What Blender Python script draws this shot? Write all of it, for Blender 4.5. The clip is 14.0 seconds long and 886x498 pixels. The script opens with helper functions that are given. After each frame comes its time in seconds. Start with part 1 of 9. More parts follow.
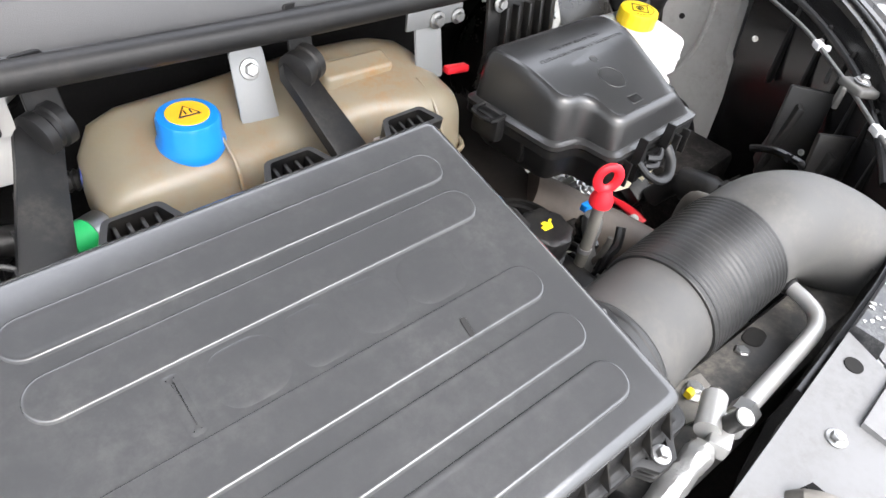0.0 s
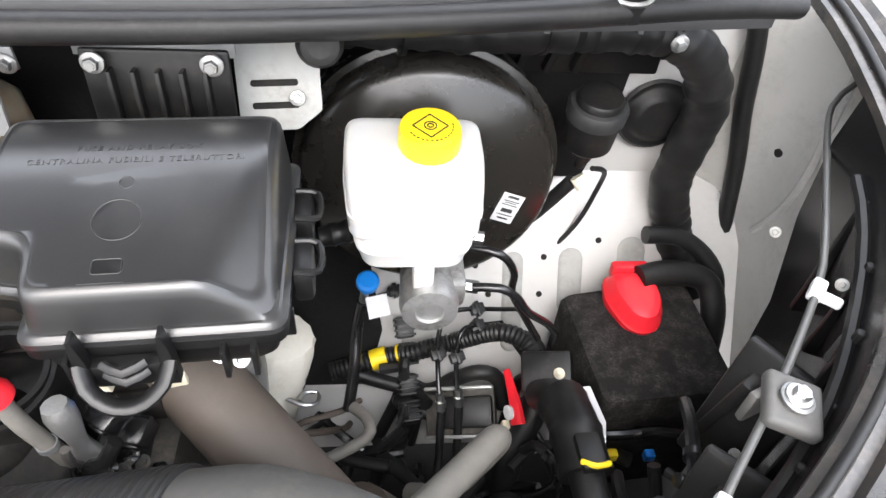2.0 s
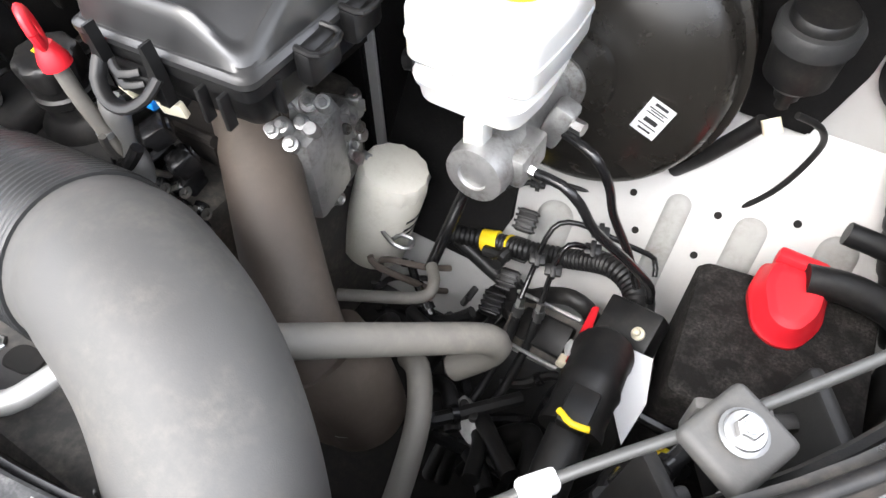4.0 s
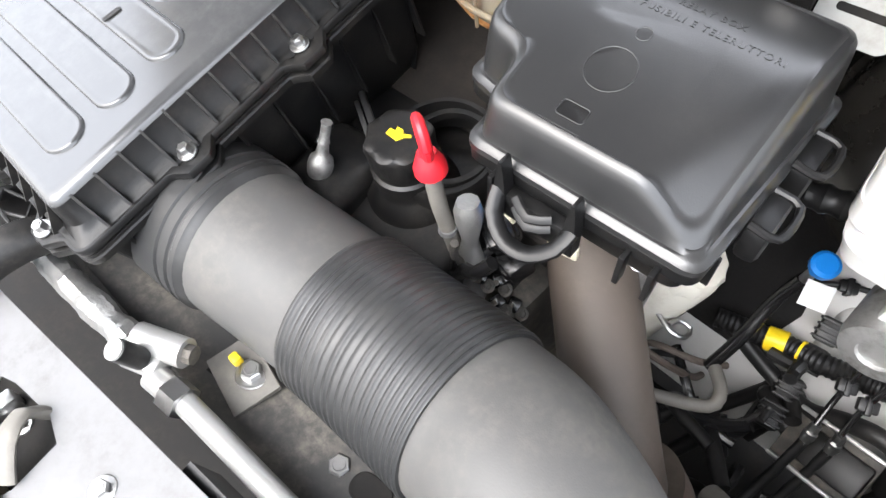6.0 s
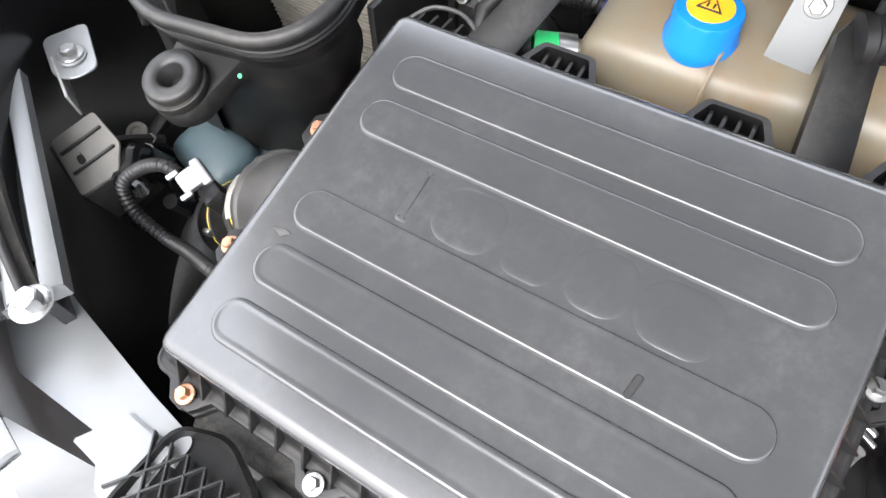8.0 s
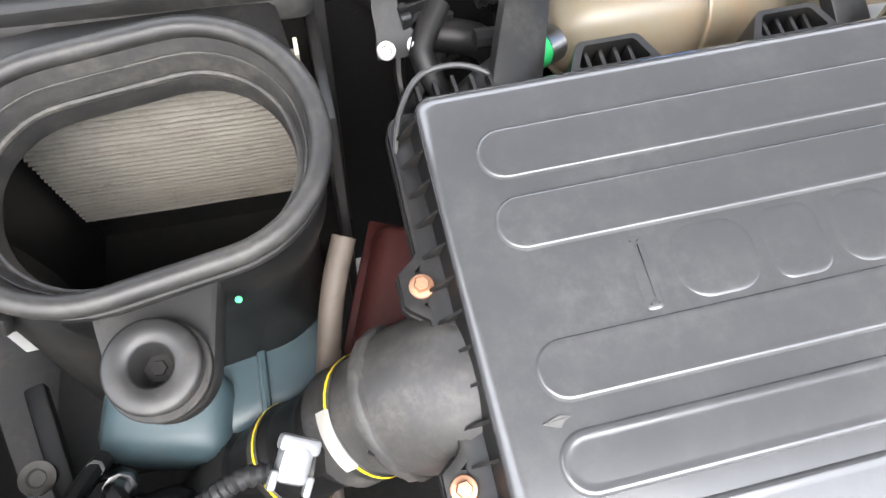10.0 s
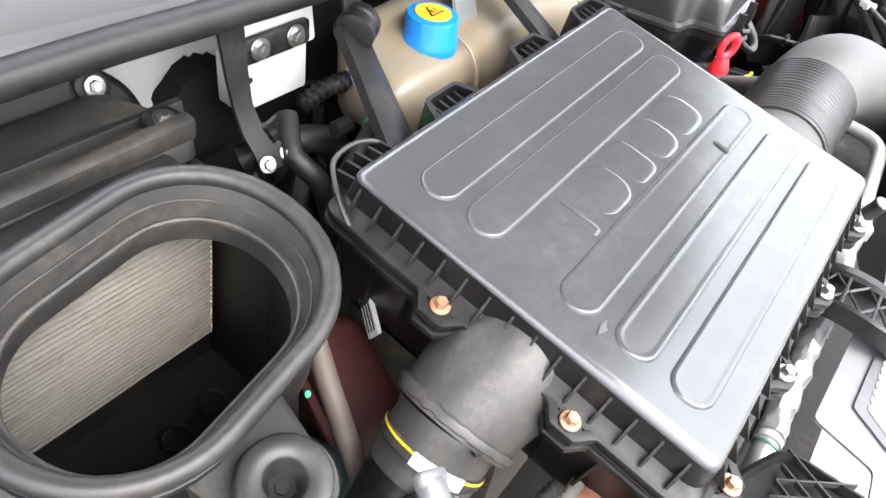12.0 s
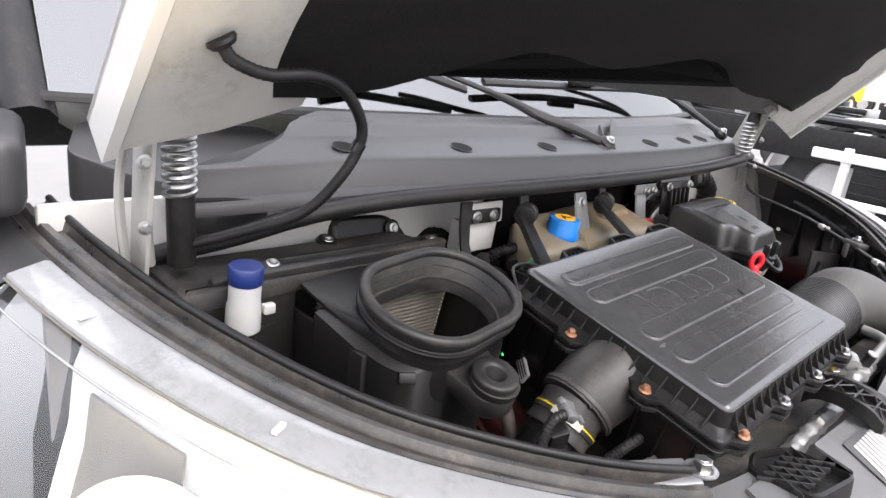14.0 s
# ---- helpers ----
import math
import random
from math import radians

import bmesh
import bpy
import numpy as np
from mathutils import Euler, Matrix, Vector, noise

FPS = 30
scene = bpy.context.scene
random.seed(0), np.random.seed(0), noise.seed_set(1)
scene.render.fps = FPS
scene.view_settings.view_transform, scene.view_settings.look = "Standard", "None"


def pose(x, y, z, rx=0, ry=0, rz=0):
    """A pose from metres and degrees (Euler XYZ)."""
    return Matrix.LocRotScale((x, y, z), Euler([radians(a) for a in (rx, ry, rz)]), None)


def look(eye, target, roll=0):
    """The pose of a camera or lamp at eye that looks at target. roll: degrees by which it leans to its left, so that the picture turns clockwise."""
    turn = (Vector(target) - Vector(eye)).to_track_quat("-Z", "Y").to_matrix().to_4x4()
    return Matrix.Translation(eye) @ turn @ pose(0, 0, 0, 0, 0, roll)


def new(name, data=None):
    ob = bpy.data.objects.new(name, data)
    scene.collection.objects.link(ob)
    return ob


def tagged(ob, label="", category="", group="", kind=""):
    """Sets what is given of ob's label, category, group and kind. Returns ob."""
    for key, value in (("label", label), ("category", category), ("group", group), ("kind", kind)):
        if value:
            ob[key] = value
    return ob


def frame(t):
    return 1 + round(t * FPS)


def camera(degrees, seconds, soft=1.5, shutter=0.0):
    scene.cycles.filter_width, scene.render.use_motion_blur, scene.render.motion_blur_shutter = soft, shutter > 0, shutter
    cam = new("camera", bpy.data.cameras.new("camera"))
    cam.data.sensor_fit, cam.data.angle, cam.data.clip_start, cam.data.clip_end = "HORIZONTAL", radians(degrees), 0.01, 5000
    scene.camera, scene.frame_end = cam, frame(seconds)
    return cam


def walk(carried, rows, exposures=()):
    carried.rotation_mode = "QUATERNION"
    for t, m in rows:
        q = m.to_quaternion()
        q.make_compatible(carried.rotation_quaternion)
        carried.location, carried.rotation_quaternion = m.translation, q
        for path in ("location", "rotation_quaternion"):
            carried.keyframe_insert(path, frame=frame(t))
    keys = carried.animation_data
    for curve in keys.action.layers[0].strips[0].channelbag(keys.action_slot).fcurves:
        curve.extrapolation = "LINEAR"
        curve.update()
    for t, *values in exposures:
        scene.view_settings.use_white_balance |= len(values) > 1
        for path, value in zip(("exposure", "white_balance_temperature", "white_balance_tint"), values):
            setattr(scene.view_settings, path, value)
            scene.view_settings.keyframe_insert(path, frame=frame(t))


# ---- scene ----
cam = camera(67.6, 14.0)
PATH = [
    (0.0, look((-0.155, -0.395, 1.426), (0.892, 0.674, 0.099), 8.2)),
    (0.5, look((0.04, -0.454, 1.436), (0.888, 0.754, 0.087), 7.8)),
    (1.0, look((0.27, -0.414, 1.411), (0.941, 0.875, 0.037), 7.4)),
    (1.5, look((0.464, -0.391, 1.418), (0.961, 0.952, 0.023), 7.1)),
    (2.0, look((0.606, -0.358, 1.424), (0.802, 1.035, 0.003), 5.6)),
    (4.3, look((0.852, -0.304, 1.335), (0.14, 0.639, -0.278), -1.9)),
    (4.5, look((0.832, -0.312, 1.333), (0.1, 0.587, -0.297), -2.0)),
    (5.0, look((0.782, -0.318, 1.342), (-0.022, 0.467, -0.312), -3.7)),
    (5.5, look((0.701, -0.289, 1.367), (-0.125, 0.416, -0.313), -6.1)),
    (6.0, look((0.583, -0.295, 1.39), (-0.231, 0.402, -0.299), -5.9)),
    (6.5, look((0.485, -0.285, 1.413), (-0.318, 0.424, -0.276), -5.6)),
    (7.0, look((0.358, -0.259, 1.422), (-0.385, 0.461, -0.289), -4.6)),
    (7.5, look((0.238, -0.283, 1.42), (-0.516, 0.5, -0.258), -4.7)),
    (8.0, look((0.078, -0.359, 1.442), (-0.536, 0.535, -0.239), -2.1)),
    (8.5, look((-0.037, -0.34, 1.438), (-0.467, 0.656, -0.242), -1.7)),
    (10.8, look((-0.367, -0.263, 1.378), (0.353, 0.575, -0.289), 9.5)),
    (11.0, look((-0.39, -0.256, 1.381), (0.421, 0.529, -0.269), 10.0)),
    (11.5, look((-0.445, -0.25, 1.387), (0.555, 0.45, -0.197), 10.2)),
    (12.0, look((-0.499, -0.263, 1.39), (0.746, 0.508, 0.028), 9.0)),
    (12.5, look((-0.541, -0.338, 1.39), (0.869, 0.519, 0.259), 8.7)),
    (13.0, look((-0.635, -0.455, 1.388), (0.889, 0.552, 0.573), 8.3)),
    (13.5, look((-0.785, -0.518, 1.365), (0.657, 0.695, 0.696), 7.4)),
    (14.0, look((-0.918, -0.539, 1.384), (0.427, 0.812, 0.78), 7.0)),
]
walk(cam, PATH, exposures=((0.0, 2.4, 6500, 10.5), (1.0, 2.5, 6500, 10.5), (1.5, 2.6, 6500, 10.5), (2.0, 2.48, 6500, 10.5), (5.0, 2.65, 6500, 10.5), (6.0, 2.6, 6500, 10), (7.0, 2.75, 6500, 10), (8.0, 2.52, 6450, 10), (8.5, 2.3, 6400, 10), (11.0, 3.08, 6500, 10.5), (11.5, 3.03, 6500, 10.5), (12.0, 2.9, 6500, 10.5), (13.0, 2.45, 6550, 11), (13.5, 2.35, 6600, 12.5), (14.0, 1.6, 6650, 13.5)))

# ---- world and light: a bright overcast day ----
world = bpy.data.worlds.new("sky")
scene.world = world
world.use_nodes = True
wn = world.node_tree
wn.nodes.clear()
w_out = wn.nodes.new("ShaderNodeOutputWorld")
w_bg = wn.nodes.new("ShaderNodeBackground")
w_sky = wn.nodes.new("ShaderNodeTexSky")
w_hsv = wn.nodes.new("ShaderNodeHueSaturation")
w_sky.sky_type = "NISHITA"
w_sky.sun_disc = False
w_sky.sun_elevation = radians(48)
w_sky.sun_rotation = radians(200)
w_sky.air_density, w_sky.dust_density, w_sky.ozone_density = 1.6, 4.0, 1.0
w_hsv.inputs["Saturation"].default_value = 0.60
w_bg.inputs["Strength"].default_value = 0.15
wn.links.new(w_sky.outputs["Color"], w_hsv.inputs["Color"])
w_tc, w_xyz, w_ramp, w_mix = (wn.nodes.new("ShaderNode" + k) for k in ("TexCoord", "SeparateXYZ", "MapRange", "MixRGB"))
w_ramp.inputs["From Min"].default_value, w_ramp.inputs["From Max"].default_value = 0.0, 1.0
w_ramp.inputs["To Min"].default_value, w_ramp.inputs["To Max"].default_value = 3.4, 10.2
w_tint = wn.nodes.new("ShaderNodeVectorMath")
w_tint.operation = "SCALE"
w_tint.inputs[0].default_value = (0.975, 1.0, 1.085)
wn.links.new(w_tc.outputs["Generated"], w_xyz.inputs[0])
wn.links.new(w_xyz.outputs["Z"], w_ramp.inputs["Value"])
wn.links.new(w_ramp.outputs["Result"], w_tint.inputs["Scale"])
w_mix.inputs["Fac"].default_value = 0.65
wn.links.new(w_hsv.outputs["Color"], w_mix.inputs["Color1"])
wn.links.new(w_tint.outputs["Vector"], w_mix.inputs["Color2"])
wn.links.new(w_mix.outputs["Color"], w_bg.inputs["Color"])
wn.links.new(w_bg.outputs["Background"], w_out.inputs["Surface"])
sun_data = bpy.data.lights.new("sun", "SUN")
sun_data.energy, sun_data.angle, sun_data.color = 0.8, radians(40), (1.0, 0.995, 1.0)
sun = new("sun", sun_data)
sun.matrix_world = look((0.6, -4.0, 5.5), (0, 0, 0))


# ---- materials ----
def mat(name, base, rough=0.5, metal=0.0, dirt=None, amount=0.3, grain=400.0, bump=0.05, stain=9.0, coat=0.0, sss=0.0, trans=0.0, spec=0.5, vary=0.0):
    """A surface: base colour, fine grain in relief and gloss, and dirt in larger patches."""
    m = bpy.data.materials.new(name)
    m.use_nodes = True
    n, l = m.node_tree.nodes, m.node_tree.links
    b = n["Principled BSDF"]
    tc = n.new("ShaderNodeTexCoord")
    fine = n.new("ShaderNodeTexNoise")
    fine.inputs["Scale"].default_value, fine.inputs["Detail"].default_value = grain, 3.0
    big = n.new("ShaderNodeTexNoise")
    big.inputs["Scale"].default_value, big.inputs["Detail"].default_value, big.inputs["Roughness"].default_value = stain, 6.0, 0.65
    for t in (fine, big):
        l.new(tc.outputs["Object"], t.inputs["Vector"])
    ramp = n.new("ShaderNodeMapRange")
    ramp.inputs["From Min"].default_value, ramp.inputs["From Max"].default_value = 0.42, 0.72
    ramp.inputs["To Max"].default_value = amount
    l.new(big.outputs["Fac"], ramp.inputs["Value"])
    mid = n.new("ShaderNodeTexNoise")             # specks and smears inside the patches
    mid.inputs["Scale"].default_value, mid.inputs["Detail"].default_value, mid.inputs["Roughness"].default_value = stain * 7, 5.0, 0.7
    l.new(tc.outputs["Object"], mid.inputs["Vector"])
    sp = n.new("ShaderNodeMapRange")
    sp.inputs["From Min"].default_value, sp.inputs["From Max"].default_value = 0.40, 0.66
    sp.inputs["To Min"].default_value, sp.inputs["To Max"].default_value = 0.25, 1.6
    l.new(mid.outputs["Fac"], sp.inputs["Value"])
    both = n.new("ShaderNodeMath")
    both.operation, both.use_clamp = "MULTIPLY", True
    l.new(ramp.outputs["Result"], both.inputs[0])
    l.new(sp.outputs["Result"], both.inputs[1])
    mix = n.new("ShaderNodeMix")
    mix.data_type = "RGBA"
    mix.inputs["A"].default_value = (*base, 1)
    mix.inputs["B"].default_value = (*(dirt or [min(1, c * 1.35 + 0.02) for c in base]), 1)
    l.new(both.outputs["Value"], mix.inputs["Factor"])
    last = mix.outputs["Result"]
    if vary:
        info = n.new("ShaderNodeObjectInfo")
        hsv = n.new("ShaderNodeHueSaturation")
        vr = n.new("ShaderNodeMapRange")
        vr.inputs["To Min"].default_value, vr.inputs["To Max"].default_value = 1 - vary, 1 + vary
        l.new(info.outputs["Random"], vr.inputs["Value"])
        l.new(vr.outputs["Result"], hsv.inputs["Value"])
        l.new(last, hsv.inputs["Color"])
        last = hsv.outputs["Color"]
    l.new(last, b.inputs["Base Color"])
    rr = n.new("ShaderNodeMapRange")
    rr.inputs["To Min"].default_value, rr.inputs["To Max"].default_value = max(0.02, rough * 0.78), min(1, rough * 1.28)
    l.new(big.outputs["Fac"], rr.inputs["Value"])
    l.new(rr.outputs["Result"], b.inputs["Roughness"])
    b.inputs["Metallic"].default_value = metal
    b.inputs["Specular IOR Level"].default_value = spec
    b.inputs["Coat Weight"].default_value = coat
    b.inputs["Coat Roughness"].default_value = 0.06
    if sss:
        b.inputs["Subsurface Weight"].default_value = sss
        b.inputs["Subsurface Radius"].default_value = (0.02, 0.012, 0.006)
    b.inputs["Transmission Weight"].default_value = trans
    if bump:
        bp = n.new("ShaderNodeBump")
        bp.inputs["Strength"].default_value, bp.inputs["Distance"].default_value = bump, 0.001
        l.new(fine.outputs["Fac"], bp.inputs["Height"])
        l.new(bp.outputs["Normal"], b.inputs["Normal"])
    return m


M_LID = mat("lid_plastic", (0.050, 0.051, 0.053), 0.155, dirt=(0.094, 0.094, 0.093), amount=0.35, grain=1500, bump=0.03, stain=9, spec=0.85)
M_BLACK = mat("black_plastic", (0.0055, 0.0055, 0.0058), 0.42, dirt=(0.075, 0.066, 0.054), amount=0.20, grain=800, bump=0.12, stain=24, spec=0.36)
M_GLOSS = mat("gloss_black", (0.007, 0.007, 0.0075), 0.24, dirt=(0.07, 0.063, 0.055), amount=0.10, grain=300, bump=0.03, stain=26)
M_RUBBER = mat("black_rubber", (0.008, 0.008, 0.0084), 0.46, dirt=(0.055, 0.049, 0.042), amount=0.22, grain=700, bump=0.10, stain=20, spec=0.36)
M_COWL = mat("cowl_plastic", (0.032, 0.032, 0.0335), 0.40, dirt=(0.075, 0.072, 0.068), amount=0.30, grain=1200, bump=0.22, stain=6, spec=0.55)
M_DUCT = mat("grey_duct_plastic", (0.068, 0.067, 0.065), 0.58, dirt=(0.118, 0.110, 0.098), amount=0.5, grain=900, bump=0.10, stain=16)
M_SLEEVE = mat("sleeve_rubber", (0.020, 0.0205, 0.021), 0.42, dirt=(0.068, 0.065, 0.060), amount=0.40, grain=700, bump=0.08)
M_FUSEL = mat("fuse_lid_plastic", (0.019, 0.019, 0.0195), 0.31, dirt=(0.055, 0.053, 0.050), amount=0.25, grain=1100, bump=0.08, stain=9, spec=0.8)
M_FUSE = mat("fuse_box_plastic", (0.0065, 0.0065, 0.0068), 0.36, dirt=(0.045, 0.042, 0.038), amount=0.16, grain=1100, bump=0.12, stain=13, spec=0.35)
M_TANK = mat("tank_plastic", (0.190, 0.165, 0.120), 0.38, dirt=(0.21, 0.12, 0.05), amount=0.65, grain=300, bump=0.04, stain=12, sss=0.3)
M_TANKD = mat("tank_stain", (0.36, 0.17, 0.06), 0.42, dirt=(0.5, 0.3, 0.14), amount=0.6, grain=300, bump=0.04, stain=12, sss=0.3)
M_RES = mat("white_reservoir", (0.47, 0.47, 0.46), 0.34, dirt=(0.38, 0.365, 0.33), amount=0.35, grain=300, bump=0.02, sss=0.15)
M_WHITE = mat("white_paint", (0.51, 0.505, 0.49), 0.30, dirt=(0.42, 0.41, 0.39), amount=0.30, grain=250, bump=0.02, coat=0.12, stain=14)
M_BAY = mat("grey_white_bay_paint", (0.40, 0.395, 0.375), 0.40, dirt=(0.25, 0.235, 0.205), amount=0.5, grain=250, bump=0.03, stain=13)
M_GREYP = mat("weathered_bay_paint", (0.33, 0.33, 0.315), 0.5, dirt=(0.19, 0.175, 0.15), amount=0.6, grain=300, bump=0.05, stain=14)
M_STEEL = mat("zinc_steel", (0.46, 0.46, 0.455), 0.34, 1.0, dirt=(0.26, 0.245, 0.22), amount=0.45, grain=300, bump=0.04, stain=40)
M_PLATE = mat("galvanised_plate", (0.23, 0.234, 0.238), 0.36, 0.5, dirt=(0.25, 0.25, 0.245), amount=0.5, grain=220, bump=0.04, stain=34)
M_ALU = mat("cast_aluminium", (0.48, 0.48, 0.47), 0.48, 0.85, dirt=(0.15, 0.135, 0.11), amount=0.75, grain=260, bump=0.25, stain=18)
M_ROD = mat("grey_rod", (0.095, 0.095, 0.092), 0.45, 0.5, grain=300, bump=0.03, stain=25)
M_PIPE = mat("aluminium_pipe", (0.40, 0.40, 0.39), 0.40, 0.6, dirt=(0.4, 0.38, 0.34), amount=0.5, grain=300, bump=0.04, stain=25)
M_COPPER = mat("copper_bolt", (0.50, 0.27, 0.17), 0.45, 0.8, dirt=(0.35, 0.2, 0.12), amount=0.4, grain=300, bump=0.05, stain=60)
M_CAST = mat("dirty_casting", (0.055, 0.052, 0.048), 0.62, 0.25, dirt=(0.19, 0.165, 0.13), amount=0.65, grain=240, bump=0.35, stain=16)
M_BEAM = mat("dirty_beam", (0.042, 0.041, 0.040), 0.55, 0.1, dirt=(0.20, 0.18, 0.15), amount=0.70, grain=260, bump=0.12, stain=14)
M_RED = mat("red_plastic", (0.70, 0.018, 0.030), 0.38, dirt=(0.45, 0.03, 0.03), amount=0.25, grain=300, bump=0.03)
M_REDDK = mat("rusty_red_casting", (0.062, 0.010, 0.008), 0.66, dirt=(0.04, 0.016, 0.013), amount=0.6, grain=200, bump=0.15)
M_TERRA = mat("red_brown_pipe", (0.36, 0.16, 0.11), 0.6, dirt=(0.22, 0.10, 0.07), amount=0.5, grain=200, bump=0.12)
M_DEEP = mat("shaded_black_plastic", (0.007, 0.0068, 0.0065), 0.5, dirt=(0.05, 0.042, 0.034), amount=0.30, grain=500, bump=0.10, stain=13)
M_DUSTY = mat("dusty_black_plastic", (0.016, 0.0155, 0.015), 0.5, dirt=(0.13, 0.115, 0.095), amount=0.42, grain=500, bump=0.12, stain=15)
M_SCUFF = mat("scuffed_black_paint", (0.030, 0.031, 0.033), 0.34, dirt=(0.20, 0.20, 0.195), amount=0.5, grain=300, bump=0.06, stain=55)
# White paint of nose and right wing, with shade put into the colour.
M_SLAM = mat("shaded_white_paint", (0.165, 0.166, 0.168), 0.52, dirt=(0.115, 0.112, 0.107), amount=0.5, grain=250, bump=0.03, stain=16, spec=0.3)
M_CHAN = mat("black_channel_paint", (0.024, 0.023, 0.022), 0.28, dirt=(0.14, 0.12, 0.10), amount=0.5, grain=400, bump=0.05, stain=26, spec=0.8)
M_ELBOW = mat("worn_black_elbow", (0.032, 0.031, 0.030), 0.45, dirt=(0.115, 0.104, 0.090), amount=0.45, grain=700, bump=0.10, stain=22)
M_SERVO = mat("brown_black_enamel", (0.016, 0.0145, 0.0125), 0.26, dirt=(0.045, 0.040, 0.034), amount=0.18, grain=300, bump=0.03, stain=18, spec=0.6)
M_TEAL = mat("muted_green_ring", (0.035, 0.13, 0.105), 0.5, grain=300, bump=0.02)
M_LIP = mat("dusty_lip_rubber", (0.015, 0.0147, 0.0145), 0.44, dirt=(0.085, 0.077, 0.066), amount=0.40, grain=700, bump=0.08, stain=17, spec=0.45)
M_SPECK = mat("speckled_felt", (0.010, 0.009, 0.0085), 0.9, dirt=(0.14, 0.13, 0.12), amount=0.30, grain=420, bump=0.7, stain=48, spec=0.2)
M_LATCH = mat("yellow_zinc", (0.42, 0.36, 0.24), 0.38, 0.8, dirt=(0.24, 0.19, 0.12), amount=0.5, grain=300, bump=0.05, stain=50)
M_SHEET = mat("grey_label_film", (0.090, 0.092, 0.095), 0.45, dirt=(0.13, 0.13, 0.13), amount=0.4, grain=300, bump=0.02, stain=40)
M_BAND = mat("pale_clamp_band", (0.52, 0.50, 0.45), 0.35, 0.3, dirt=(0.45, 0.42, 0.36), amount=0.5, grain=300, bump=0.03, stain=60)
M_BLUE = mat("blue_plastic", (0.008, 0.19, 0.62), 0.35, dirt=(0.02, 0.14, 0.42), amount=0.3, grain=300, bump=0.02)
M_NAVY = mat("navy_plastic", (0.012, 0.026, 0.135), 0.35, grain=300, bump=0.02)
M_YELLOW = mat("yellow_plastic", (0.80, 0.58, 0.015), 0.38, dirt=(0.6, 0.4, 0.02), amount=0.3, grain=300, bump=0.03)
M_ORANGE = mat("yellow_sticker", (0.78, 0.40, 0.02), 0.5, grain=300, bump=0.0)
M_INK = mat("black_ink", (0.012, 0.012, 0.012), 0.6, bump=0.0)
M_LABEL = mat("white_label", (0.58, 0.585, 0.59), 0.5, dirt=(0.44, 0.44, 0.44), amount=0.3, grain=300, bump=0.02)
M_GREEN = mat("green_tape", (0.02, 0.42, 0.12), 0.45, grain=300, bump=0.02)
M_OILF = mat("cream_enamel", (0.80, 0.77, 0.68), 0.40, dirt=(0.55, 0.50, 0.40), amount=0.35, grain=300, bump=0.03, stain=30)
M_CREAM = mat("cream_plastic", (0.72, 0.66, 0.50), 0.45, grain=300, bump=0.03)
M_HOSE = mat("grey_hose", (0.125, 0.118, 0.105), 0.6, dirt=(0.20, 0.185, 0.16), amount=0.6, grain=500, bump=0.08)
M_BROWN = mat("dusty_brown_pipe", (0.072, 0.057, 0.046), 0.62, dirt=(0.120, 0.098, 0.078), amount=0.6, grain=400, bump=0.12)
M_FELT = mat("black_felt", (0.0065, 0.0062, 0.0062), 0.95, dirt=(0.030, 0.027, 0.025), amount=0.22, grain=260, bump=0.6, stain=40, spec=0.2)
M_FOAM = mat("brown_insulation", (0.014, 0.012, 0.0105), 0.85, dirt=(0.032, 0.027, 0.022), amount=0.5, grain=320, bump=0.3, spec=0.2)
M_FILTER = mat("pleated_filter_paper", (0.17, 0.157, 0.135), 0.9, dirt=(0.095, 0.085, 0.072), amount=0.55, grain=350, bump=0.35, stain=30, spec=0.15)
M_FOIL = mat("crumpled_foil", (0.40, 0.40, 0.39), 0.46, 0.9, dirt=(0.5, 0.48, 0.44), amount=0.3, grain=220, bump=0.8, stain=40)
M_DARK = mat("dark_grime", (0.012, 0.0115, 0.011), 0.8, dirt=(0.035, 0.03, 0.026), amount=0.5, grain=120, bump=0.3, stain=14, spec=0.2)
M_CONC = mat("concrete_ground", (0.22, 0.216, 0.21), 0.9, dirt=(0.18, 0.175, 0.17), amount=0.6, grain=60, bump=0.3, stain=0.6)
M_TYRE = mat("tyre", (0.03, 0.03, 0.031), 0.8, dirt=(0.09, 0.085, 0.08), amount=0.4, grain=80, bump=0.3)
M_RIM = mat("silver_rim", (0.60, 0.60, 0.60), 0.45, 0.5, dirt=(0.4, 0.39, 0.37), amount=0.4, grain=60, bump=0.05, stain=5)
M_TRUCKW = mat("white_truck_paint", (0.78, 0.78, 0.78), 0.35, dirt=(0.5, 0.5, 0.5), amount=0.3, grain=40, bump=0.02, stain=2)
M_TRUCKY = mat("yellow_truck_paint", (0.78, 0.62, 0.02), 0.35, grain=40, bump=0.02, stain=2)
M_TRUCKR = mat("red_truck_paint", (0.55, 0.02, 0.03), 0.35, grain=40, bump=0.02, stain=2)
M_BLUEG = mat("blue_grey_washer_tank", (0.050, 0.078, 0.088), 0.45, dirt=(0.08, 0.095, 0.10), amount=0.4, grain=200, bump=0.04, sss=0.2)
M_AMBER = mat("amber_lamp", (0.85, 0.30, 0.02), 0.2, grain=50, bump=0.0)


def glass(name, tint, rough):
    m = bpy.data.materials.new(name)
    m.use_nodes = True
    b = m.node_tree.nodes["Principled BSDF"]
    b.inputs["Base Color"].default_value = (*tint, 1)
    b.inputs["Transmission Weight"].default_value = 1.0
    b.inputs["Roughness"].default_value = rough
    b.inputs["IOR"].default_value = 1.45
    return m


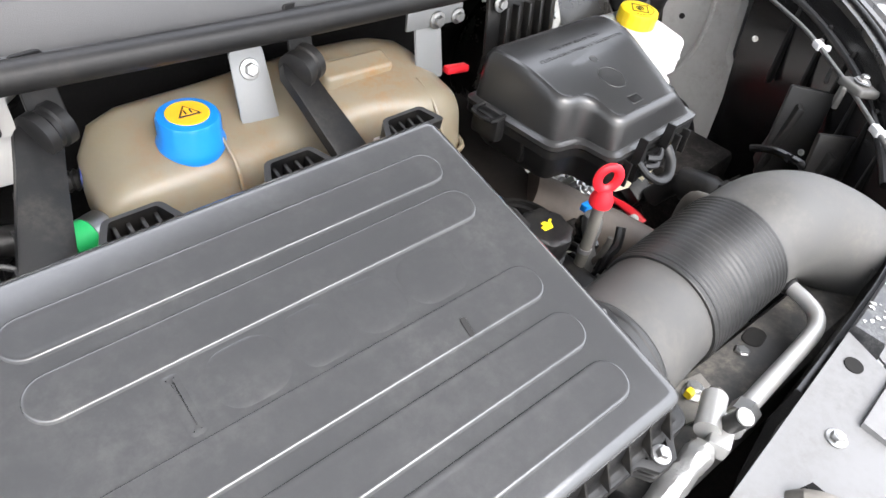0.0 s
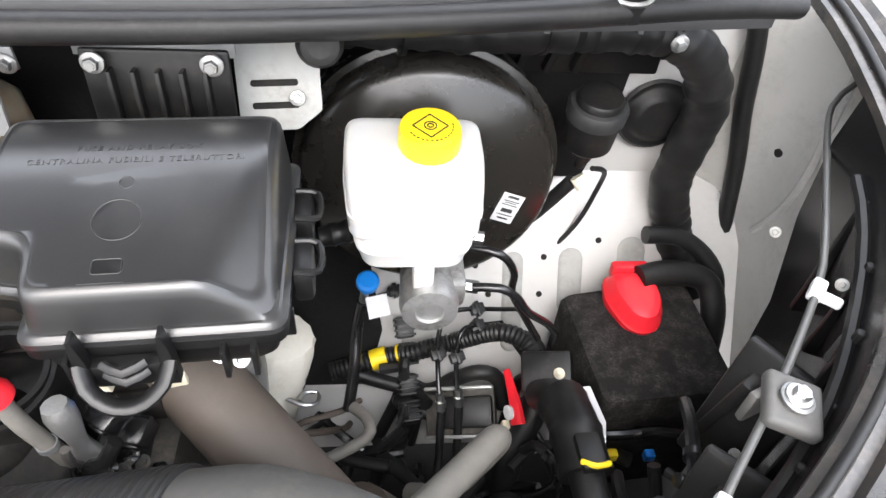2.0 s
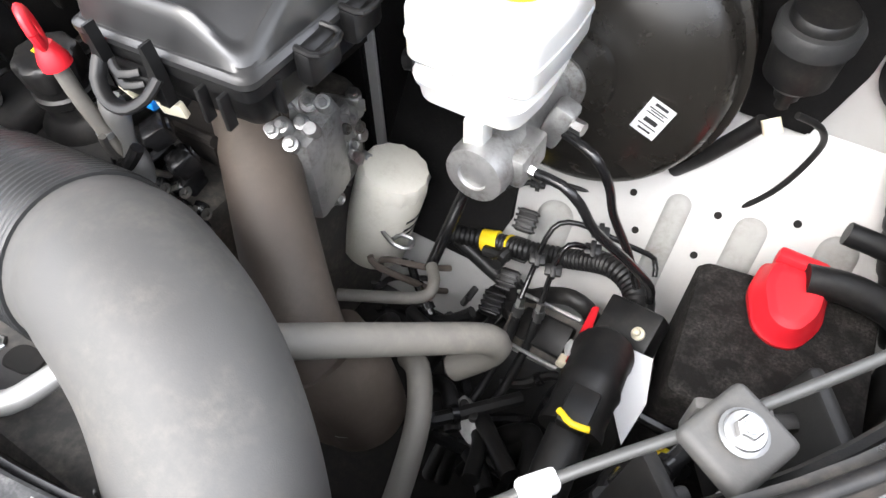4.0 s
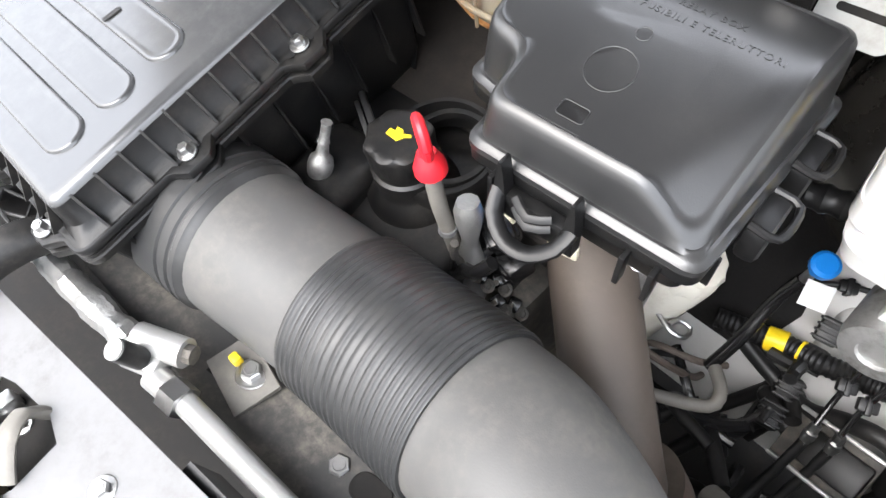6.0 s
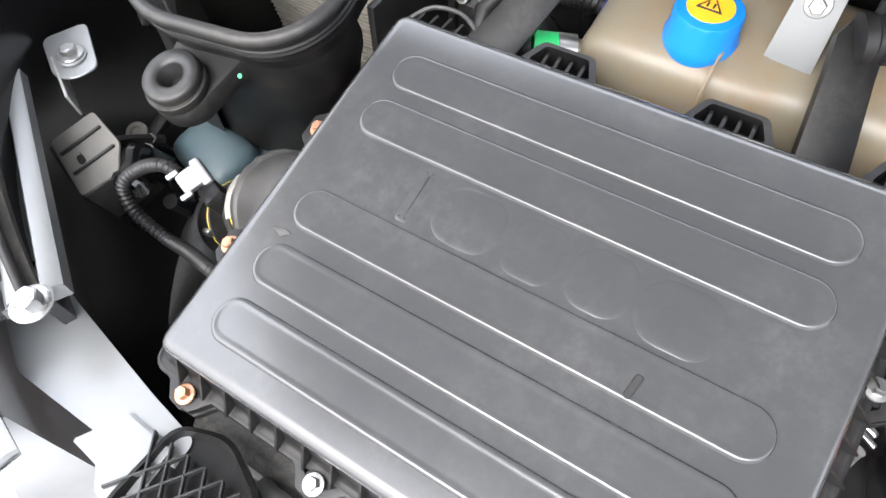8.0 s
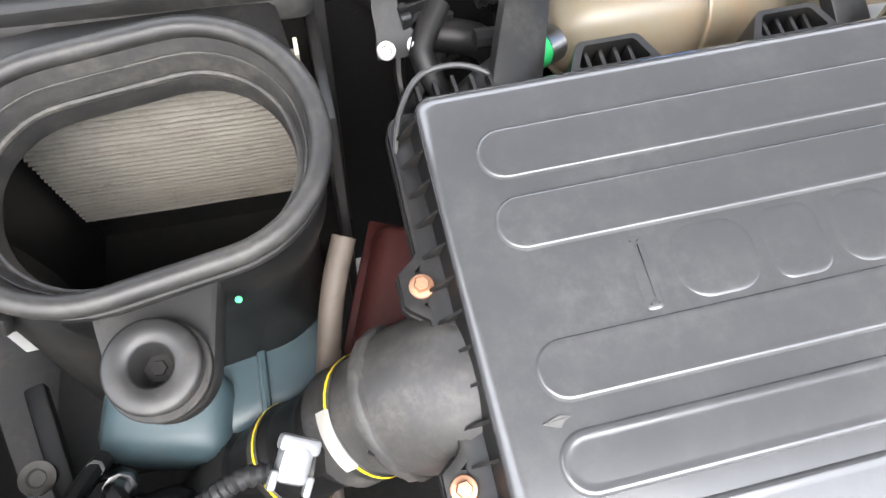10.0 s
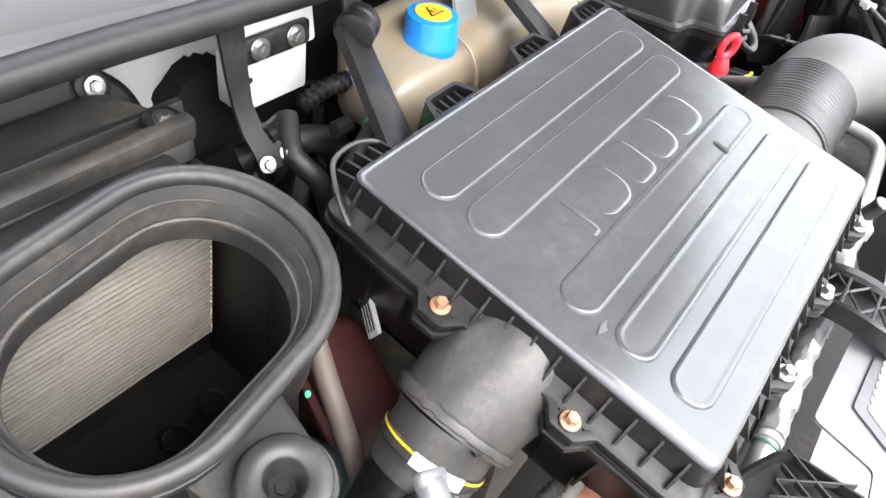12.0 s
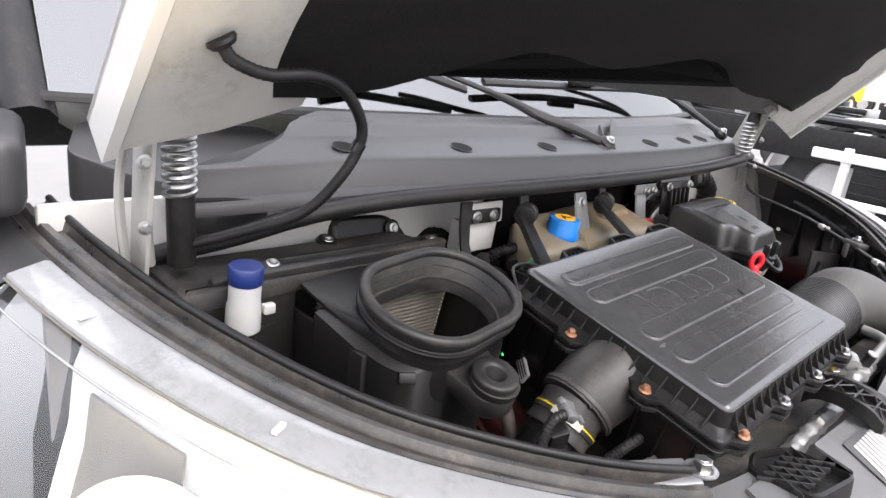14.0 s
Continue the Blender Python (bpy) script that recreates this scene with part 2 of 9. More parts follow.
def screen_glass():
    """Laminated glass: tinted see-through with a strong sheen of its own."""
    m = bpy.data.materials.new("windscreen_glass")
    m.use_nodes = True
    n, l = m.node_tree.nodes, m.node_tree.links
    n.clear()
    o, mix, tr, gl, fr = (n.new("ShaderNode" + k) for k in ("OutputMaterial", "MixShader", "BsdfTransparent", "BsdfGlossy", "Fresnel"))
    tr.inputs["Color"].default_value = (0.70, 0.76, 0.76, 1)
    gl.inputs["Roughness"].default_value = 0.03
    fr.inputs["IOR"].default_value = 3.0
    l.new(fr.outputs[0], mix.inputs[0])
    l.new(tr.outputs[0], mix.inputs[1])
    l.new(gl.outputs[0], mix.inputs[2])
    l.new(mix.outputs[0], o.inputs["Surface"])
    return m


M_GLASS = screen_glass()
M_RIML = mat("frosted_lens_rim", (0.27, 0.275, 0.28), 0.18, dirt=(0.15, 0.155, 0.155), amount=0.5, grain=200, bump=0.02, stain=18, coat=0.6)
M_LENS = glass("headlamp_lens", (0.96, 0.97, 0.98), 0.02)


# ---- building helpers ----
WORLD_OF = {}


def thing(name, at, label, category, group="", kind=""):
    ob = new(name)
    ob.empty_display_size = 0.03
    ob.matrix_basis = Matrix.Translation(at) if not isinstance(at, Matrix) else at
    WORLD_OF[ob.name] = ob.matrix_basis.copy()
    return tagged(ob, label, category, group, kind)


def under(ob, parent):
    ob.parent = parent
    ob.matrix_parent_inverse = WORLD_OF.get(parent.name, Matrix()).inverted()


def part(name, bm, material, parent=None, label="", sharp=38):
    me = bpy.data.meshes.new(name)
    bmesh.ops.recalc_face_normals(bm, faces=bm.faces)
    bm.to_mesh(me)
    bm.free()
    me.shade_smooth()
    me.set_sharp_from_angle(angle=radians(sharp))
    me.materials.append(material)
    ob = new(name, me)
    if parent is not None:
        under(ob, parent)
    return tagged(ob, label)


def single(name, bm, material, label, category, group="", kind="", sharp=38):
    return tagged(part(name, bm, material, None, label, sharp), label, category, group, kind)


SHARED = {}


def piece(name, key, build, material, parent, m, label=""):
    """An object of its own on a mesh shared with its likes, at the pose m."""
    if (key, material.name) not in SHARED:
        bm = bmesh.new()
        build(bm)
        me = bpy.data.meshes.new(key)
        bmesh.ops.recalc_face_normals(bm, faces=bm.faces)
        bm.to_mesh(me)
        bm.free()
        me.shade_smooth()
        me.set_sharp_from_angle(angle=radians(38))
        me.materials.append(material)
        SHARED[(key, material.name)] = me
    ob = new(name, SHARED[(key, material.name)])
    ob.matrix_basis = m
    if parent is not None:
        under(ob, parent)
    return tagged(ob, label)


def aim(p, d, spin=0.0):
    """A pose at p whose z axis points along d."""
    return Matrix.Translation(p) @ Vector(d).to_track_quat("Z", "Y").to_matrix().to_4x4() @ Matrix.Rotation(radians(spin), 4, "Z")


def rings(bm, loops, closed=True, cap=True):
    """Skin a row of loops that have the same count of points; a flat end gets a thin border, so that it shades flat."""
    if closed and cap and len(loops) > 2 and len(loops[-1]) > 7:
        c = sum((Vector(p) for p in loops[-1]), Vector()) / len(loops[-1])
        loops = list(loops) + [[Vector(p).lerp(c, 0.015) for p in loops[-1]]]
    rows = [[bm.verts.new(p) for p in loop] for loop in loops]
    n = len(rows[0])
    for a, b in zip(rows, rows[1:]):
        for i in range(n if closed else n - 1):
            j = (i + 1) % n
            bm.faces.new((a[i], a[j], b[j], b[i]))
    if cap and closed:
        bm.faces.new(rows[0][::-1])
        bm.faces.new(rows[-1])
    return bm


def lathe(bm, profile, m=Matrix(), seg=32, cap=True):
    loops = [[m @ Vector((r * math.cos(2 * math.pi * i / seg), r * math.sin(2 * math.pi * i / seg), z)) for i in range(seg)] for r, z in profile]
    return rings(bm, loops, cap=cap)


def smooth_path(pts, step):
    """A curve through the points, in even steps."""
    p = [Vector(q) for q in pts]
    if len(p) == 2:
        return p
    out = []
    for i in range(len(p) - 1):
        a, b, c, d = p[max(i - 1, 0)], p[i], p[i + 1], p[min(i + 2, len(p) - 1)]
        k = max(2, int((c - b).length / step))
        for s in range(k):
            t = s / k
            out.append(0.5 * ((2 * b) + (c - a) * t + (2 * a - 5 * b + 4 * c - d) * t * t + (3 * b - 3 * c + d - a) * t ** 3))
    return out + [p[-1]]


def sweep(bm, pts, radius, seg=12, step=0.012, curved=True, cap=True, flat=1.0):
    """A round bar along a curve. radius: a number, or a function of the share of the way."""
    path = smooth_path(pts, step) if curved else [Vector(q) for q in pts]
    n = len(path)
    tang = [(path[min(i + 1, n - 1)] - path[max(i - 1, 0)]).normalized() for i in range(n)]
    side = tang[0].orthogonal().normalized()
    loops = []
    for i, (p, t) in enumerate(zip(path, tang)):
        side = (side - t * side.dot(t)).normalized()
        up = t.cross(side)
        r = radius(i / (n - 1)) if callable(radius) else radius
        loops.append([p + r * (math.cos(2 * math.pi * k / seg) * side + flat * math.sin(2 * math.pi * k / seg) * up) for k in range(seg)])
    return rings(bm, loops, cap=cap)


def rbox(bm, size, m=Matrix(), bevel=0.003, seg=2):
    r = bmesh.ops.create_cube(bm, size=1.0, matrix=m @ Matrix.Diagonal((*size, 1)))
    if bevel:
        edges = list({e for v in r["verts"] for e in v.link_edges})
        bmesh.ops.bevel(bm, geom=edges, offset=bevel, segments=seg, affect="EDGES", profile=0.5)
    return bm


def rrect(w, h, r, n=6):
    pts = []
    for cx, cy, a0 in ((w / 2 - r, h / 2 - r, 0), (-w / 2 + r, h / 2 - r, 90), (-w / 2 + r, -h / 2 + r, 180), (w / 2 - r, -h / 2 + r, 270)):
        for i in range(n + 1):
            a = radians(a0 + 90 * i / n)
            pts.append((cx + r * math.cos(a), cy + r * math.sin(a)))
    return pts


def fillet(poly, r, n=4):
    """A polygon with rounded corners."""
    out, k = [], len(poly)
    for i in range(k):
        p, a, b = Vector(poly[i]), Vector(poly[i - 1]), Vector(poly[(i + 1) % k])
        d = min(r, (a - p).length * 0.45, (b - p).length * 0.45)
        s, e = p + (a - p).normalized() * d, p + (b - p).normalized() * d
        out += [((1 - t) ** 2 * s + 2 * t * (1 - t) * p + t * t * e) for t in [j / n for j in range(n + 1)]]
    return [(q.x, q.y) for q in out]


def inset(poly, d):
    """The outline moved inwards by d (poly runs anticlockwise)."""
    k, out = len(poly), []
    for i in range(k):
        a, p, b = Vector(poly[i - 1]), Vector(poly[i]), Vector(poly[(i + 1) % k])
        e1, e2 = (p - a), (b - p)
        if e1.length < 1e-7: e1 = e2
        if e2.length < 1e-7: e2 = e1
        n1, n2 = Vector((-e1.y, e1.x)).normalized(), Vector((-e2.y, e2.x)).normalized()
        nn = (n1 + n2)
        nn = nn / max(nn.length_squared / 2, 0.4)
        out.append((p.x + nn.x * d, p.y + nn.y * d))
    return out


def rounded(poly, d, r, n=5):
    """The outline moved inwards by d, then rounded."""
    return fillet(inset(poly, d), max(0.0015, r), n)


def slab(bm, poly, levels, m=Matrix()):
    """An outline raised through levels of (inset, height)."""
    return rings(bm, [[m @ Vector((x, y, z)) for x, y in (inset(poly, d) if d else poly)] for d, z in levels])


def plate(bm, poly, t, m=Matrix(), edge=0.0008):
    return slab(bm, poly, [(edge, -t / 2), (0, -t / 2 + edge), (0, t / 2 - edge), (edge, t / 2)], m)


def hexbolt(bm, r=0.006, h=0.006):
    lathe(bm, [(r * 1.55, 0), (r * 1.6, 0.0012), (r * 1.5, 0.002), (r * 1.02, 0.0024)], seg=18)
    lathe(bm, [(r, 0.002), (r, h - 0.001), (r * 0.86, h)], seg=6)
    lathe(bm, [(r * 0.6, h), (r * 0.55, h + 0.0006)], seg=12)


def bolt(p, d, parent, material=None, r=0.006, h=0.007, name="bolt"):
    return piece(name, f"hexbolt_{r:.4f}_{h:.4f}", lambda bm: hexbolt(bm, r, h), material or M_STEEL, parent, aim(p, d, 20))


def corrugated(bm, pts, r, pitch=0.005, depth=0.0012, seg=12):
    """A ribbed conduit."""
    path = smooth_path(pts, pitch / 2)
    return sweep(bm, path, lambda s: r + depth * (1 if int(round(s * (len(path) - 1))) % 2 else -1), seg, curved=False)


# ---- the ground and the van's body round the engine bay ----
bm = bmesh.new()
bmesh.ops.create_grid(bm, x_segments=40, y_segments=40, size=400)
single("ground", bm, M_CONC, "pale grey concrete yard under an overcast sky", "ground", kind="structure")

MID = 0.17                                   # the van's middle line
EDGE = {1: [(0.30, 0.895, 1.150), (0.20, 0.895, 1.135), (0.05, 0.875, 1.105), (-0.08, 0.81, 1.075), (-0.17, 0.735, 1.045), (-0.255, 0.62, 1.015), (-0.318, 0.47, 0.990), (-0.340, 0.32, 0.980), (-0.352, 0.20, 0.972)],
        -1: [(0.30, 0.895, 1.150), (0.20, 0.885, 1.135), (0.05, 0.845, 1.105), (-0.10, 0.78, 1.075), (-0.20, 0.70, 1.05), (-0.30, 0.555, 1.015), (-0.37, 0.37, 0.985), (-0.41, 0.17, 0.965)]}


def edge_line(side, step=0.03):
    """The inner edge of a wing, from the scuttle to the nose, with the outward direction at each point."""
    p = smooth_path([(MID + side * h, y, z) for y, h, z in EDGE[side]], step)
    out = []
    for i, q in enumerate(p):
        t = p[min(i + 1, len(p) - 1)] - p[max(i - 1, 0)]
        n = Vector((-t.y, t.x, 0)).normalized() * (1 if side > 0 else -1)
        if n.x * side < -0.2 or (abs(n.x) < 0.3 and n.y > 0):
            n = -n
        out.append((q, n))
    return out


def strip(bm, line, profile):
    """Skin along a wing edge: profile is (outwards, up) pairs, outer surface and back."""
    return rings(bm, [[q + n * o + Vector((0, 0, u)) for o, u in profile] for q, n in line])


def wing(side, name):
    line = edge_line(side)
    full = line
    if side < 0:
        line = [q for q in line if q[0].x < -0.315]
    w = thing(name, line[0][0], "white painted front wing with a black sealed inner edge", "wing", kind="structure")
    outer = [(0.050, 0.000), (0.075, -0.004), (0.105, -0.03), (0.135, -0.09), (0.150, -0.20), (0.150, -0.42), (0.140, -0.42), (0.140, -0.20), (0.125, -0.095), (0.098, -0.04), (0.072, -0.012), (0.050, -0.006)]
    bm = bmesh.new()
    k = len(line)
    strip(bm, line[: int(len(full) * (0.30 if side > 0 else 0.15))], outer)
    # The right side is white paint too; M_SLAM carries its shade as colour.
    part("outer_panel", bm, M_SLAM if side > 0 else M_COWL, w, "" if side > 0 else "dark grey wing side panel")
    if side > 0:
        bm = bmesh.new()
        strip(bm, line[int(k * 0.585):], outer)
        part("nose_panel", bm, M_SLAM, w)
    bm = bmesh.new()
    strip(bm, line if side < 0 else line[: int(k * 0.63)], [(-0.006, 0.0), (0.002, 0.004), (0.008, 0.004), (0.011, -0.006), (0.020, -0.008), (0.024, 0.003), (0.032, 0.004), (0.036, -0.004), (0.044, -0.005), (0.049, 0.002), (0.053, 0.000), (0.053, -0.012), (-0.006, -0.012)])
    part("edge_channel", bm, M_CHAN, w, "black painted channel with pressed ridges")
    bm = bmesh.new()
    sweep(bm, [q + n * 0.004 + Vector((0, 0, 0.007)) for q, n in (line if side < 0 else line[: int(k * 0.62)])], 0.0042, 10, curved=False)
    part("rubber_seal", bm, M_RUBBER, w)
    bm = bmesh.new()
    strip(bm, line[int(k * 0.17):] if side > 0 else line, [(-0.006, -0.010), (-0.010, -0.06), (0.0, -0.16), (0.03, -0.30), (0.05, -0.62), (0.06, -0.62), (0.04, -0.30), (0.01, -0.16), (0.0, -0.06), (0.004, -0.012)])
    part("inner_liner", bm, M_GLOSS, w, "black inner wing liner")
    if side > 0:                                # moulded ribs and steps on the liner
        for j in range(int(k * 0.24), int(k * 0.58), 2):
            q, n = line[j]
            m = Matrix.Translation(q + n * -0.006 + Vector((0, 0, -0.075 - 0.02 * (j % 3)))) @ Vector((n.x, n.y, 0)).to_track_quat("X", "Z").to_matrix().to_4x4()
            bm = bmesh.new()
            rbox(bm, (0.014, 0.008 + 0.010 * (j % 2), 0.09 + 0.03 * (j % 3)), m, 0.003)
            part("liner_rib", bm, M_BLACK, w)
        bm = bmesh.new()
        sweep(bm, [q - n * 0.012 + Vector((0, 0, -0.045)) for q, n in line[int(k * 0.20): int(k * 0.60)]], 0.006, 8, curved=False)
        part("liner_ridge", bm, M_BLACK, w)
    return w


wing_right = wing(1, "wing_right")
wing_left = wing(-1, "wing_left")

# the firewall, in two depths, with pressed swages
fw = thing("firewall", (0.2, 0.3, 0.5), "off-white painted firewall with pressed swages", "firewall", kind="structure")
bm = bmesh.new()
rbox(bm, (1.15, 0.012, 0.75), pose(-0.18, 0.245, 0.79), 0.003)
part("panel", bm, M_WHITE, fw)
bm = bmesh.new()
rings(bm, [[Vector((x, y, z)) for y, z in ((0.372, 1.16), (0.372, 0.84), (0.330, 0.80), (0.175, 0.58), (0.16, 0.45), (0.172, 0.45), (0.187, 0.576), (0.340, 0.79), (0.384, 0.835), (0.384, 1.16))] for x in (0.39, 1.20)])
part("panel", bm, M_WHITE, fw)
bm = bmesh.new()
rbox(bm, (0.012, 0.13, 0.75), pose(0.392, 0.31, 0.79), 0.003)
part("panel", bm, M_BAY, fw)
TOE = Vector((0, 0.155, 0.22)).normalized()
TNORM = Vector((0, -0.22, 0.155)).normalized()


def toe(x, z, lift=0.0):
    """A pose on the sloping toe board."""
    p = Vector((x, 0.330 - 0.155 * (0.80 - z) / 0.22, z)) + TNORM * lift
    m = Matrix((Vector((1, 0, 0)), TOE, TNORM)).transposed().to_4x4()
    m.translation = p
    return m


for sx, sz, w_, h_ in ((0.800, 0.690, 0.030, 0.15), (0.885, 0.715, 0.036, 0.10), (0.975, 0.72, 0.042, 0.12), (0.665, 0.66, 0.05, 0.09)):
    bm = bmesh.new()
    slab(bm, rrect(w_, h_, w_ * 0.48), [(0, 0.0), (0.003, 0.003), (0.007, 0.0035)], toe(sx, sz))
    part("swage", bm, M_GREYP, fw)
for hx, hz in ((0.845, 0.745), (0.925, 0.765), (0.84, 0.70), (0.93, 0.70), (0.745, 0.735), (0.765, 0.70)):
    bm = bmesh.new()
    lathe(bm, [(0.0045, 0), (0.0045, 0.0012)], toe(hx, hz), 12)
    part("hole", bm, M_DARK, fw, "dark drilled hole")
# right-hand inner post beside the firewall
bm = bmesh.new()
rings(bm, [[Vector(p) for p in ((1.06, 0.372, z), (1.100, 0.356, z), (1.128, 0.325, z), (1.140, 0.30, z), (1.145, 0.25 - e, z), (1.150, 0.215 - e, z), (1.156, 0.200 - e, z), (1.175, 0.195 - e, z), (1.19, 0.29, z), (1.17, 0.385, z), (1.06, 0.385, z))] for z, e in ((0.42, 0.08), (0.70, 0.07), (0.80, 0.055), (0.88, 0.0), (0.98, -0.01), (1.07, -0.045), (1.15, -0.05))])
part("side_post", bm, M_BAY, fw, "weathered off-white inner post")
for q in ([(1.142, 0.272, 1.12), (1.143, 0.265, 1.02), (1.144, 0.256, 0.93), (1.142, 0.265, 0.86), (1.139, 0.29, 0.80)],):
    bm = bmesh.new()
    sweep(bm, q, 0.0055, 8, 0.02)
    part("pressed_ridge", bm, M_BAY, fw)
# black felt on the firewall behind the tank, and round the servo
for pts in (((-0.255, 0.236, 0.55), (0.386, 0.236, 0.55), (0.386, 0.236, 1.15), (-0.02, 0.236, 1.15), (-0.115, 0.236, 1.08), (-0.125, 0.236, 1.01), (-0.255, 0.236, 1.00)), ((0.402, 0.366, 0.84), (0.892, 0.366, 0.84), (0.916, 0.366, 0.93), (0.922, 0.366, 1.05), (0.925, 0.366, 1.15), (0.402, 0.366, 1.15))):
    bm = bmesh.new()
    rings(bm, [[Vector(p) + Vector((0, -d, 0)) for p in pts] for d in (0, 0.010)])
    bmesh.ops.bevel(bm, geom=bm.edges[:], offset=0.003, segments=2, affect="EDGES")
    part("felt_panel", bm, M_FELT, fw, "black felt sound panel")
bm = bmesh.new()
rings(bm, [[toe(x, z, lift).translation for x, z in ((0.402, 0.595), (0.590, 0.595), (0.612, 0.66), (0.585, 0.79), (0.402, 0.79))] for lift in (0.001, 0.012)])
part("felt_panel", bm, M_FELT, fw, "black felt sound panel")
bm = bmesh.new()
rbox(bm, (0.006, 0.12, 0.50), pose(0.401, 0.30, 0.86), 0.002)
part("felt_panel", bm, M_FELT, fw, "black felt sound panel")
bm = bmesh.new()
lathe(bm, [(0.006, 0), (0.006, 0.002)], aim((1.1345, 0.312, 0.921), (-1, -0.4, 0)), 14)
part("hole", bm, M_DARK, fw, "dark drilled hole")

# black floor under everything, closing the bay
bm = bmesh.new()
rbox(bm, (1.95, 0.95, 0.02), pose(0.17, -0.02, 0.42), 0)
single("bay_floor", bm, M_DARK, "dark grimy undertray under the engine", "undertray", kind="structure")

# the scuttle cowl: a long moulded panel with drain holes
cowl = thing("cowl", (MID, 0.2, 1.18), "grey-black moulded scuttle panel with round drain holes", "cowl", kind="structure")
bm = bmesh.new()
prof = [(0.112, 1.172), (0.116, 1.177), (0.122, 1.180), (0.132, 1.2125), (0.136, 1.217), (0.142, 1.2195), (0.206, 1.2330), (0.210, 1.2345), (0.222, 1.2490), (0.227, 1.2515), (0.262, 1.2565), (0.285, 1.258), (0.285, 1.240), (0.26, 1.235), (0.16, 1.20), (0.135, 1.165), (0.112, 1.160)]


def bow(x):
    return 0.15 * (x - MID) ** 2


def sag(x):
    return -0.018 * max(0, abs(x - MID) - 0.55) / 0.3


def left_end(y, z):
    """Where the moulding stops on its left: cut back at a slant towards the glass."""
    return -0.535 + 1.25 * (y - 0.142) if y >= 0.142 and z > 1.212 else -0.60


loops = []
for k in range(54):
    row = []
    for y, z in prof:
        x = left_end(y, z) + (0.98 - left_end(y, z)) * k / 53
        row.append(Vector((x, y + bow(x), z + sag(x))))
    loops.append(row)
rings(bm, loops)
part("panel", bm, M_COWL, cowl)
for x in (-0.384, -0.183, 0.013, 0.362, 0.531, 0.64):
    bm = bmesh.new()
    lathe(bm, [(0.0175, 0.0), (0.0185, 0.0012), (0.0155, 0.0018), (0.0145, -0.004), (0.014, -0.018)], aim((x, 0.167 + bow(x), 1.2252 + sag(x)), (0, -0.21, 1)), 22, cap=False)
    part("drain_rim", bm, M_COWL, cowl)
    bm = bmesh.new()
    lathe(bm, [(0.0172, 0.0), (0.0172, 0.0008)], aim((x, 0.167 + bow(x), 1.2262 + sag(x)), (0, -0.21, 1)), 22)
    part("drain_hole", bm, M_FELT, cowl, "black drain hole")
bm = bmesh.new()
sweep(bm, [(-0.70, 0.235, 1.085), (-0.62, 0.213, 1.105), (-0.55, 0.186, 1.125), (-0.46, 0.163, 1.150), (-0.32, 0.140, 1.166), (-0.1, 0.117, 1.172), (0.2, 0.106, 1.175), (0.5, 0.116, 1.178), (0.75, 0.150, 1.18), (0.90, 0.182, 1.178), (1.0, 0.215, 1.165)], 0.0125, 14, 0.03)
part("rubber_seal", bm, M_RUBBER, cowl, "fat black rubber bonnet seal")
bm = bmesh.new()
rings(bm, [[Vector((x, y + bow(x), z)) for y, z in ((0.116, 1.168), (0.126, 1.170), (0.150, 1.162), (0.240, 1.162), (0.240, 1.157), (0.116, 1.158))] for x in [-0.62 + 0.09 * i for i in range(19)]])
part("seal_flange", bm, M_BLACK, cowl)
# a raised centre joint between the cowl halves, where the wiper spindle stands
bm = bmesh.new()
lathe(bm, [(0.020, -0.010), (0.021, 0.004), (0.016, 0.010), (0.010, 0.011)], aim((0.192, 0.170, 1.219), (0, -0.4, 1)), 24)
part("spindle_boss", bm, M_COWL, cowl)
for dx in (-0.055, 0.050):
    bm = bmesh.new()
    sweep(bm, [(0.195, 0.150, 1.2215), (0.195 + dx * 0.5, 0.190, 1.2315), (0.195 + dx, 0.226, 1.2525)], 0.0022, 6)
    part("joint_fold", bm, M_COWL, cowl)
# the corner panel of the cowl by the wing
CP = fillet([(-0.70, 0.34), (-0.64, 0.262), (-0.575, 0.222), (-0.50, 0.225), (-0.375, 0.335), (-0.40, 0.42), (-0.66, 0.44)], 0.02)
bm = bmesh.new()
rings(bm, [[Vector((x, y, 1.187 + 0.22 * (y - 0.273) + dz)) for x, y in inset(CP, d)] for d, dz in ((0, -0.06), (0, -0.004), (0.0015, -0.001), (0.005, 0.0))])
part("corner_panel", bm, M_COWL, cowl)
bm = bmesh.new()
lathe(bm, [(0.0165, 0.0), (0.0165, 0.0010)], aim((-0.548, 0.273, 1.1872), (0, -0.22, 1)), 24)
part("drain_hole", bm, M_FELT, cowl, "black drain hole")

# the windscreen with its black border
ws = thing("windscreen", (MID, 0.45, 1.28), "raked windscreen glass reflecting a pale sky", "windscreen", kind="structure")
bm = bmesh.new()
loops = []
for s in (0, 0.33, 0.66, 1):
    y, z = 0.277 + 0.66 * s, 1.252 + 0.60 * s
    loops.append([Vector((MID + 0.86 * (1 - 0.10 * s) * u, y + 0.16 * u * u, z)) for u in [i / 8 for i in range(-8, 9)]] + [Vector((MID + 0.86 * (1 - 0.10 * s) * u, y + 0.16 * u * u + 0.005, z - 0.005)) for u in [i / 8 for i in range(8, -9, -1)]])
rings(bm, loops)
part("pane", bm, M_GLASS, ws)
bm = bmesh.new()
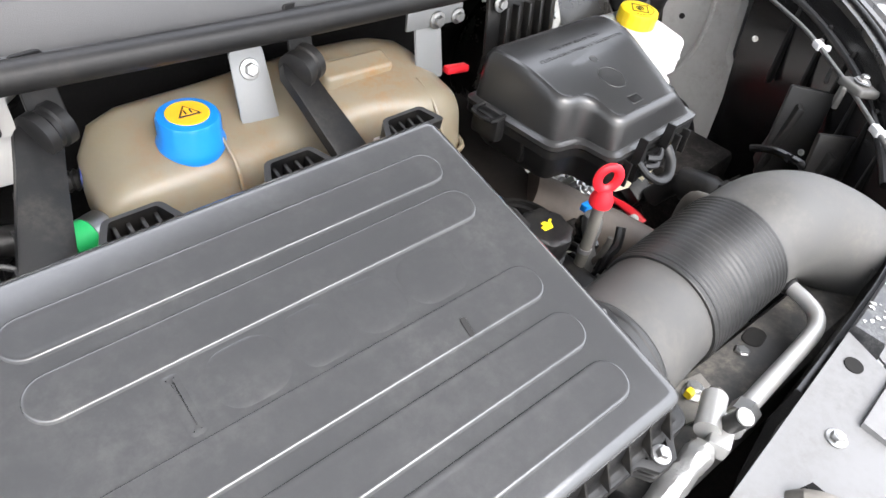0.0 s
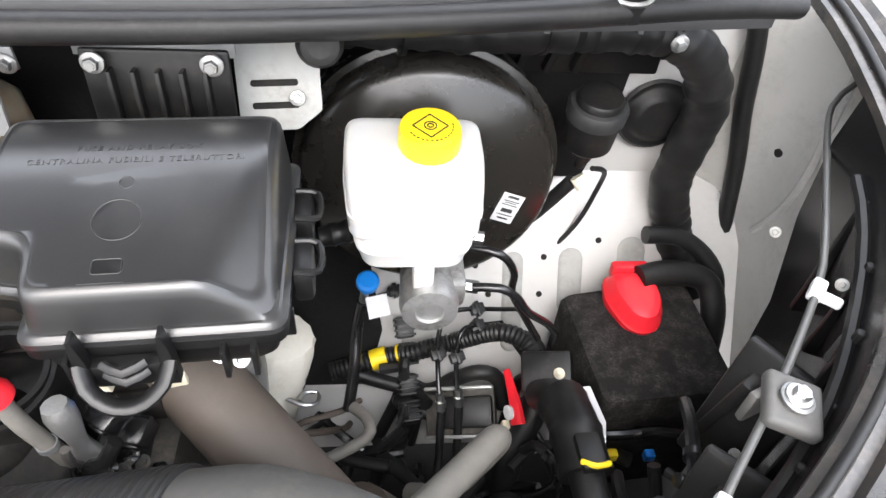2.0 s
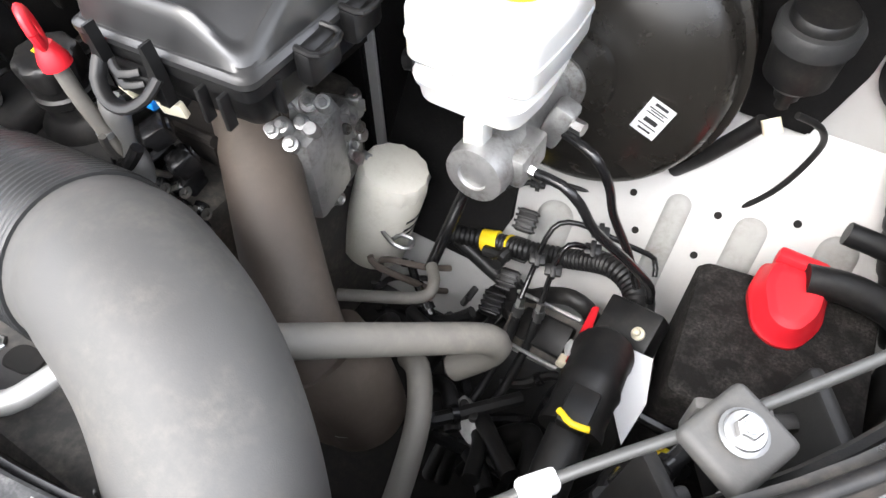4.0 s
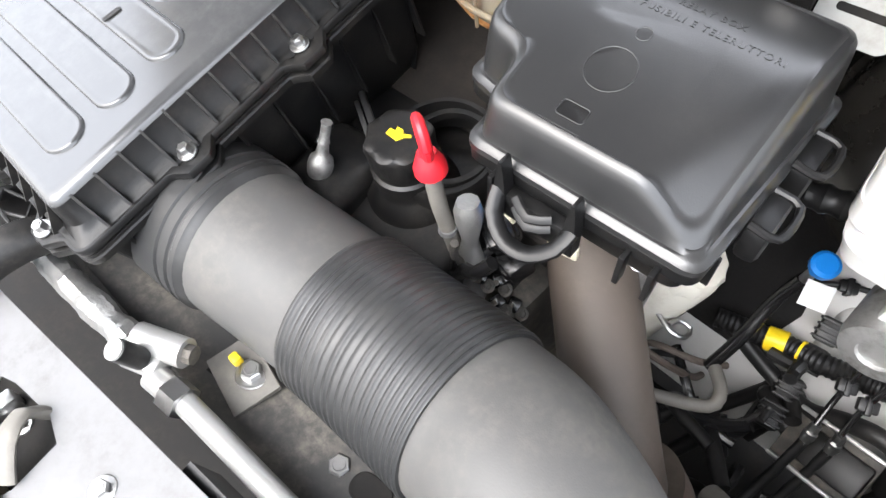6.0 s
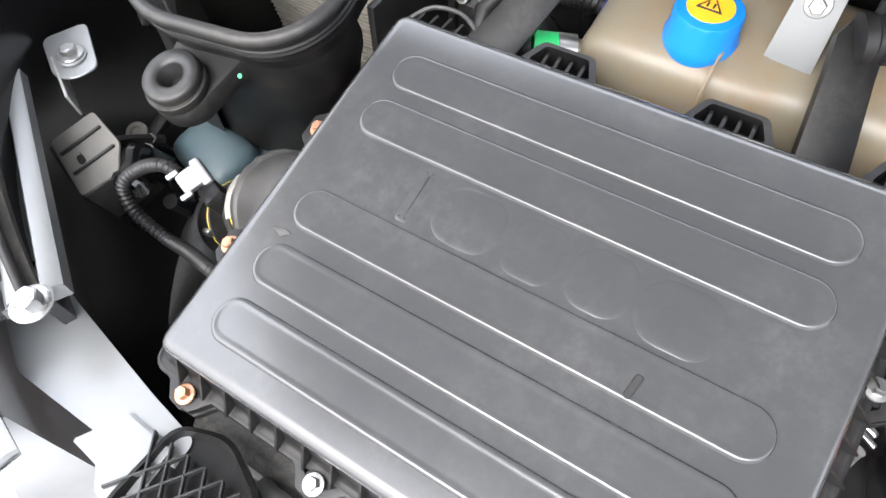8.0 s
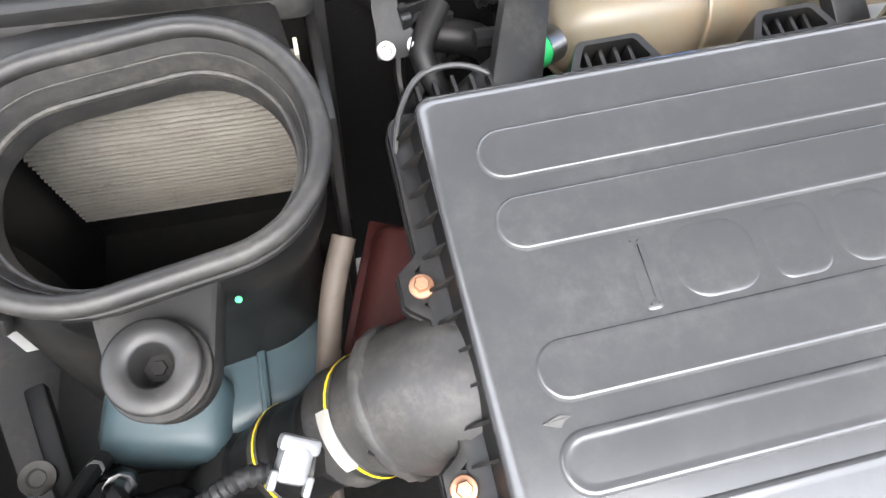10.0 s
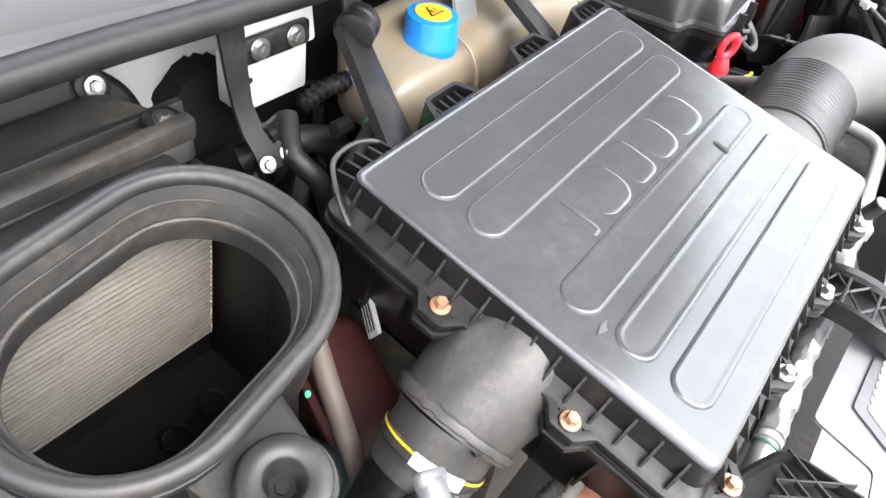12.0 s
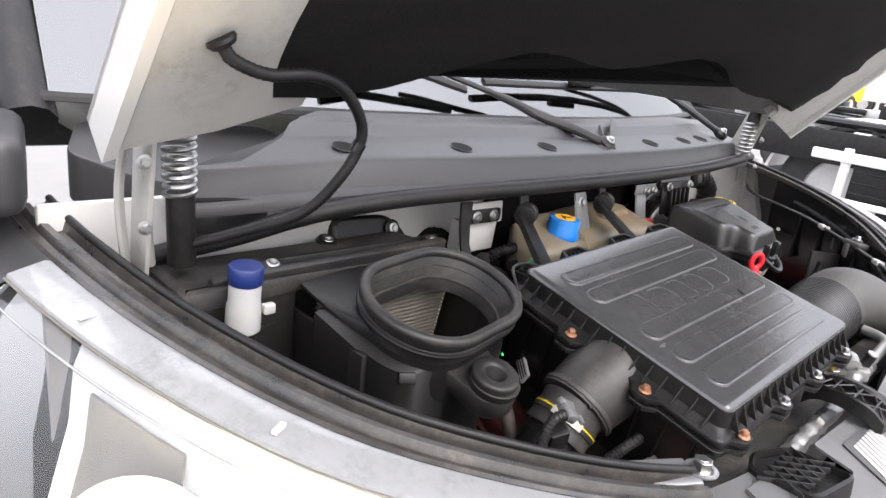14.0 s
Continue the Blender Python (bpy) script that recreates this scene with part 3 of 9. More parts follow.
rings(bm, [[Vector((MID + 0.88 * u, 0.276 + 0.16 * u * u + dy, 1.262 + dz)) for u in [i / 8 for i in range(-8, 9)]] for dy, dz in ((-0.004, -0.012), (-0.002, -0.006), (0.006, -0.001), (0.012, -0.003))], closed=False)
part("border", bm, M_RUBBER, ws)
for sx in (-1, 1):
    bm = bmesh.new()
    sweep(bm, [(MID + sx * 0.885, 0.44, 1.22), (MID + sx * 0.86, 0.74, 1.52), (MID + sx * 0.80, 1.08, 1.86)], 0.035, 10, 0.05)
    part("pillar", bm, M_BLACK, ws)
# dashboard and cab dark behind the glass
bm = bmesh.new()
rbox(bm, (1.60, 0.9, 0.05), pose(MID, 0.95, 1.20), 0.02)
single("dashboard", bm, M_HOSE, "grey dashboard top behind the windscreen", "dashboard", kind="structure")
bm = bmesh.new()
rbox(bm, (1.75, 0.05, 1.2), pose(MID, 1.9, 1.5), 0.02)
rbox(bm, (1.75, 0.9, 0.05), pose(MID, 1.55, 1.97), 0.02)
single("cab_shell", bm, M_BLACK, "dark cab interior behind the glass", "cab", kind="structure")
# bodyside behind the left wing
bm = bmesh.new()
rings(bm, [[Vector((x, y, z)) for x, y in ((-0.80, 0.40), (-0.86, 0.34), (-0.90, 0.42), (-0.90, 1.6), (-0.84, 1.6))] for z in (0.35, 0.9, 1.18, 1.27)])
single("bodyside", bm, M_WHITE, "white van side behind the front wing", "bodyside", kind="structure")
bm = bmesh.new()
rbox(bm, (0.10, 0.20, 0.085), pose(-0.80, 0.30, 1.205, 0, 0, -12), 0.02, 3)
single("wing_corner_trim", bm, M_COWL, "dark grey plastic corner trim beside the bonnet hinge", "trim", kind="structure")

# the nose: slam panel plates, white paint with its colour darkened to grey
slam = thing("slam_panel", (0.3, -0.45, 0.9), "white-painted front slam panel with punched holes, shade put into its colour", "slam panel", kind="structure")


def tilted(poly, z0, ky, kx=0.0, t=0.003):
    """A sheet over the outline, falling by ky per metre of y and rising kx per metre of x."""
    b = bmesh.new()
    plate(b, poly, t)
    for v in b.verts:
        v.co.z += z0 + ky * (v.co.y + 0.40) + kx * v.co.x
    return b


HOLE = [(0.160, -0.425), (0.225, -0.400), (0.270, -0.393), (0.296, -0.400), (0.300, -0.440), (0.286, -0.478), (0.230, -0.483), (0.168, -0.480)]
RIMP = [(0.135, -0.378), (0.25, -0.366), (0.361, -0.354), (0.464, -0.343), (0.452, -0.395), (0.462, -0.47), (0.30, -0.52), (0.135, -0.52)]


def nose(x, y, dz=0.0):
    """A point on the right-hand slam plate."""
    return Vector((x, y, 0.938 + 0.10 * (y + 0.40) + 0.07 * x + dz))


bm = bmesh.new()
rings(bm, [[nose(x, y, z) for x, y in p] for p, z in ((RIMP, -0.0015), (RIMP, 0.0015), (inset(HOLE, -0.004), 0.0015), (inset(HOLE, -0.0015), 0.0008), (HOLE, -0.003), (HOLE, -0.030), (inset(HOLE, -0.002), -0.030), (RIMP, -0.0015))], cap=False)
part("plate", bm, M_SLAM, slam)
bm = bmesh.new()
sweep(bm, [(0.604, -0.377, 0.983), (0.560, -0.398, 0.977), (0.515, -0.417, 0.972), (0.470, -0.424, 0.968)], 0.0018, 6)
part("seam", bm, M_DARK, slam, "dark seam between the plates")
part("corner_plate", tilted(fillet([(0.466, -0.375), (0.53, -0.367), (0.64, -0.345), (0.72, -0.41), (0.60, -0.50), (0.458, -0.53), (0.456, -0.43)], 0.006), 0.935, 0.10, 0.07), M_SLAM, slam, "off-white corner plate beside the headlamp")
bm = bmesh.new()
rings(bm, [[Vector((x, y + dy, z + dz)) for dy, dz in ((0.0, -0.055), (0.0, -0.002), (-0.002, 0.0), (-0.030, 0.001), (-0.032, -0.003), (-0.034, -0.02), (-0.030, -0.055))] for x, y, z in ((0.466, -0.3425, 0.9862), (0.52, -0.3365, 0.9862), (0.58, -0.329, 0.9862), (0.645, -0.318, 0.9868))])
lipst = part("scuffed_lip", bm, M_SCUFF, slam, "scuffed black painted edge strip")
rnd = random.Random(21)
for i in range(34):
    x = 0.475 + 0.165 * rnd.random()
    y = -0.3425 + (x - 0.466) * 0.137 - 0.004 - 0.022 * rnd.random()
    r = 0.0008 + 0.0022 * rnd.random() ** 2
    bm = bmesh.new()
    slab(bm, fillet([(-r * 1.6, -r * 0.5), (r * 0.3, -r), (r * 1.2, 0.0), (r * 0.2, r)], r * 0.4), [(0, 0), (0.0002, 0.0005)], pose(x, y, 0.9872, 0, 0, 360 * rnd.random()))
    part("paint_chip", bm, M_GREYP if i % 3 else M_LABEL, lipst, "pale paint chip")
bm = bmesh.new()
plate(bm, fillet([(0.545, -0.425), (0.585, -0.42), (0.58, -0.46), (0.55, -0.47)], 0.003), 0.0008, pose(0, 0, 0.985))
part("sticker", bm, M_LABEL, slam, "blank white sticker")
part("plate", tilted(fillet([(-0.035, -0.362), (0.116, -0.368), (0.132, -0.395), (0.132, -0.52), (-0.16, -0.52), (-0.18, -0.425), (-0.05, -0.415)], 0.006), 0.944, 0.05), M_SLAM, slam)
bm = bmesh.new()
rbox(bm, (0.92, 0.004, 0.10), pose(0.12, -0.522, 0.90, 8, 0, 0), 0.001)
part("front_flange", bm, M_SLAM, slam)
for hx, hy in ((0.430, -0.366),):
    bm = bmesh.new()
    lathe(bm, [(0.009, 0), (0.009, 0.0012)], pose(hx, hy, 0.938 + 0.10 * (hy + 0.40) + 0.07 * hx + 0.0016, 6, -4, 0), 16)
    part("hole", bm, M_DARK, slam, "dark punched hole")
for hx, hy in ((0.345, -0.395), (0.44, -0.43)):
    bolt((hx, hy, 0.938 + 0.10 * (hy + 0.40) + 0.07 * hx + 0.0015), (0, 0, 1), slam, M_STEEL, 0.006)
# the rating label on the slam panel
lab = thing("information_label", (0.06, -0.455, 0.943), "pale silver information label stuck on the slam panel", "label")
part("sheet", tilted(fillet([(0.100, -0.390), (0.046, -0.456), (-0.045, -0.449), (0.0, -0.386)], 0.004), 0.9475, 0.05, 0, 0.001), M_SHEET, lab)
for i in range(8):
    x = 0.088 - 0.0108 * i
    bm = tilted(fillet([(x, -0.397), (x - 0.040, -0.446), (x - 0.0462, -0.4455), (x - 0.0062, -0.3965)], 0.002), 0.9486, 0.05, 0, 0.0008)
    part("print_bar", bm, M_WHITE, lab, "unreadable white print")
# The shadow along the plate's step, drawn as a thin grey bar.
bm = bmesh.new()
sweep(bm, [(0.133, -0.4325, 0.9435), (0.100, -0.424, 0.9440), (0.0695, -0.4300, 0.9438), (0.058, -0.445, 0.9430), (0.044, -0.470, 0.9418)], 0.0016, 6)
part("step_line", bm, M_HOSE, slam, "grey line drawn for the shadow of a step in the plate")
# the bonnet latch recess
latch = thing("bonnet_latch", (0.305, -0.48, 0.92), "yellow-zinc bonnet latch in the slam panel", "latch")
bm = bmesh.new()
rings(bm, [[nose(x, y, dz) for x, y in inset(HOLE, d)] for d, dz in ((0.0005, -0.012), (0.002, -0.034), (0.004, -0.036))])
part("pocket", bm, M_DARK, latch)
bm = bmesh.new()
rings(bm, [[nose(x, y, dz) for x, y, dz in ((0.170, -0.426, z), (0.290, -0.404, z), (0.297, -0.436, z - 0.004), (0.180, -0.4425, z - 0.004))] for z in (-0.020, -0.013)])
part("back_plate", bm, M_LATCH, latch)
bm = bmesh.new()
rings(bm, [[nose(x, y, z) for x, y in ((0.176, -0.4385), (0.305, -0.4475), (0.305, -0.4510), (0.176, -0.4420))] for z in (-0.026, 0.006)])
part("jaw", bm, M_LATCH, latch)
bm = bmesh.new()
sweep(bm, [nose(0.262, -0.398, -0.008), nose(0.262, -0.408, 0.014), nose(0.275, -0.425, 0.016), nose(0.290, -0.440, 0.004)], 0.010, 12, flat=0.45)
part("hook_guide", bm, M_HOSE, latch, "grey arched hook guide")
bm = bmesh.new()
rbox(bm, (0.012, 0.030, 0.018), Matrix.Translation(nose(0.232, -0.424, -0.004)), 0.002)
part("lever", bm, M_STEEL, latch)
bm = bmesh.new()
rbox(bm, (0.022, 0.010, 0.020), Matrix.Translation(nose(0.214, -0.433, -0.002)), 0.002)
part("stop", bm, M_CREAM, latch, "cream plastic stop")
for x in (0.25, 0.195):
    bolt(nose(x, -0.418, -0.012), (0, -0.1, 1), latch, M_STEEL, 0.005)

# the bonnet, open on its hinges
TH = radians(48)
BR, BD, BN = Vector((0, 0.085, 1.365)), Vector((0, -math.cos(TH), math.sin(TH))), Vector((0, -math.sin(TH), -math.cos(TH)))
hood = thing("bonnet", BR, "open bonnet with an off-white frame and black insulation underneath", "bonnet", kind="structure")


HM0 = 0.13


def hp(x, s, d):
    """A point of the bonnet: across, along from the hinge edge, and depth below the skin."""
    u = ((x - HM0) / 0.9) ** 2
    return BR + Vector((x, 0, 0)) + BD * (s - 0.13 * u * (1 - s)) + BN * (d + 0.06 * u + 0.10 * max(0, s - 0.55) ** 2)


def rear(u):
    """How far the bonnet's rear edge stands back from the hinge line."""
    return 0.075 * (1 - min(1.0, abs(u) / 0.86) ** 4)


def hood_half(s):
    return 0.855 - 0.02 * s - 0.30 * max(0, s - 0.45) ** 1.6


ss = [0.0, 0.02, 0.1, 0.25, 0.4, 0.55, 0.7, 0.85, 0.95]
bm = bmesh.new()
us = [i / 10 for i in range(-10, 11)]
rings(bm, [[hp(HM0 + hood_half(s) * u, max(s, rear(u)), -0.045) for u in us] + [hp(HM0 + hood_half(s) * u, max(s, rear(u)) , -0.038) for u in us[::-1]] for s in ss])
for f in (-1, 1):                              # folded side flanges
    rings(bm, [[hp(HM0 + hood_half(s) * f * q, s, d) for q, d in ((1.0, -0.045), (1.0, 0.008), (0.985, 0.008), (0.985, -0.045))] for s in ss])
part("skin", bm, M_WHITE, hood)
bm = bmesh.new()                             # frame ring underneath
for s0, s1, f0, f1 in ((0.0, 0.10, -0.97, 0.97), (0.84, 0.95, -0.97, 0.97)):
    rings(bm, [[hp(HM0 + hood_half(s) * u * 0.97, max(s, rear(u)), 0.0) for u in us] + [hp(HM0 + hood_half(s) * u * 0.97, max(s, rear(u)), -0.034) for u in us[::-1]] for s in (s0, (s0 + s1) / 2, s1)])
for f0, f1 in ((-0.985, -0.76), (0.76, 0.985)):
    rings(bm, [[hp(HM0 + hood_half(s) * f, s, d) for f, d in ((f0, -0.034), (f0, -0.006), (f0 * 0.97 + f1 * 0.03, 0.0), ((f0 + f1) / 2, 0.006), (f1, -0.002), (f1, -0.034))] for s in ss])
part("inner_frame", bm, M_BAY, hood, "off-white pressed inner frame")
bm = bmesh.new()
rnd = random.Random(4)
for_s = [0.035 + 0.80 * i / 26 for i in range(27)]
rings(bm, [[hp(0.135 + 0.865 * hood_half(s) * u * (1 - 0.06 * (abs(s - 0.45) / 0.45) ** 4), max(s, rear(u) - 0.03 + 0.012 * math.sin(9 * u)) + 0.012 * math.sin(9 * u) * (1 if s < 0.06 else 0), 0.012 + 0.006 * rnd.random() - (0.012 if abs(u) > 0.97 else 0)) for u in us] + [hp(0.135 + 0.865 * hood_half(s) * u, s, -0.02) for u in us[::-1]] for s in for_s])
part("insulation_mat", bm, M_FELT, hood, "black felt insulation mat")
for x, s in ((-0.68, 0.24), (0.93, 0.26)):
    bm = bmesh.new()
    slab(bm, rrect(0.06, 0.03, 0.014), [(0, 0), (0.001, 0.002)], aim(hp(x, s, 0.004), BN))
    part("hole", bm, M_DARK, hood, "dark oval hole in the frame")
# hinges with a spring each
for sx, x in ((1, 0.817), (-1, -0.632)):
    b0, b1 = Vector((x, 0.165, 1.185)), Vector((x + sx * 0.004, 0.160, 1.275))
    bm = bmesh.new()
    plate(bm, fillet([(0.03, -0.14 if sx < 0 else -0.01), (0.075, -0.14 if sx < 0 else -0.01), (0.040, 0.10), (0.0, 0.17), (-0.020, 0.12)], 0.012), 0.005, pose(x + sx * 0.035, 0.15, 1.19, 90, 0, 90))
    hg = part("bonnet_hinge", bm, M_BAY, hood, "off-white steel hinge with a coil spring")
    turns, pts = 9, []
    ax = (b1 - b0).normalized()
    e1 = ax.orthogonal().normalized()
    e2 = ax.cross(e1)
    for i in range(turns * 14 + 1):
        a = 2 * math.pi * i / 14
        pts.append(b0 + (b1 - b0) * (i / (turns * 14)) + 0.0165 * (math.cos(a) * e1 + math.sin(a) * e2))
    bm = bmesh.new()
    sweep(bm, pts, 0.0027, 6, curved=False)
    part("spring", bm, M_STEEL, hg, "bare coil spring")
    bm = bmesh.new()
    sweep(bm, [b0 - ax * (0.08 if sx < 0 else 0.012), b0 + ax * 0.004], 0.0155, 16, curved=False)
    part("lower_cup", bm, M_BLACK, hg)
    bm = bmesh.new()
    sweep(bm, [b1 - ax * 0.004, b1 + ax * 0.045], lambda s: 0.0155 - 0.003 * s, 16, curved=False)
    part("upper_cup", bm, M_BLACK, hg)
    bm = bmesh.new()
    rings(bm, [[Vector((x + sx * u, y, z)) for u, y, z in loop] for loop in ([(-0.045, 0.145, 1.315), (0.05, 0.145, 1.315), (0.05, 0.150, 1.315), (-0.045, 0.150, 1.315)], [(-0.030, 0.10, 1.368), (0.075, 0.10, 1.372), (0.075, 0.106, 1.375), (-0.030, 0.106, 1.371)])])
    part("arm", bm, M_BAY, hg)
    for du, r in ((0.022, 0.006), (0.050, 0.008)):
        bm = bmesh.new()
        sweep(bm, [(x + sx * du, 0.19, 1.10 if sx < 0 else 1.18), (x + sx * (du + 0.01), 0.175, 1.20), (x + sx * du, 0.145, 1.31)], r, 8, flat=0.5)
        part("link", bm, M_BAY, hg)
    for dz in (0.0, 0.07):
        bolt((x + sx * 0.045, 0.145, 1.16 + dz), (0, -1, 0), hg, M_STEEL, 0.005)

# front lamps: clear lens over a bright reflector
for sx, nm in ((-1, "left"), (1, "right")):
    line = edge_line(sx)
    k = len(line)
    seg = line[int(k * 0.13): int(k * 0.80)] if sx < 0 else line[int(k * 0.30): int(k * 0.60)]
    lamp = thing("headlamp", seg[0][0], "large clear-lens headlamp wrapping round the wing" + (", lit" if sx < 0 else ""), "headlamp", "headlamps")
    bm = bmesh.new()
    strip(bm, seg, [(0.056, -0.004), (0.10, -0.012), (0.15, -0.050), (0.20, -0.13), (0.235, -0.26), (0.230, -0.26), (0.194, -0.132), (0.146, -0.054), (0.098, -0.017), (0.056, -0.009)])
    lens = part("lens", bm, M_LENS, lamp)
    lens.visible_shadow = False
    bm = bmesh.new()
    strip(bm, seg[3:-1], [(0.056, -0.014), (0.080, -0.020), (0.092, -0.045), (0.10, -0.10), (0.13, -0.19), (0.20, -0.262), (0.20, -0.275), (0.055, -0.275)])
    part("housing", bm, M_LABEL, lamp, "white inner housing")
    bm = bmesh.new()
    strip(bm, seg[4:8], [(0.098, -0.050), (0.106, -0.10), (0.136, -0.19), (0.20, -0.256), (0.203, -0.256), (0.139, -0.187), (0.109, -0.098), (0.101, -0.050)])
    part("dark_bezel", bm, M_HOSE, lamp, "brown-grey bezel")
    bm = bmesh.new()
    strip(bm, seg, [(0.054, 0.000), (0.060, 0.002), (0.094, -0.004), (0.096, -0.010), (0.056, -0.008)])
    part("top_rim", bm, M_RIML, lamp, "grey translucent upper rim")
    for o0, mt, nm_ in ((0.097, M_HOSE, "seam"), (0.114, M_RIML, "moulded_line")):
        bm = bmesh.new()
        sweep(bm, [q + n * o0 + Vector((0, 0, -0.008 if o0 < 0.1 else -0.020)) for q, n in seg], 0.0014, 6, curved=False)
        part(nm_, bm, mt, lamp)
    for j in range(3, len(seg) - 3, 6):
        q, n = seg[j]
        bm = bmesh.new()
        rbox(bm, (0.016, 0.006, 0.004), Matrix.Translation(q + n * 0.078 + Vector((0, 0, 0.0005))) @ Vector((n.x, n.y, 0)).to_track_quat("X", "Z").to_matrix().to_4x4(), 0.001)
        part("lens_lug", bm, M_LABEL, lamp, "small pale moulded lug")
    q, n = seg[int(len(seg) * 0.30)]
    c = q + n * 0.150 + Vector((0, 0, -0.115))
    bm = bmesh.new()
    lathe(bm, [(0.012, -0.05), (0.045, -0.035), (0.066, 0.0), (0.068, 0.0), (0.047, -0.04), (0.012, -0.056)], aim(c, n + Vector((0, -0.6, 0.35))), 28, cap=False)
    part("reflector", bm, M_STEEL, lamp, "chromed reflector bowl")
    bm = bmesh.new()
    bmesh.ops.create_uvsphere(bm, u_segments=16, v_segments=10, radius=0.020, matrix=Matrix.Translation(c))
    if sx < 0:
        em = bpy.data.materials.new("lit_bulb")
        em.use_nodes = True
        eb = em.node_tree.nodes["Principled BSDF"]
        eb.inputs["Base Color"].default_value = (0.9, 0.85, 0.75, 1)
        eb.inputs["Emission Color"].default_value = (1.0, 0.86, 0.62, 1)
        eb.inputs["Emission Strength"].default_value = 320.0
        part("bulb", bm, em, lamp, "lit bulb")
    else:
        part("bulb", bm, M_LENS, lamp)
    q, n = seg[int(len(seg) * 0.34)]
    bm = bmesh.new()
    bmesh.ops.create_uvsphere(bm, u_segments=14, v_segments=8, radius=0.014, matrix=Matrix.Translation(q + n * 0.13 + Vector((0, 0, -0.17))))
    part("indicator", bm, M_AMBER, lamp, "amber indicator bulb")


# ---- the air filter box ----
LM = pose(0, 0, 1.10, 11.9, -2.9, 0)         # the lid's own plane
LN = (LM.to_3x3() @ Vector((0, 0, 1)))


def lp(x, y, z=0.0):
    return LM @ Vector((x, y, z))


airbox = thing("air_filter_box", lp(-0.01, -0.16, -0.16), "dusty grey-black plastic air filter box with a ribbed lid", "air filter box")
TOP = [(-0.205, -0.314), (0.193, -0.314), (0.197, 0.005), (-0.205, 0.005)]
FLANGE = [(-0.224, -0.330), (0.210, -0.330), (0.214, 0.015), (-0.224, 0.015)]
bm = bmesh.new()
t_in, f_in = fillet(TOP, 0.010, 5), fillet(FLANGE, 0.014, 5)


def lid_loops(levels):
    return [[lp(x, y, z) for x, y in (inset(p, d) if d else p)] for p, d, z in levels]


# Skirt and fins face sideways: their shade is put into a blacker plastic.
rings(bm, lid_loops([(f_in, 0.004, -0.042), (f_in, 0.0, -0.040), (f_in, 0.0, -0.036), (f_in, 0.003, -0.0335), (f_in, 0.006, -0.033), (t_in, -0.006, -0.027), (t_in, -0.002, -0.0065), (t_in, 0.004, -0.0060)]))
skirt = part("skirt", bm, M_BLACK, airbox, "finned skirt of the lid, coloured darker as it faces sideways")
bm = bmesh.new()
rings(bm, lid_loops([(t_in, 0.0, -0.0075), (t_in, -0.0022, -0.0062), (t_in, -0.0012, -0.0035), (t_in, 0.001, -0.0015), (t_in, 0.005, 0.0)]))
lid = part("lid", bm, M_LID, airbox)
RIBS = [(-0.0445, -0.178, 0.169), (-0.0905, -0.178, 0.169), (-0.1785, -0.178, 0.167), (-0.2275, -0.179, 0.167), (-0.2745, -0.180, 0.166)]
for v, x0, x1 in RIBS:
    bm = bmesh.new()
    out = [(x + (x0 + x1) / 2, y + v) for x, y in rrect(x1 - x0, 0.0345, 0.0168, 10)]
    rings(bm, [[lp(x, y, z) for x, y in (inset(out, d) if d else out)] for d, z in ((-0.0006, -0.0004), (0.0, 0.0003), (0.0004, 0.0013), (0.0009, 0.0020), (0.0016, 0.0024), (0.0028, 0.0025), (0.0045, 0.0023), (0.0065, 0.0022))])
    part("rib", bm, M_LID, lid)
# the maker's raised mark, as plain blocks
for cx, w_ in ((-0.101, 0.010), (-0.057, 0.050), (-0.006, 0.036), (0.042, 0.044), (0.094, 0.052)):
    bm = bmesh.new()
    out = [(x + cx, y - 0.1345) for x, y in rrect(w_, 0.044, min(w_, 0.043) * (0.40 if w_ > 0.038 else 0.30), 6)]
    rings(bm, [[lp(x, y, z) for x, y in (inset(out, d) if d else out)] for d, z in ((-0.002, -0.0004), (0.0, 0.0002), (0.002, 0.0005), (0.004, 0.0006), (0.005, 0.0006))])
    part("raised_mark", bm, M_LID, lid)
# stiffening fins round the lid's skirt
def fin(bm):
    rings(bm, [[Vector(p) for p in ((0.0, sy, -0.004), (0.0, sy, -0.031), (-0.018, sy, -0.031), (-0.016, sy, -0.028))] for sy in (-0.001, 0.001)])


for i in range(15):
    y = -0.300 + 0.295 * i / 14
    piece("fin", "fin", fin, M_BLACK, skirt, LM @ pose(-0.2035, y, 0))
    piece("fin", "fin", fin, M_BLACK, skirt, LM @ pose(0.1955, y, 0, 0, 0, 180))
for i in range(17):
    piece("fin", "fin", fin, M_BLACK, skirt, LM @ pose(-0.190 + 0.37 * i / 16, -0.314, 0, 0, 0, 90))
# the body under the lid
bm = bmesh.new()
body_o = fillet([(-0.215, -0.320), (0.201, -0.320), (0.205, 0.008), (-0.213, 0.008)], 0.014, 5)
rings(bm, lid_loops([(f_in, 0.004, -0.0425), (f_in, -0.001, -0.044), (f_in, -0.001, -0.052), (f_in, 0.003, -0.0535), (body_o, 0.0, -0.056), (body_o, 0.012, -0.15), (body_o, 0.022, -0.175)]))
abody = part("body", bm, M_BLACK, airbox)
for i in range(9):
    y = -0.30 + 0.30 * i / 8
    for x, r in ((-0.2145, 0), (0.2035, 180)):
        bm = bmesh.new()
        rbox(bm, (0.010, 0.0022, 0.075), LM @ pose(x + (0.002 if r == 0 else -0.002), y, -0.093), 0)
        part("side_rib", bm, M_BLACK, abody)
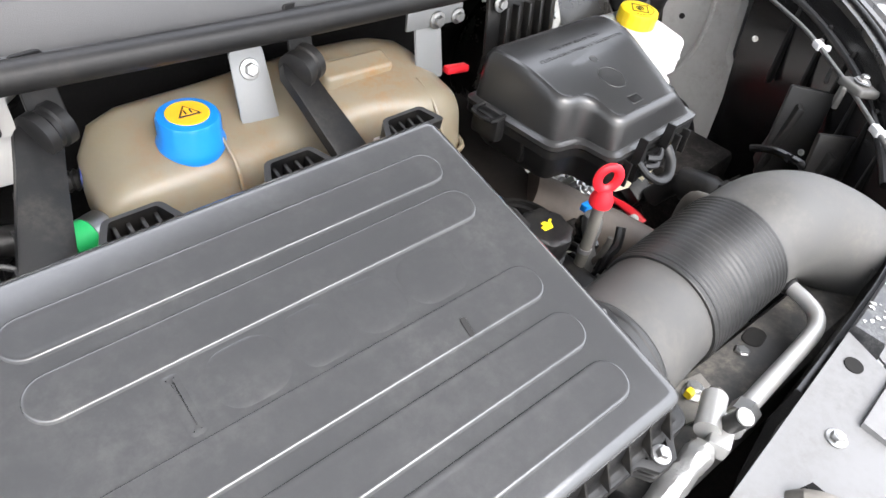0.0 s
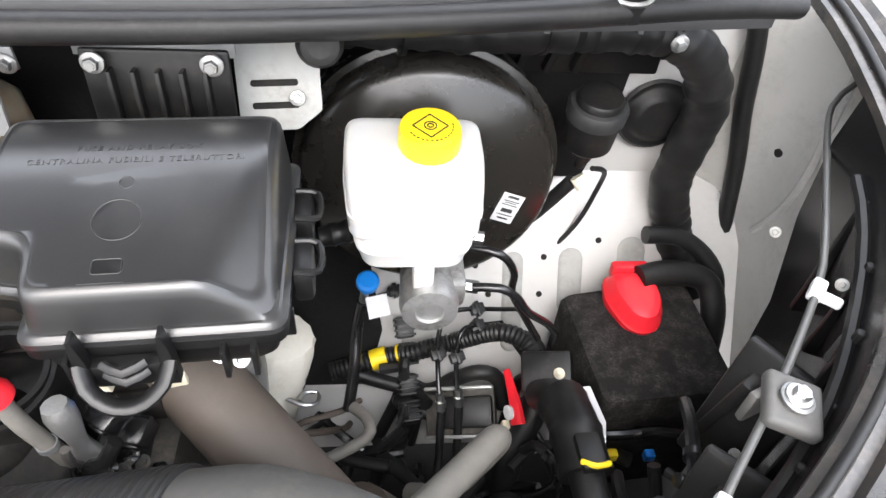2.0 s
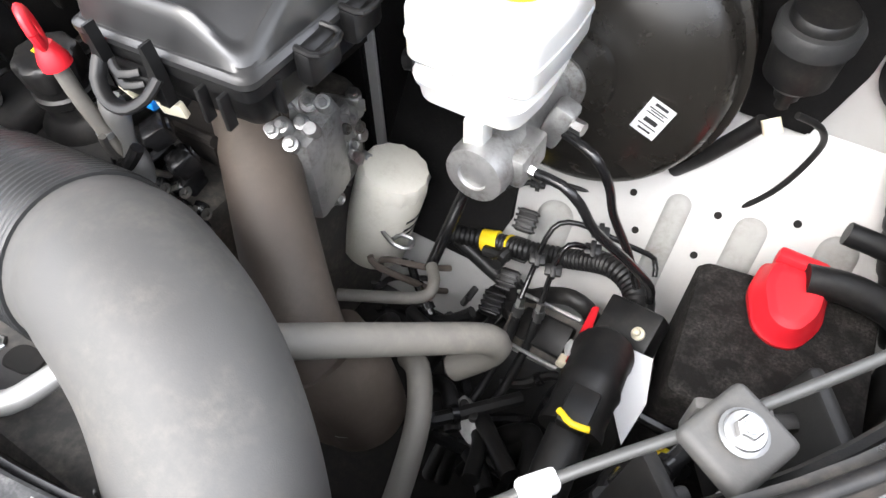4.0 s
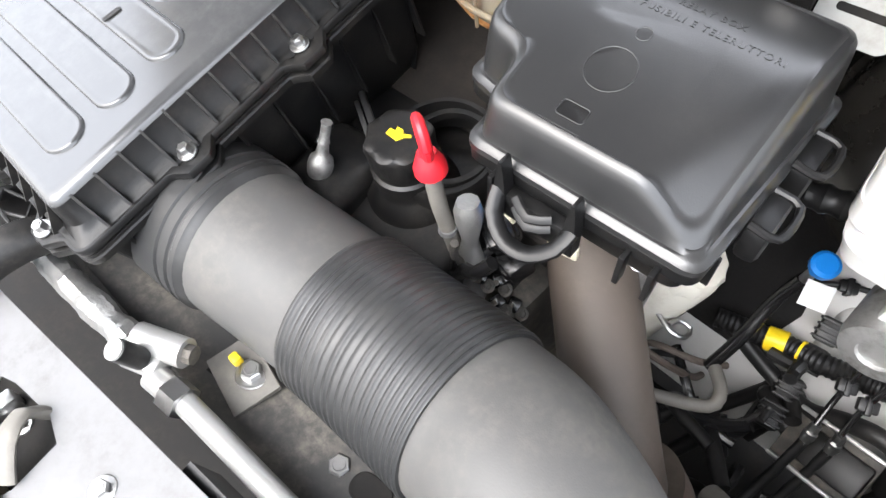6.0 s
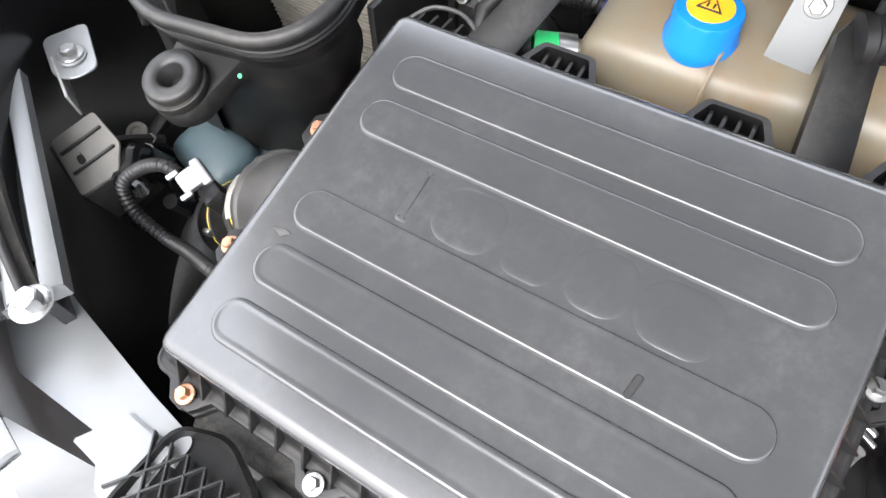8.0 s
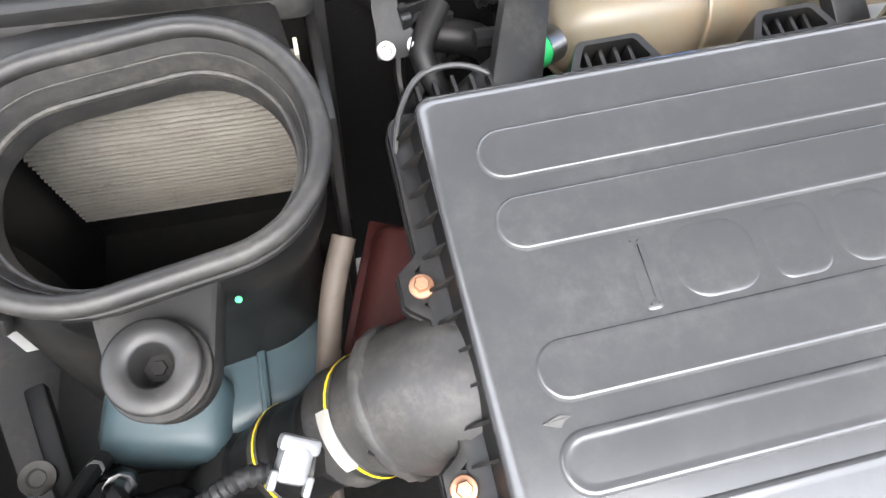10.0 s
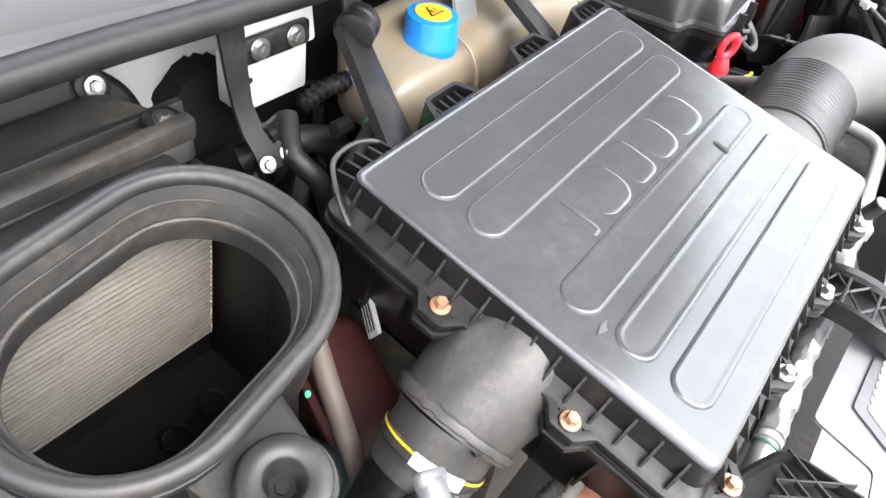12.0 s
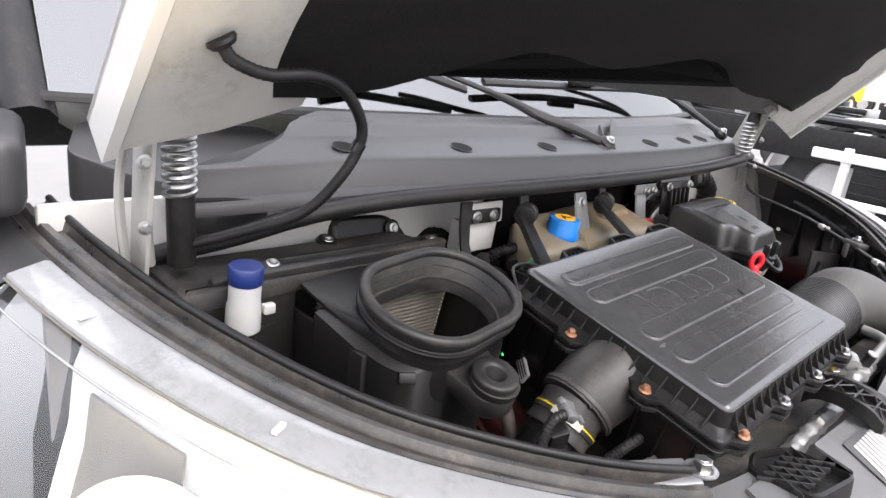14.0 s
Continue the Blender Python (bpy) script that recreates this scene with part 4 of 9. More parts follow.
# screws in lugs on the flange
def lug(bm):
    lathe(bm, [(0.0100, -0.024), (0.0112, -0.014), (0.0112, -0.006), (0.0104, -0.004), (0.0085, -0.004)], seg=20)


LUGS = ((-0.2255, -0.106, 1), (-0.228, -0.226, 1), (-0.183, -0.335, 1), (-0.063, -0.335, 0), (0.050, -0.335, 0), (0.166, -0.335, 0), (0.211, -0.109, 0), (0.211, -0.225, 0))


def flange_line(extra):
    """The flange's edge, bending out round each screw lug."""
    dense = []
    for k, p in enumerate(f_in):
        q = f_in[(k + 1) % len(f_in)]
        n = max(1, int(math.hypot(q[0] - p[0], q[1] - p[1]) / 0.004))
        dense += [(p[0] + (q[0] - p[0]) * j / n, p[1] + (q[1] - p[1]) * j / n) for j in range(n)]
    out = []
    for k, p in enumerate(dense):
        a, b = dense[k - 1], dense[(k + 1) % len(dense)]
        t = Vector((b[0] - a[0], b[1] - a[1])).normalized()
        w = extra
        for x, y, c in LUGS:
            d = math.hypot(p[0] - x, p[1] - y)
            w += 0.0135 * max(0.0, min(1.0, (0.021 - d) / 0.010))
        out.append((p[0] + t.y * w, p[1] - t.x * w))
    return out


for name, levels in (("lid_flange", ((0.0, -0.0425), (0.0012, -0.0415), (0.0014, -0.0365), (0.0004, -0.0350), (-0.0030, -0.0346), (-0.010, -0.0346), (-0.010, -0.0425))), ("body_flange", ((0.0, -0.0545), (0.0024, -0.0535), (0.0028, -0.0475), (0.0018, -0.0462), (-0.0030, -0.0458), (-0.010, -0.0458), (-0.010, -0.0545)))):
    bm = bmesh.new()
    lo = [[lp(x, y, z) for x, y in flange_line(d)] for d, z in levels]
    rings(bm, lo + [lo[0]], cap=False)
    part(name, bm, M_BLACK, airbox)
for x, y, cop in LUGS:
    piece("screw_lug", "screw_lug", lug, M_BLACK, airbox, LM @ pose(x, y, -0.032))
    bolt(lp(x, y, -0.034), LN, airbox, M_COPPER if cop else M_STEEL, 0.0050, 0.008, "screw")
# hinge clips along the rear edge
bail = thing("lid_clip", lp(-0.19, 0.02, -0.03), "thin black bail clip with slats on the filter box's corner", "clip", "lid clips")
bm = bmesh.new()
sweep(bm, [lp(*p) for p in ((-0.222, -0.012, -0.036), (-0.220, -0.002, -0.030), (-0.214, 0.012, -0.024), (-0.201, 0.030, -0.020), (-0.188, 0.036, -0.019), (-0.168, 0.036, -0.019), (-0.150, 0.027, -0.022), (-0.144, 0.012, -0.030))], 0.0022, 8, 0.005)
part("wire", bm, M_SLEEVE, bail)
for k in range(5):
    bm = bmesh.new()
    u = -0.200 + 0.0125 * k
    rings(bm, [[lp(u + e, y, z) for y, z in ((0.004, -0.014), (0.030 - 0.002 * abs(k - 2), -0.020), (0.030, -0.030), (0.004, -0.032))] for e in (-0.0012, 0.0012)])
    part("slat", bm, M_BLACK, bail)
for x in (-0.066, 0.066, 0.186):
    cl = thing("lid_clip", lp(x, 0.03, -0.03), "black plastic slotted clip on the filter box's rear edge", "clip", "lid clips")
    bm = bmesh.new()
    o = fillet([(x - 0.034, 0.008), (x + 0.034, 0.008), (x + 0.022, 0.033), (x - 0.022, 0.033)], 0.005)
    i_ = fillet([(x - 0.026, 0.0125), (x + 0.026, 0.0125), (x + 0.018, 0.0295), (x - 0.018, 0.0295)], 0.003)
    rings(bm, [[lp(a, b, z) for a, b in q] for q, z in ((o, -0.045), (o, -0.012), (i_, -0.012), (i_, -0.045))], cap=False)
    part("frame", bm, M_BLACK, cl)
    bm = bmesh.new()
    rings(bm, [[lp(a, b, z) for a, b in i_] for z in (-0.045, -0.040)])
    part("floor", bm, M_BLACK, cl)
    for j in range(4):
        bm = bmesh.new()
        rbox(bm, (0.003, 0.016, 0.022), LM @ pose(x - 0.016 + 0.0105 * j, 0.020, -0.028), 0.0005)
        part("slat", bm, M_BLACK, cl)
# scuffs on the lid
for x, y, w_, h_, a in ((0.087, -0.186, 0.005, 0.017, -8), (0.094, -0.214, 0.019, 0.003, -25), (0.056, -0.2325, 0.006, 0.005, 0)):
    bm = bmesh.new()
    slab(bm, rrect(w_, h_, min(w_, h_) * 0.4), [(0, 0), (0.0004, 0.0006)], LM @ pose(x, y, 0.0030 if y > -0.21 and y < -0.17 else 0.0006, 0, 0, a))
    part("scuff", bm, M_INK, lid, "dark scuff")
bm = bmesh.new()
slab(bm, fillet([(-0.009, 0), (-0.002, -0.003), (0.001, -0.004), (0.004, -0.001), (0.009, 0.001), (0.002, 0.003)], 0.001), [(0, 0), (0.0004, 0.0006)], LM @ pose(-0.174, -0.2035, 0.0005))
part("scuff", bm, M_DUCT, lid, "pale scuff")

# ---- the intake tube with its rubber sleeve and the elbow ----
tube = thing("intake_tube", (0.42, -0.22, 0.93), "grey plastic intake tube with a black ribbed sleeve and elbow", "intake tube")
AX = [(0.185, -0.222, 0.951), (0.2627, -0.214, 0.950), (0.354, -0.202, 0.943), (0.487, -0.200, 0.966), (0.540, -0.209, 0.981), (0.608, -0.2335, 0.964), (0.674, -0.284, 0.9195), (0.708, -0.345, 0.842)]
path = smooth_path(AX, 0.008)
RT = 0.0640


def cut(x0, x1):
    return [p for p in path[:-24] if x0 <= p.x <= x1]


bm = bmesh.new()
sweep(bm, cut(0.24, 0.36), RT, 40, curved=False)
part("straight_tube", bm, M_DUCT, tube)
bm = bmesh.new()
p0, ax0 = Vector((0.214, -0.219, 0.951)), Vector((1, 0.10, -0.02)).normalized()
lathe(bm, [(0.069, -0.02), (0.0690, 0.012), (0.0672, 0.0135), (0.0672, 0.0150), (0.0690, 0.0165), (0.0690, 0.024), (0.0672, 0.0255), (0.0672, 0.027), (0.0685, 0.0285), (0.0683, 0.033), (0.0665, 0.035), (0.0655, 0.038), (0.0635, 0.040)], aim(p0, ax0), 44)
part("collar", bm, M_SLEEVE, tube, "ribbed dark collar")
bm = bmesh.new()
sl = cut(0.353, 0.487)
rp = []
for u in range(20 * 6 + 1):
    q = u / 120 * (len(sl) - 1)
    i = min(int(q), len(sl) - 2)
    rp.append(sl[i].lerp(sl[i + 1], q - i))
sweep(bm, rp, lambda s: RT + 0.0030 + 0.0013 * (0.0, 0.25, 1.0, 1.0, 1.0, 0.25)[int(s * 120 + 0.5) % 6], 48, curved=False)
part("sleeve", bm, M_SLEEVE, tube, "black ribbed rubber sleeve")
i0 = next(i for i, p in enumerate(path) if p.x > 0.480)
bm = bmesh.new()
sweep(bm, path[i0:-10], lambda s: RT + 0.0005 - 0.0015 * s, 44, curved=False)
part("elbow", bm, M_DUCT, tube, "grey plastic elbow")
e_end, e_dir = path[-12], (path[-8] - path[-16]).normalized()
bm = bmesh.new()
lathe(bm, [(0.062, -0.006), (0.0665, -0.004), (0.0665, 0.003), (0.0645, 0.004), (0.0645, 0.007), (0.0675, 0.008), (0.0675, 0.018), (0.0645, 0.02), (0.0645, 0.08)], aim(e_end, e_dir), 44)
part("end_collar", bm, M_DUCT, tube)
for i in range(9):                            # stepped clamp ribs on the elbow's inner side
    bm = bmesh.new()
    q = path[i0 + 22 + i]
    d = (path[i0 + 23 + i] - path[i0 + 21 + i]).normalized()
    inner = Vector((-0.75, -0.6, 0.25)).normalized()
    inner = (inner - d * inner.dot(d)).normalized()
    rbox(bm, (0.003, 0.022, 0.0016), aim(q + inner * (RT + 0.0014), inner, 0), 0.0004)
    part("clamp_rib", bm, M_DUCT, tube)

# ---- fuse and relay box ----
fuse = thing("fuse_box", (0.437, 0.0, 0.99), "black plastic fuse and relay box with a domed clip-on lid", "fuse box")
FM = pose(0.435, 0.0, 1.058, 0, 0, 4)


def soft(v, w=0.004):
    """A ramp that starts gently."""
    return 0.0 if v <= -w else v if v >= w else (v + w) ** 2 / (4 * w)


def fz(x, y):
    """Height of the lid's top over its rim: rising to the rear, rounded there, with a slanting facet on one side."""
    d = 0.933 * (x - 0.050) - 0.358 * (y + 0.072)
    return max(0.007, 0.0345 + 0.245 * (y + 0.08) - 3.2 * max(0.0, y - 0.015) ** 2 - 0.80 * soft(d))


RIM = [(-0.066, -0.080), (0.101, -0.080), (0.109, 0.096), (-0.104, 0.098), (-0.104, -0.030), (-0.068, -0.038)]


def fuse_loop(d, r, z=None, share=1.0, dz=0.0):
    o = rounded(RIM, d, r)
    k = len(o) // 6
    pts = []
    for i, p in enumerate(o):                 # straight runs are cut up, so that the top can bend along them
        pts.append(p)
        if i % k == k - 1:
            q = o[(i + 1) % len(o)]
            pts += [(p[0] + (q[0] - p[0]) * j / 12, p[1] + (q[1] - p[1]) * j / 12) for j in range(1, 12)]
    return [FM @ Vector((x, y, (fz(x, y) * share + dz) if z is None else z)) for x, y in pts]


bm = bmesh.new()
rings(bm, [fuse_loop(0.001, 0.012, -0.006), fuse_loop(-0.003, 0.013, -0.005), fuse_loop(-0.003, 0.013, 0.000), fuse_loop(0.0005, 0.012, 0.002), fuse_loop(0.0015, 0.012, 0.0032), fuse_loop(0.0035, 0.012, 0.0036), fuse_loop(0.0045, 0.013, None, 0.30, 0.003), fuse_loop(0.006, 0.014, None, 0.75), fuse_loop(0.0072, 0.014, None, 0.90),
           fuse_loop(0.0095, 0.014, None, 0.975), fuse_loop(0.013, 0.013, None, 1.0), fuse_loop(0.0145, 0.013, None, 1.0, -0.0012)] + [fuse_loop(d, 0.010, None, 1.0, -0.0012) for d in (0.018, 0.024, 0.030, 0.036, 0.042, 0.048, 0.054, 0.060)])
flid = part("lid", bm, M_FUSEL, fuse)
bm = bmesh.new()
rings(bm, [fuse_loop(d, 0.012, z) for d, z in ((0.002, -0.005), (-0.002, -0.007), (-0.002, -0.016), (0.003, -0.018), (0.007, -0.040), (0.016, -0.056))])
fbody = part("body", bm, M_FUSE, fuse)
for x, y, w_, h_, rad in ((-0.002, 0.012, 0.011, 0.011, 0.0055), (-0.005, -0.018, 0.033, 0.033, 0.0165), (-0.007, -0.053, 0.020, 0.012, 0.003), (-0.009, -0.0655, 0.030, 0.0024, 0.0010)):
    bm = bmesh.new()
    o = [(a + x, b + y) for a, b in rrect(w_, h_, rad * 0.98, 6)]
    rings(bm, [[FM @ Vector((a, b, fz(a, b) - 0.0014 + z)) for a, b in inset(o, d)] for d, z in ((0, 0), (0.0004, 0.0007), (0.0008, 0.0007), (0.0011, 0.0002))])
    part("raised_symbol", bm, M_FUSEL, flid)
# the words moulded in the lid, one raised line under the other
for txt, y in (("FUSE AND RELAY BOX", 0.0445), ("CENTRALINA FUSIBILI E TELERUTTORI", 0.0320)):
    cu = bpy.data.curves.new("letters", "FONT")
    cu.body, cu.size, cu.align_x, cu.align_y, cu.extrude = txt, 0.0072, "CENTER", "CENTER", 0.0003
    cu.space_character = 1.22
    tmp = new("moulded_letters", cu)
    bpy.context.view_layer.update()
    me = bpy.data.meshes.new_from_object(tmp.evaluated_get(bpy.context.evaluated_depsgraph_get()))
    bpy.data.objects.remove(tmp)
    me.materials.clear()
    me.materials.append(M_FUSEL)
    tob = new("moulded_letters", me)
    tob.matrix_basis = FM @ pose(0.003, y, fz(0, y) - 0.0010, math.degrees(math.atan((fz(0, y + 0.004) - fz(0, y - 0.004)) / 0.008)), 0, 0)
    under(tob, flid)
for x, y, a in ((-0.040, -0.086, 0), (0.060, -0.086, 0), (0.080, -0.086, 0), (-0.099, 0.010, 90), (-0.099, 0.055, 90), (0.1015, -0.055, 90), (0.1025, 0.055, 90)):
    bm = bmesh.new()
    rbox(bm, (0.004, 0.010, 0.030), FM @ pose(x, y, -0.026, 0, 0, a), 0.001)
    part("body_rib", bm, M_FUSE, fbody)
# front latch: two prongs over the rim and a bowed catch
bm = bmesh.new()
rbox(bm, (0.052, 0.012, 0.024), FM @ pose(-0.002, -0.088, -0.026), 0.004)
fl = part("latch", bm, M_FUSE, fuse)
for dx in (-0.027, 0.027):
    bm = bmesh.new()
    rings(bm, [[FM @ Vector((-0.002 + dx + u * w_, y, z)) for u, y in ((-1, -0.085), (1, -0.085), (1, -0.095), (-1, -0.095))] for z, w_ in ((-0.036, 0.0045), (-0.012, 0.0045), (0.004, 0.0030), (0.016, 0.0012))])
    part("latch_arm", bm, M_FUSE, fl)
bm = bmesh.new()
sweep(bm, [FM @ Vector(p) for p in ((-0.030, -0.092, -0.012), (-0.026, -0.104, -0.022), (-0.014, -0.112, -0.030), (-0.002, -0.114, -0.032), (0.010, -0.112, -0.030), (0.022, -0.104, -0.022), (0.026, -0.092, -0.012))], 0.0042, 10, 0.006, flat=1.5)
part("latch_bow", bm, M_FUSE, fl)
for z in (-0.010, -0.020):
    bm = bmesh.new()
    sweep(bm, [FM @ Vector(p) for p in ((-0.016, -0.094, z), (-0.002, -0.101, z - 0.002), (0.012, -0.094, z))], 0.0036, 8, 0.006, flat=0.7)
    part("latch_tongue", bm, M_FUSE, fl)
for p, a in (((0.4095, -0.086, 1.014), -10), ((0.459, -0.083, 1.011), 12)):
    bm = bmesh.new()
    rbox(bm, (0.022, 0.006, 0.016), pose(*p, 12, 0, a), 0.001)
    part("cream_tab", bm, M_CREAM, fuse, "cream plastic tab")
# side latches towards the brake reservoir and at the far end
for x, y, a in ((0.108, 0.040, 90), (0.108, -0.018, 90), (-0.106, 0.055, -90)):
    bm = bmesh.new()
    rbox(bm, (0.040, 0.016, 0.030), FM @ pose(x + 0.006 * (1 if x > 0 else -1), y, -0.012, 0, 0, a), 0.005)
    sl_ = part("side_latch", bm, M_FUSE, fuse)
    bm = bmesh.new()
    sweep(bm, [FM @ Vector(p) for p in ((x, y - 0.016, 0.004), (x + (0.018 if x > 0 else -0.018), y - 0.014, 0.002), (x + (0.018 if x > 0 else -0.018), y + 0.014, 0.002), (x, y + 0.016, 0.004))], 0.0028, 8, 0.006)
    part("latch_bow", bm, M_FUSE, sl_)
bm = bmesh.new()
rbox(bm, (0.034, 0.012, 0.009), pose(0.338, 0.130, 1.070, 0, 6, 0), 0.003)
part("red_stub", bm, M_RED, fuse, "small red cable stub at the rear corner")

# ---- coolant expansion tank ----
tank = thing("coolant_tank", (0.10, 0.09, 0.98), "aged translucent beige coolant expansion tank", "coolant tank")
bm = bmesh.new()
rows = []
for x, y0, y1, z0, z1, zb in ((-0.078, 0.090, 0.130, 1.036, 1.056, 1.062), (-0.073, 0.074, 0.150, 1.016, 1.066, 1.080), (-0.056, 0.065, 0.170, 1.004, 1.075, 1.098), (-0.03, 0.062, 0.176, 1.000, 1.078, 1.106), (0.050, 0.062, 0.178, 1.000, 1.079, 1.110), (0.070, 0.068, 0.178, 1.000, 1.076, 1.112),
                          (0.095, 0.074, 0.180, 1.000, 1.076, 1.114), (0.150, 0.074, 0.180, 1.000, 1.080, 1.117), (0.172, 0.072, 0.180, 0.998, 1.084, 1.119), (0.200, 0.068, 0.180, 0.996, 1.086, 1.119), (0.222, 0.060, 0.180, 0.996, 1.086, 1.118), (0.240, 0.053, 0.180, 0.996, 1.086, 1.116), (0.272, 0.053, 0.180, 0.996, 1.083, 1.106), (0.291, 0.058, 0.178, 0.998, 1.076, 1.092), (0.300, 0.068, 0.165, 1.004, 1.064, 1.072), (0.303, 0.085, 0.14, 1.015, 1.045, 1.050)):
    sec = fillet([(y0, z0), (y1, z0), (y1, zb), (y0 + 0.55 * (y1 - y0), z1 + 0.45 * (zb - z1)), (y0 + 0.10 * (y1 - y0), z1)], min(y1 - y0, z1 - z0) * 0.26, 5)
    rows.append([Vector((x, a, b)) for a, b in sec])
rings(bm, rows)
tbody = part("body", bm, M_TANK, tank, "", 60)
bm = bmesh.new()                              # the welded seam
sweep(bm, [(-0.079, 0.105, 1.024), (-0.066, 0.064, 1.024), (0.0, 0.059, 1.024), (0.05, 0.059, 1.024), (0.09, 0.069, 1.024), (0.16, 0.069, 1.023), (0.20, 0.066, 1.022), (0.24, 0.049, 1.021), (0.272, 0.049, 1.020), (0.293, 0.056, 1.020), (0.303, 0.085, 1.020), (0.303, 0.14, 1.020)], 0.0030, 8, 0.01)
part("weld_seam", bm, M_TANK, tbody)
for x in (0.035, 0.255):
    bm = bmesh.new()
    sweep(bm, [(x, 0.062 if x < 0.1 else 0.052, 1.00), (x, 0.060 if x < 0.1 else 0.050, 1.05), (x, 0.072, 1.080), (x, 0.10, 1.092)], 0.0018, 6, 0.01)
    part("moulded_rib", bm, M_TANK, tbody)
bm = bmesh.new()
slab(bm, rrect(0.085, 0.030, 0.008), [(0, -0.012), (0.0015, 0.004), (0.0035, 0.0065), (0.006, 0.0075)], pose(0.196, 0.130, 1.103, 17, 0, 0))
part("top_step", bm, M_TANK, tbody)
bm = bmesh.new()
rows = [[Vector((x, y, z)) for y, z in ((0.075 - 0.012 * (x > 0.2), 0.998), (0.078 - 0.012 * (x > 0.2), 0.984), (0.165, 0.975), (0.165, 0.998))] for x in (0.10, 0.14, 0.20, 0.24, 0.275, 0.292)]
rings(bm, rows)
bmesh.ops.bevel(bm, geom=bm.edges[:], offset=0.006, segments=2, affect="EDGES")
part("stained_base", bm, M_TANKD, tank, "rust-brown stained lower part")
bm = bmesh.new()
lathe(bm, [(0.024, -0.005), (0.024, 0.010), (0.022, 0.012)], pose(0.013, 0.112, 1.068), 28)
part("filler_neck", bm, M_TANK, tank)
cap_m = pose(0.013, 0.110, 1.077, 3, 0, 0)
bm = bmesh.new()
prof = []
seg = 48
loops = []
for r, z in ((0.0285, 0.0), (0.0295, 0.003), (0.0295, 0.012), (0.0270, 0.016), (0.0270, 0.0335), (0.0255, 0.0365), (0.0195, 0.0375)):
    loops.append([cap_m @ Vector(((r - (0.0013 if k % 4 == 0 and 0.018 < z < 0.035 else 0)) * math.cos(2 * math.pi * k / seg), (r - (0.0013 if k % 4 == 0 and 0.018 < z < 0.035 else 0)) * math.sin(2 * math.pi * k / seg), z)) for k in range(seg)])
rings(bm, loops)
cap = part("cap", bm, M_BLUE, tank, "bright blue grooved cap with a yellow warning sticker")
bm = bmesh.new()
lathe(bm, [(0.0185, 0.0376), (0.0183, 0.0384)], cap_m, 28)
part("sticker", bm, M_ORANGE, cap, "yellow warning sticker")
bm = bmesh.new()
plate(bm, [(-0.010, -0.006), (0.010, -0.006), (0, 0.010)], 0.0006, cap_m @ pose(0, 0, 0.0389))
part("warning_triangle", bm, M_INK, cap)
bm = bmesh.new()
plate(bm, [(-0.0072, -0.0045), (0.0072, -0.0045), (0, 0.0072)], 0.0006, cap_m @ pose(0, 0, 0.0393))
part("triangle_field", bm, M_ORANGE, cap)
for dx in (-0.0025, 0.0025):
    bm = bmesh.new()
    rbox(bm, (0.0016, 0.006, 0.0005), cap_m @ pose(dx, -0.001, 0.0397), 0)
    part("pictogram", bm, M_INK, cap)
# hose end with the green tape, and the blue-banded fitting
ho = thing("coolant_hose", (-0.11, 0.075, 1.06), "coolant hose end with a silver clip and green tape", "hose")
bm = bmesh.new()
sweep(bm, [(-0.066, 0.092, 1.045), (-0.082, 0.083, 1.048)], 0.011, 16, curved=False)
part("spigot", bm, M_TANK, ho)
bm = bmesh.new()
sweep(bm, [(-0.080, 0.084, 1.048), (-0.094, 0.076, 1.050)], 0.0145, 20, curved=False)
part("clip", bm, M_STEEL, ho, "silver spring clip")
bm = bmesh.new()
sweep(bm, [(-0.094, 0.076, 1.050), (-0.112, 0.066, 1.052)], 0.0142, 20, curved=False)
part("tape", bm, M_GREEN, ho, "green printed tape")
bm = bmesh.new()
sweep(bm, [(-0.112, 0.066, 1.052), (-0.135, 0.058, 1.045), (-0.16, 0.06, 1.01), (-0.17, 0.07, 0.94)], 0.0135, 14)
part("hose", bm, M_RUBBER, ho)
fi = thing("quick_fitting", (-0.06, 0.14, 1.06), "black ribbed quick coupling with a navy ring", "coupling")
bm = bmesh.new()
corrugated(bm, [(-0.125, 0.15, 1.045), (-0.10, 0.145, 1.056), (-0.075, 0.138, 1.06)], 0.009, 0.006, 0.0012)
part("elbow", bm, M_BLACK, fi)
bm = bmesh.new()
sweep(bm, [(-0.075, 0.138, 1.06), (-0.066, 0.135, 1.06)], 0.0110, 16, curved=False)
part("ring", bm, M_NAVY, fi, "navy blue ring")
bm = bmesh.new()
sweep(bm, [(-0.066, 0.135, 1.06), (-0.04, 0.13, 1.058)], 0.009, 16, curved=False)
part("stub", bm, M_BLACK, fi)
# label on the tank
bm = bmesh.new()
rbox(bm, (0.018, 0.0008, 0.028), pose(0.187, 0.0655, 1.047, 0, 0, 0), 0)
tl = single("tank_label", bm, M_LABEL, "small white and blue label on the coolant tank", "label")
bm = bmesh.new()
rbox(bm, (0.014, 0.0006, 0.008), pose(0.187, 0.0649, 1.037), 0)
part("print_bar", bm, M_NAVY, tl, "blue print")

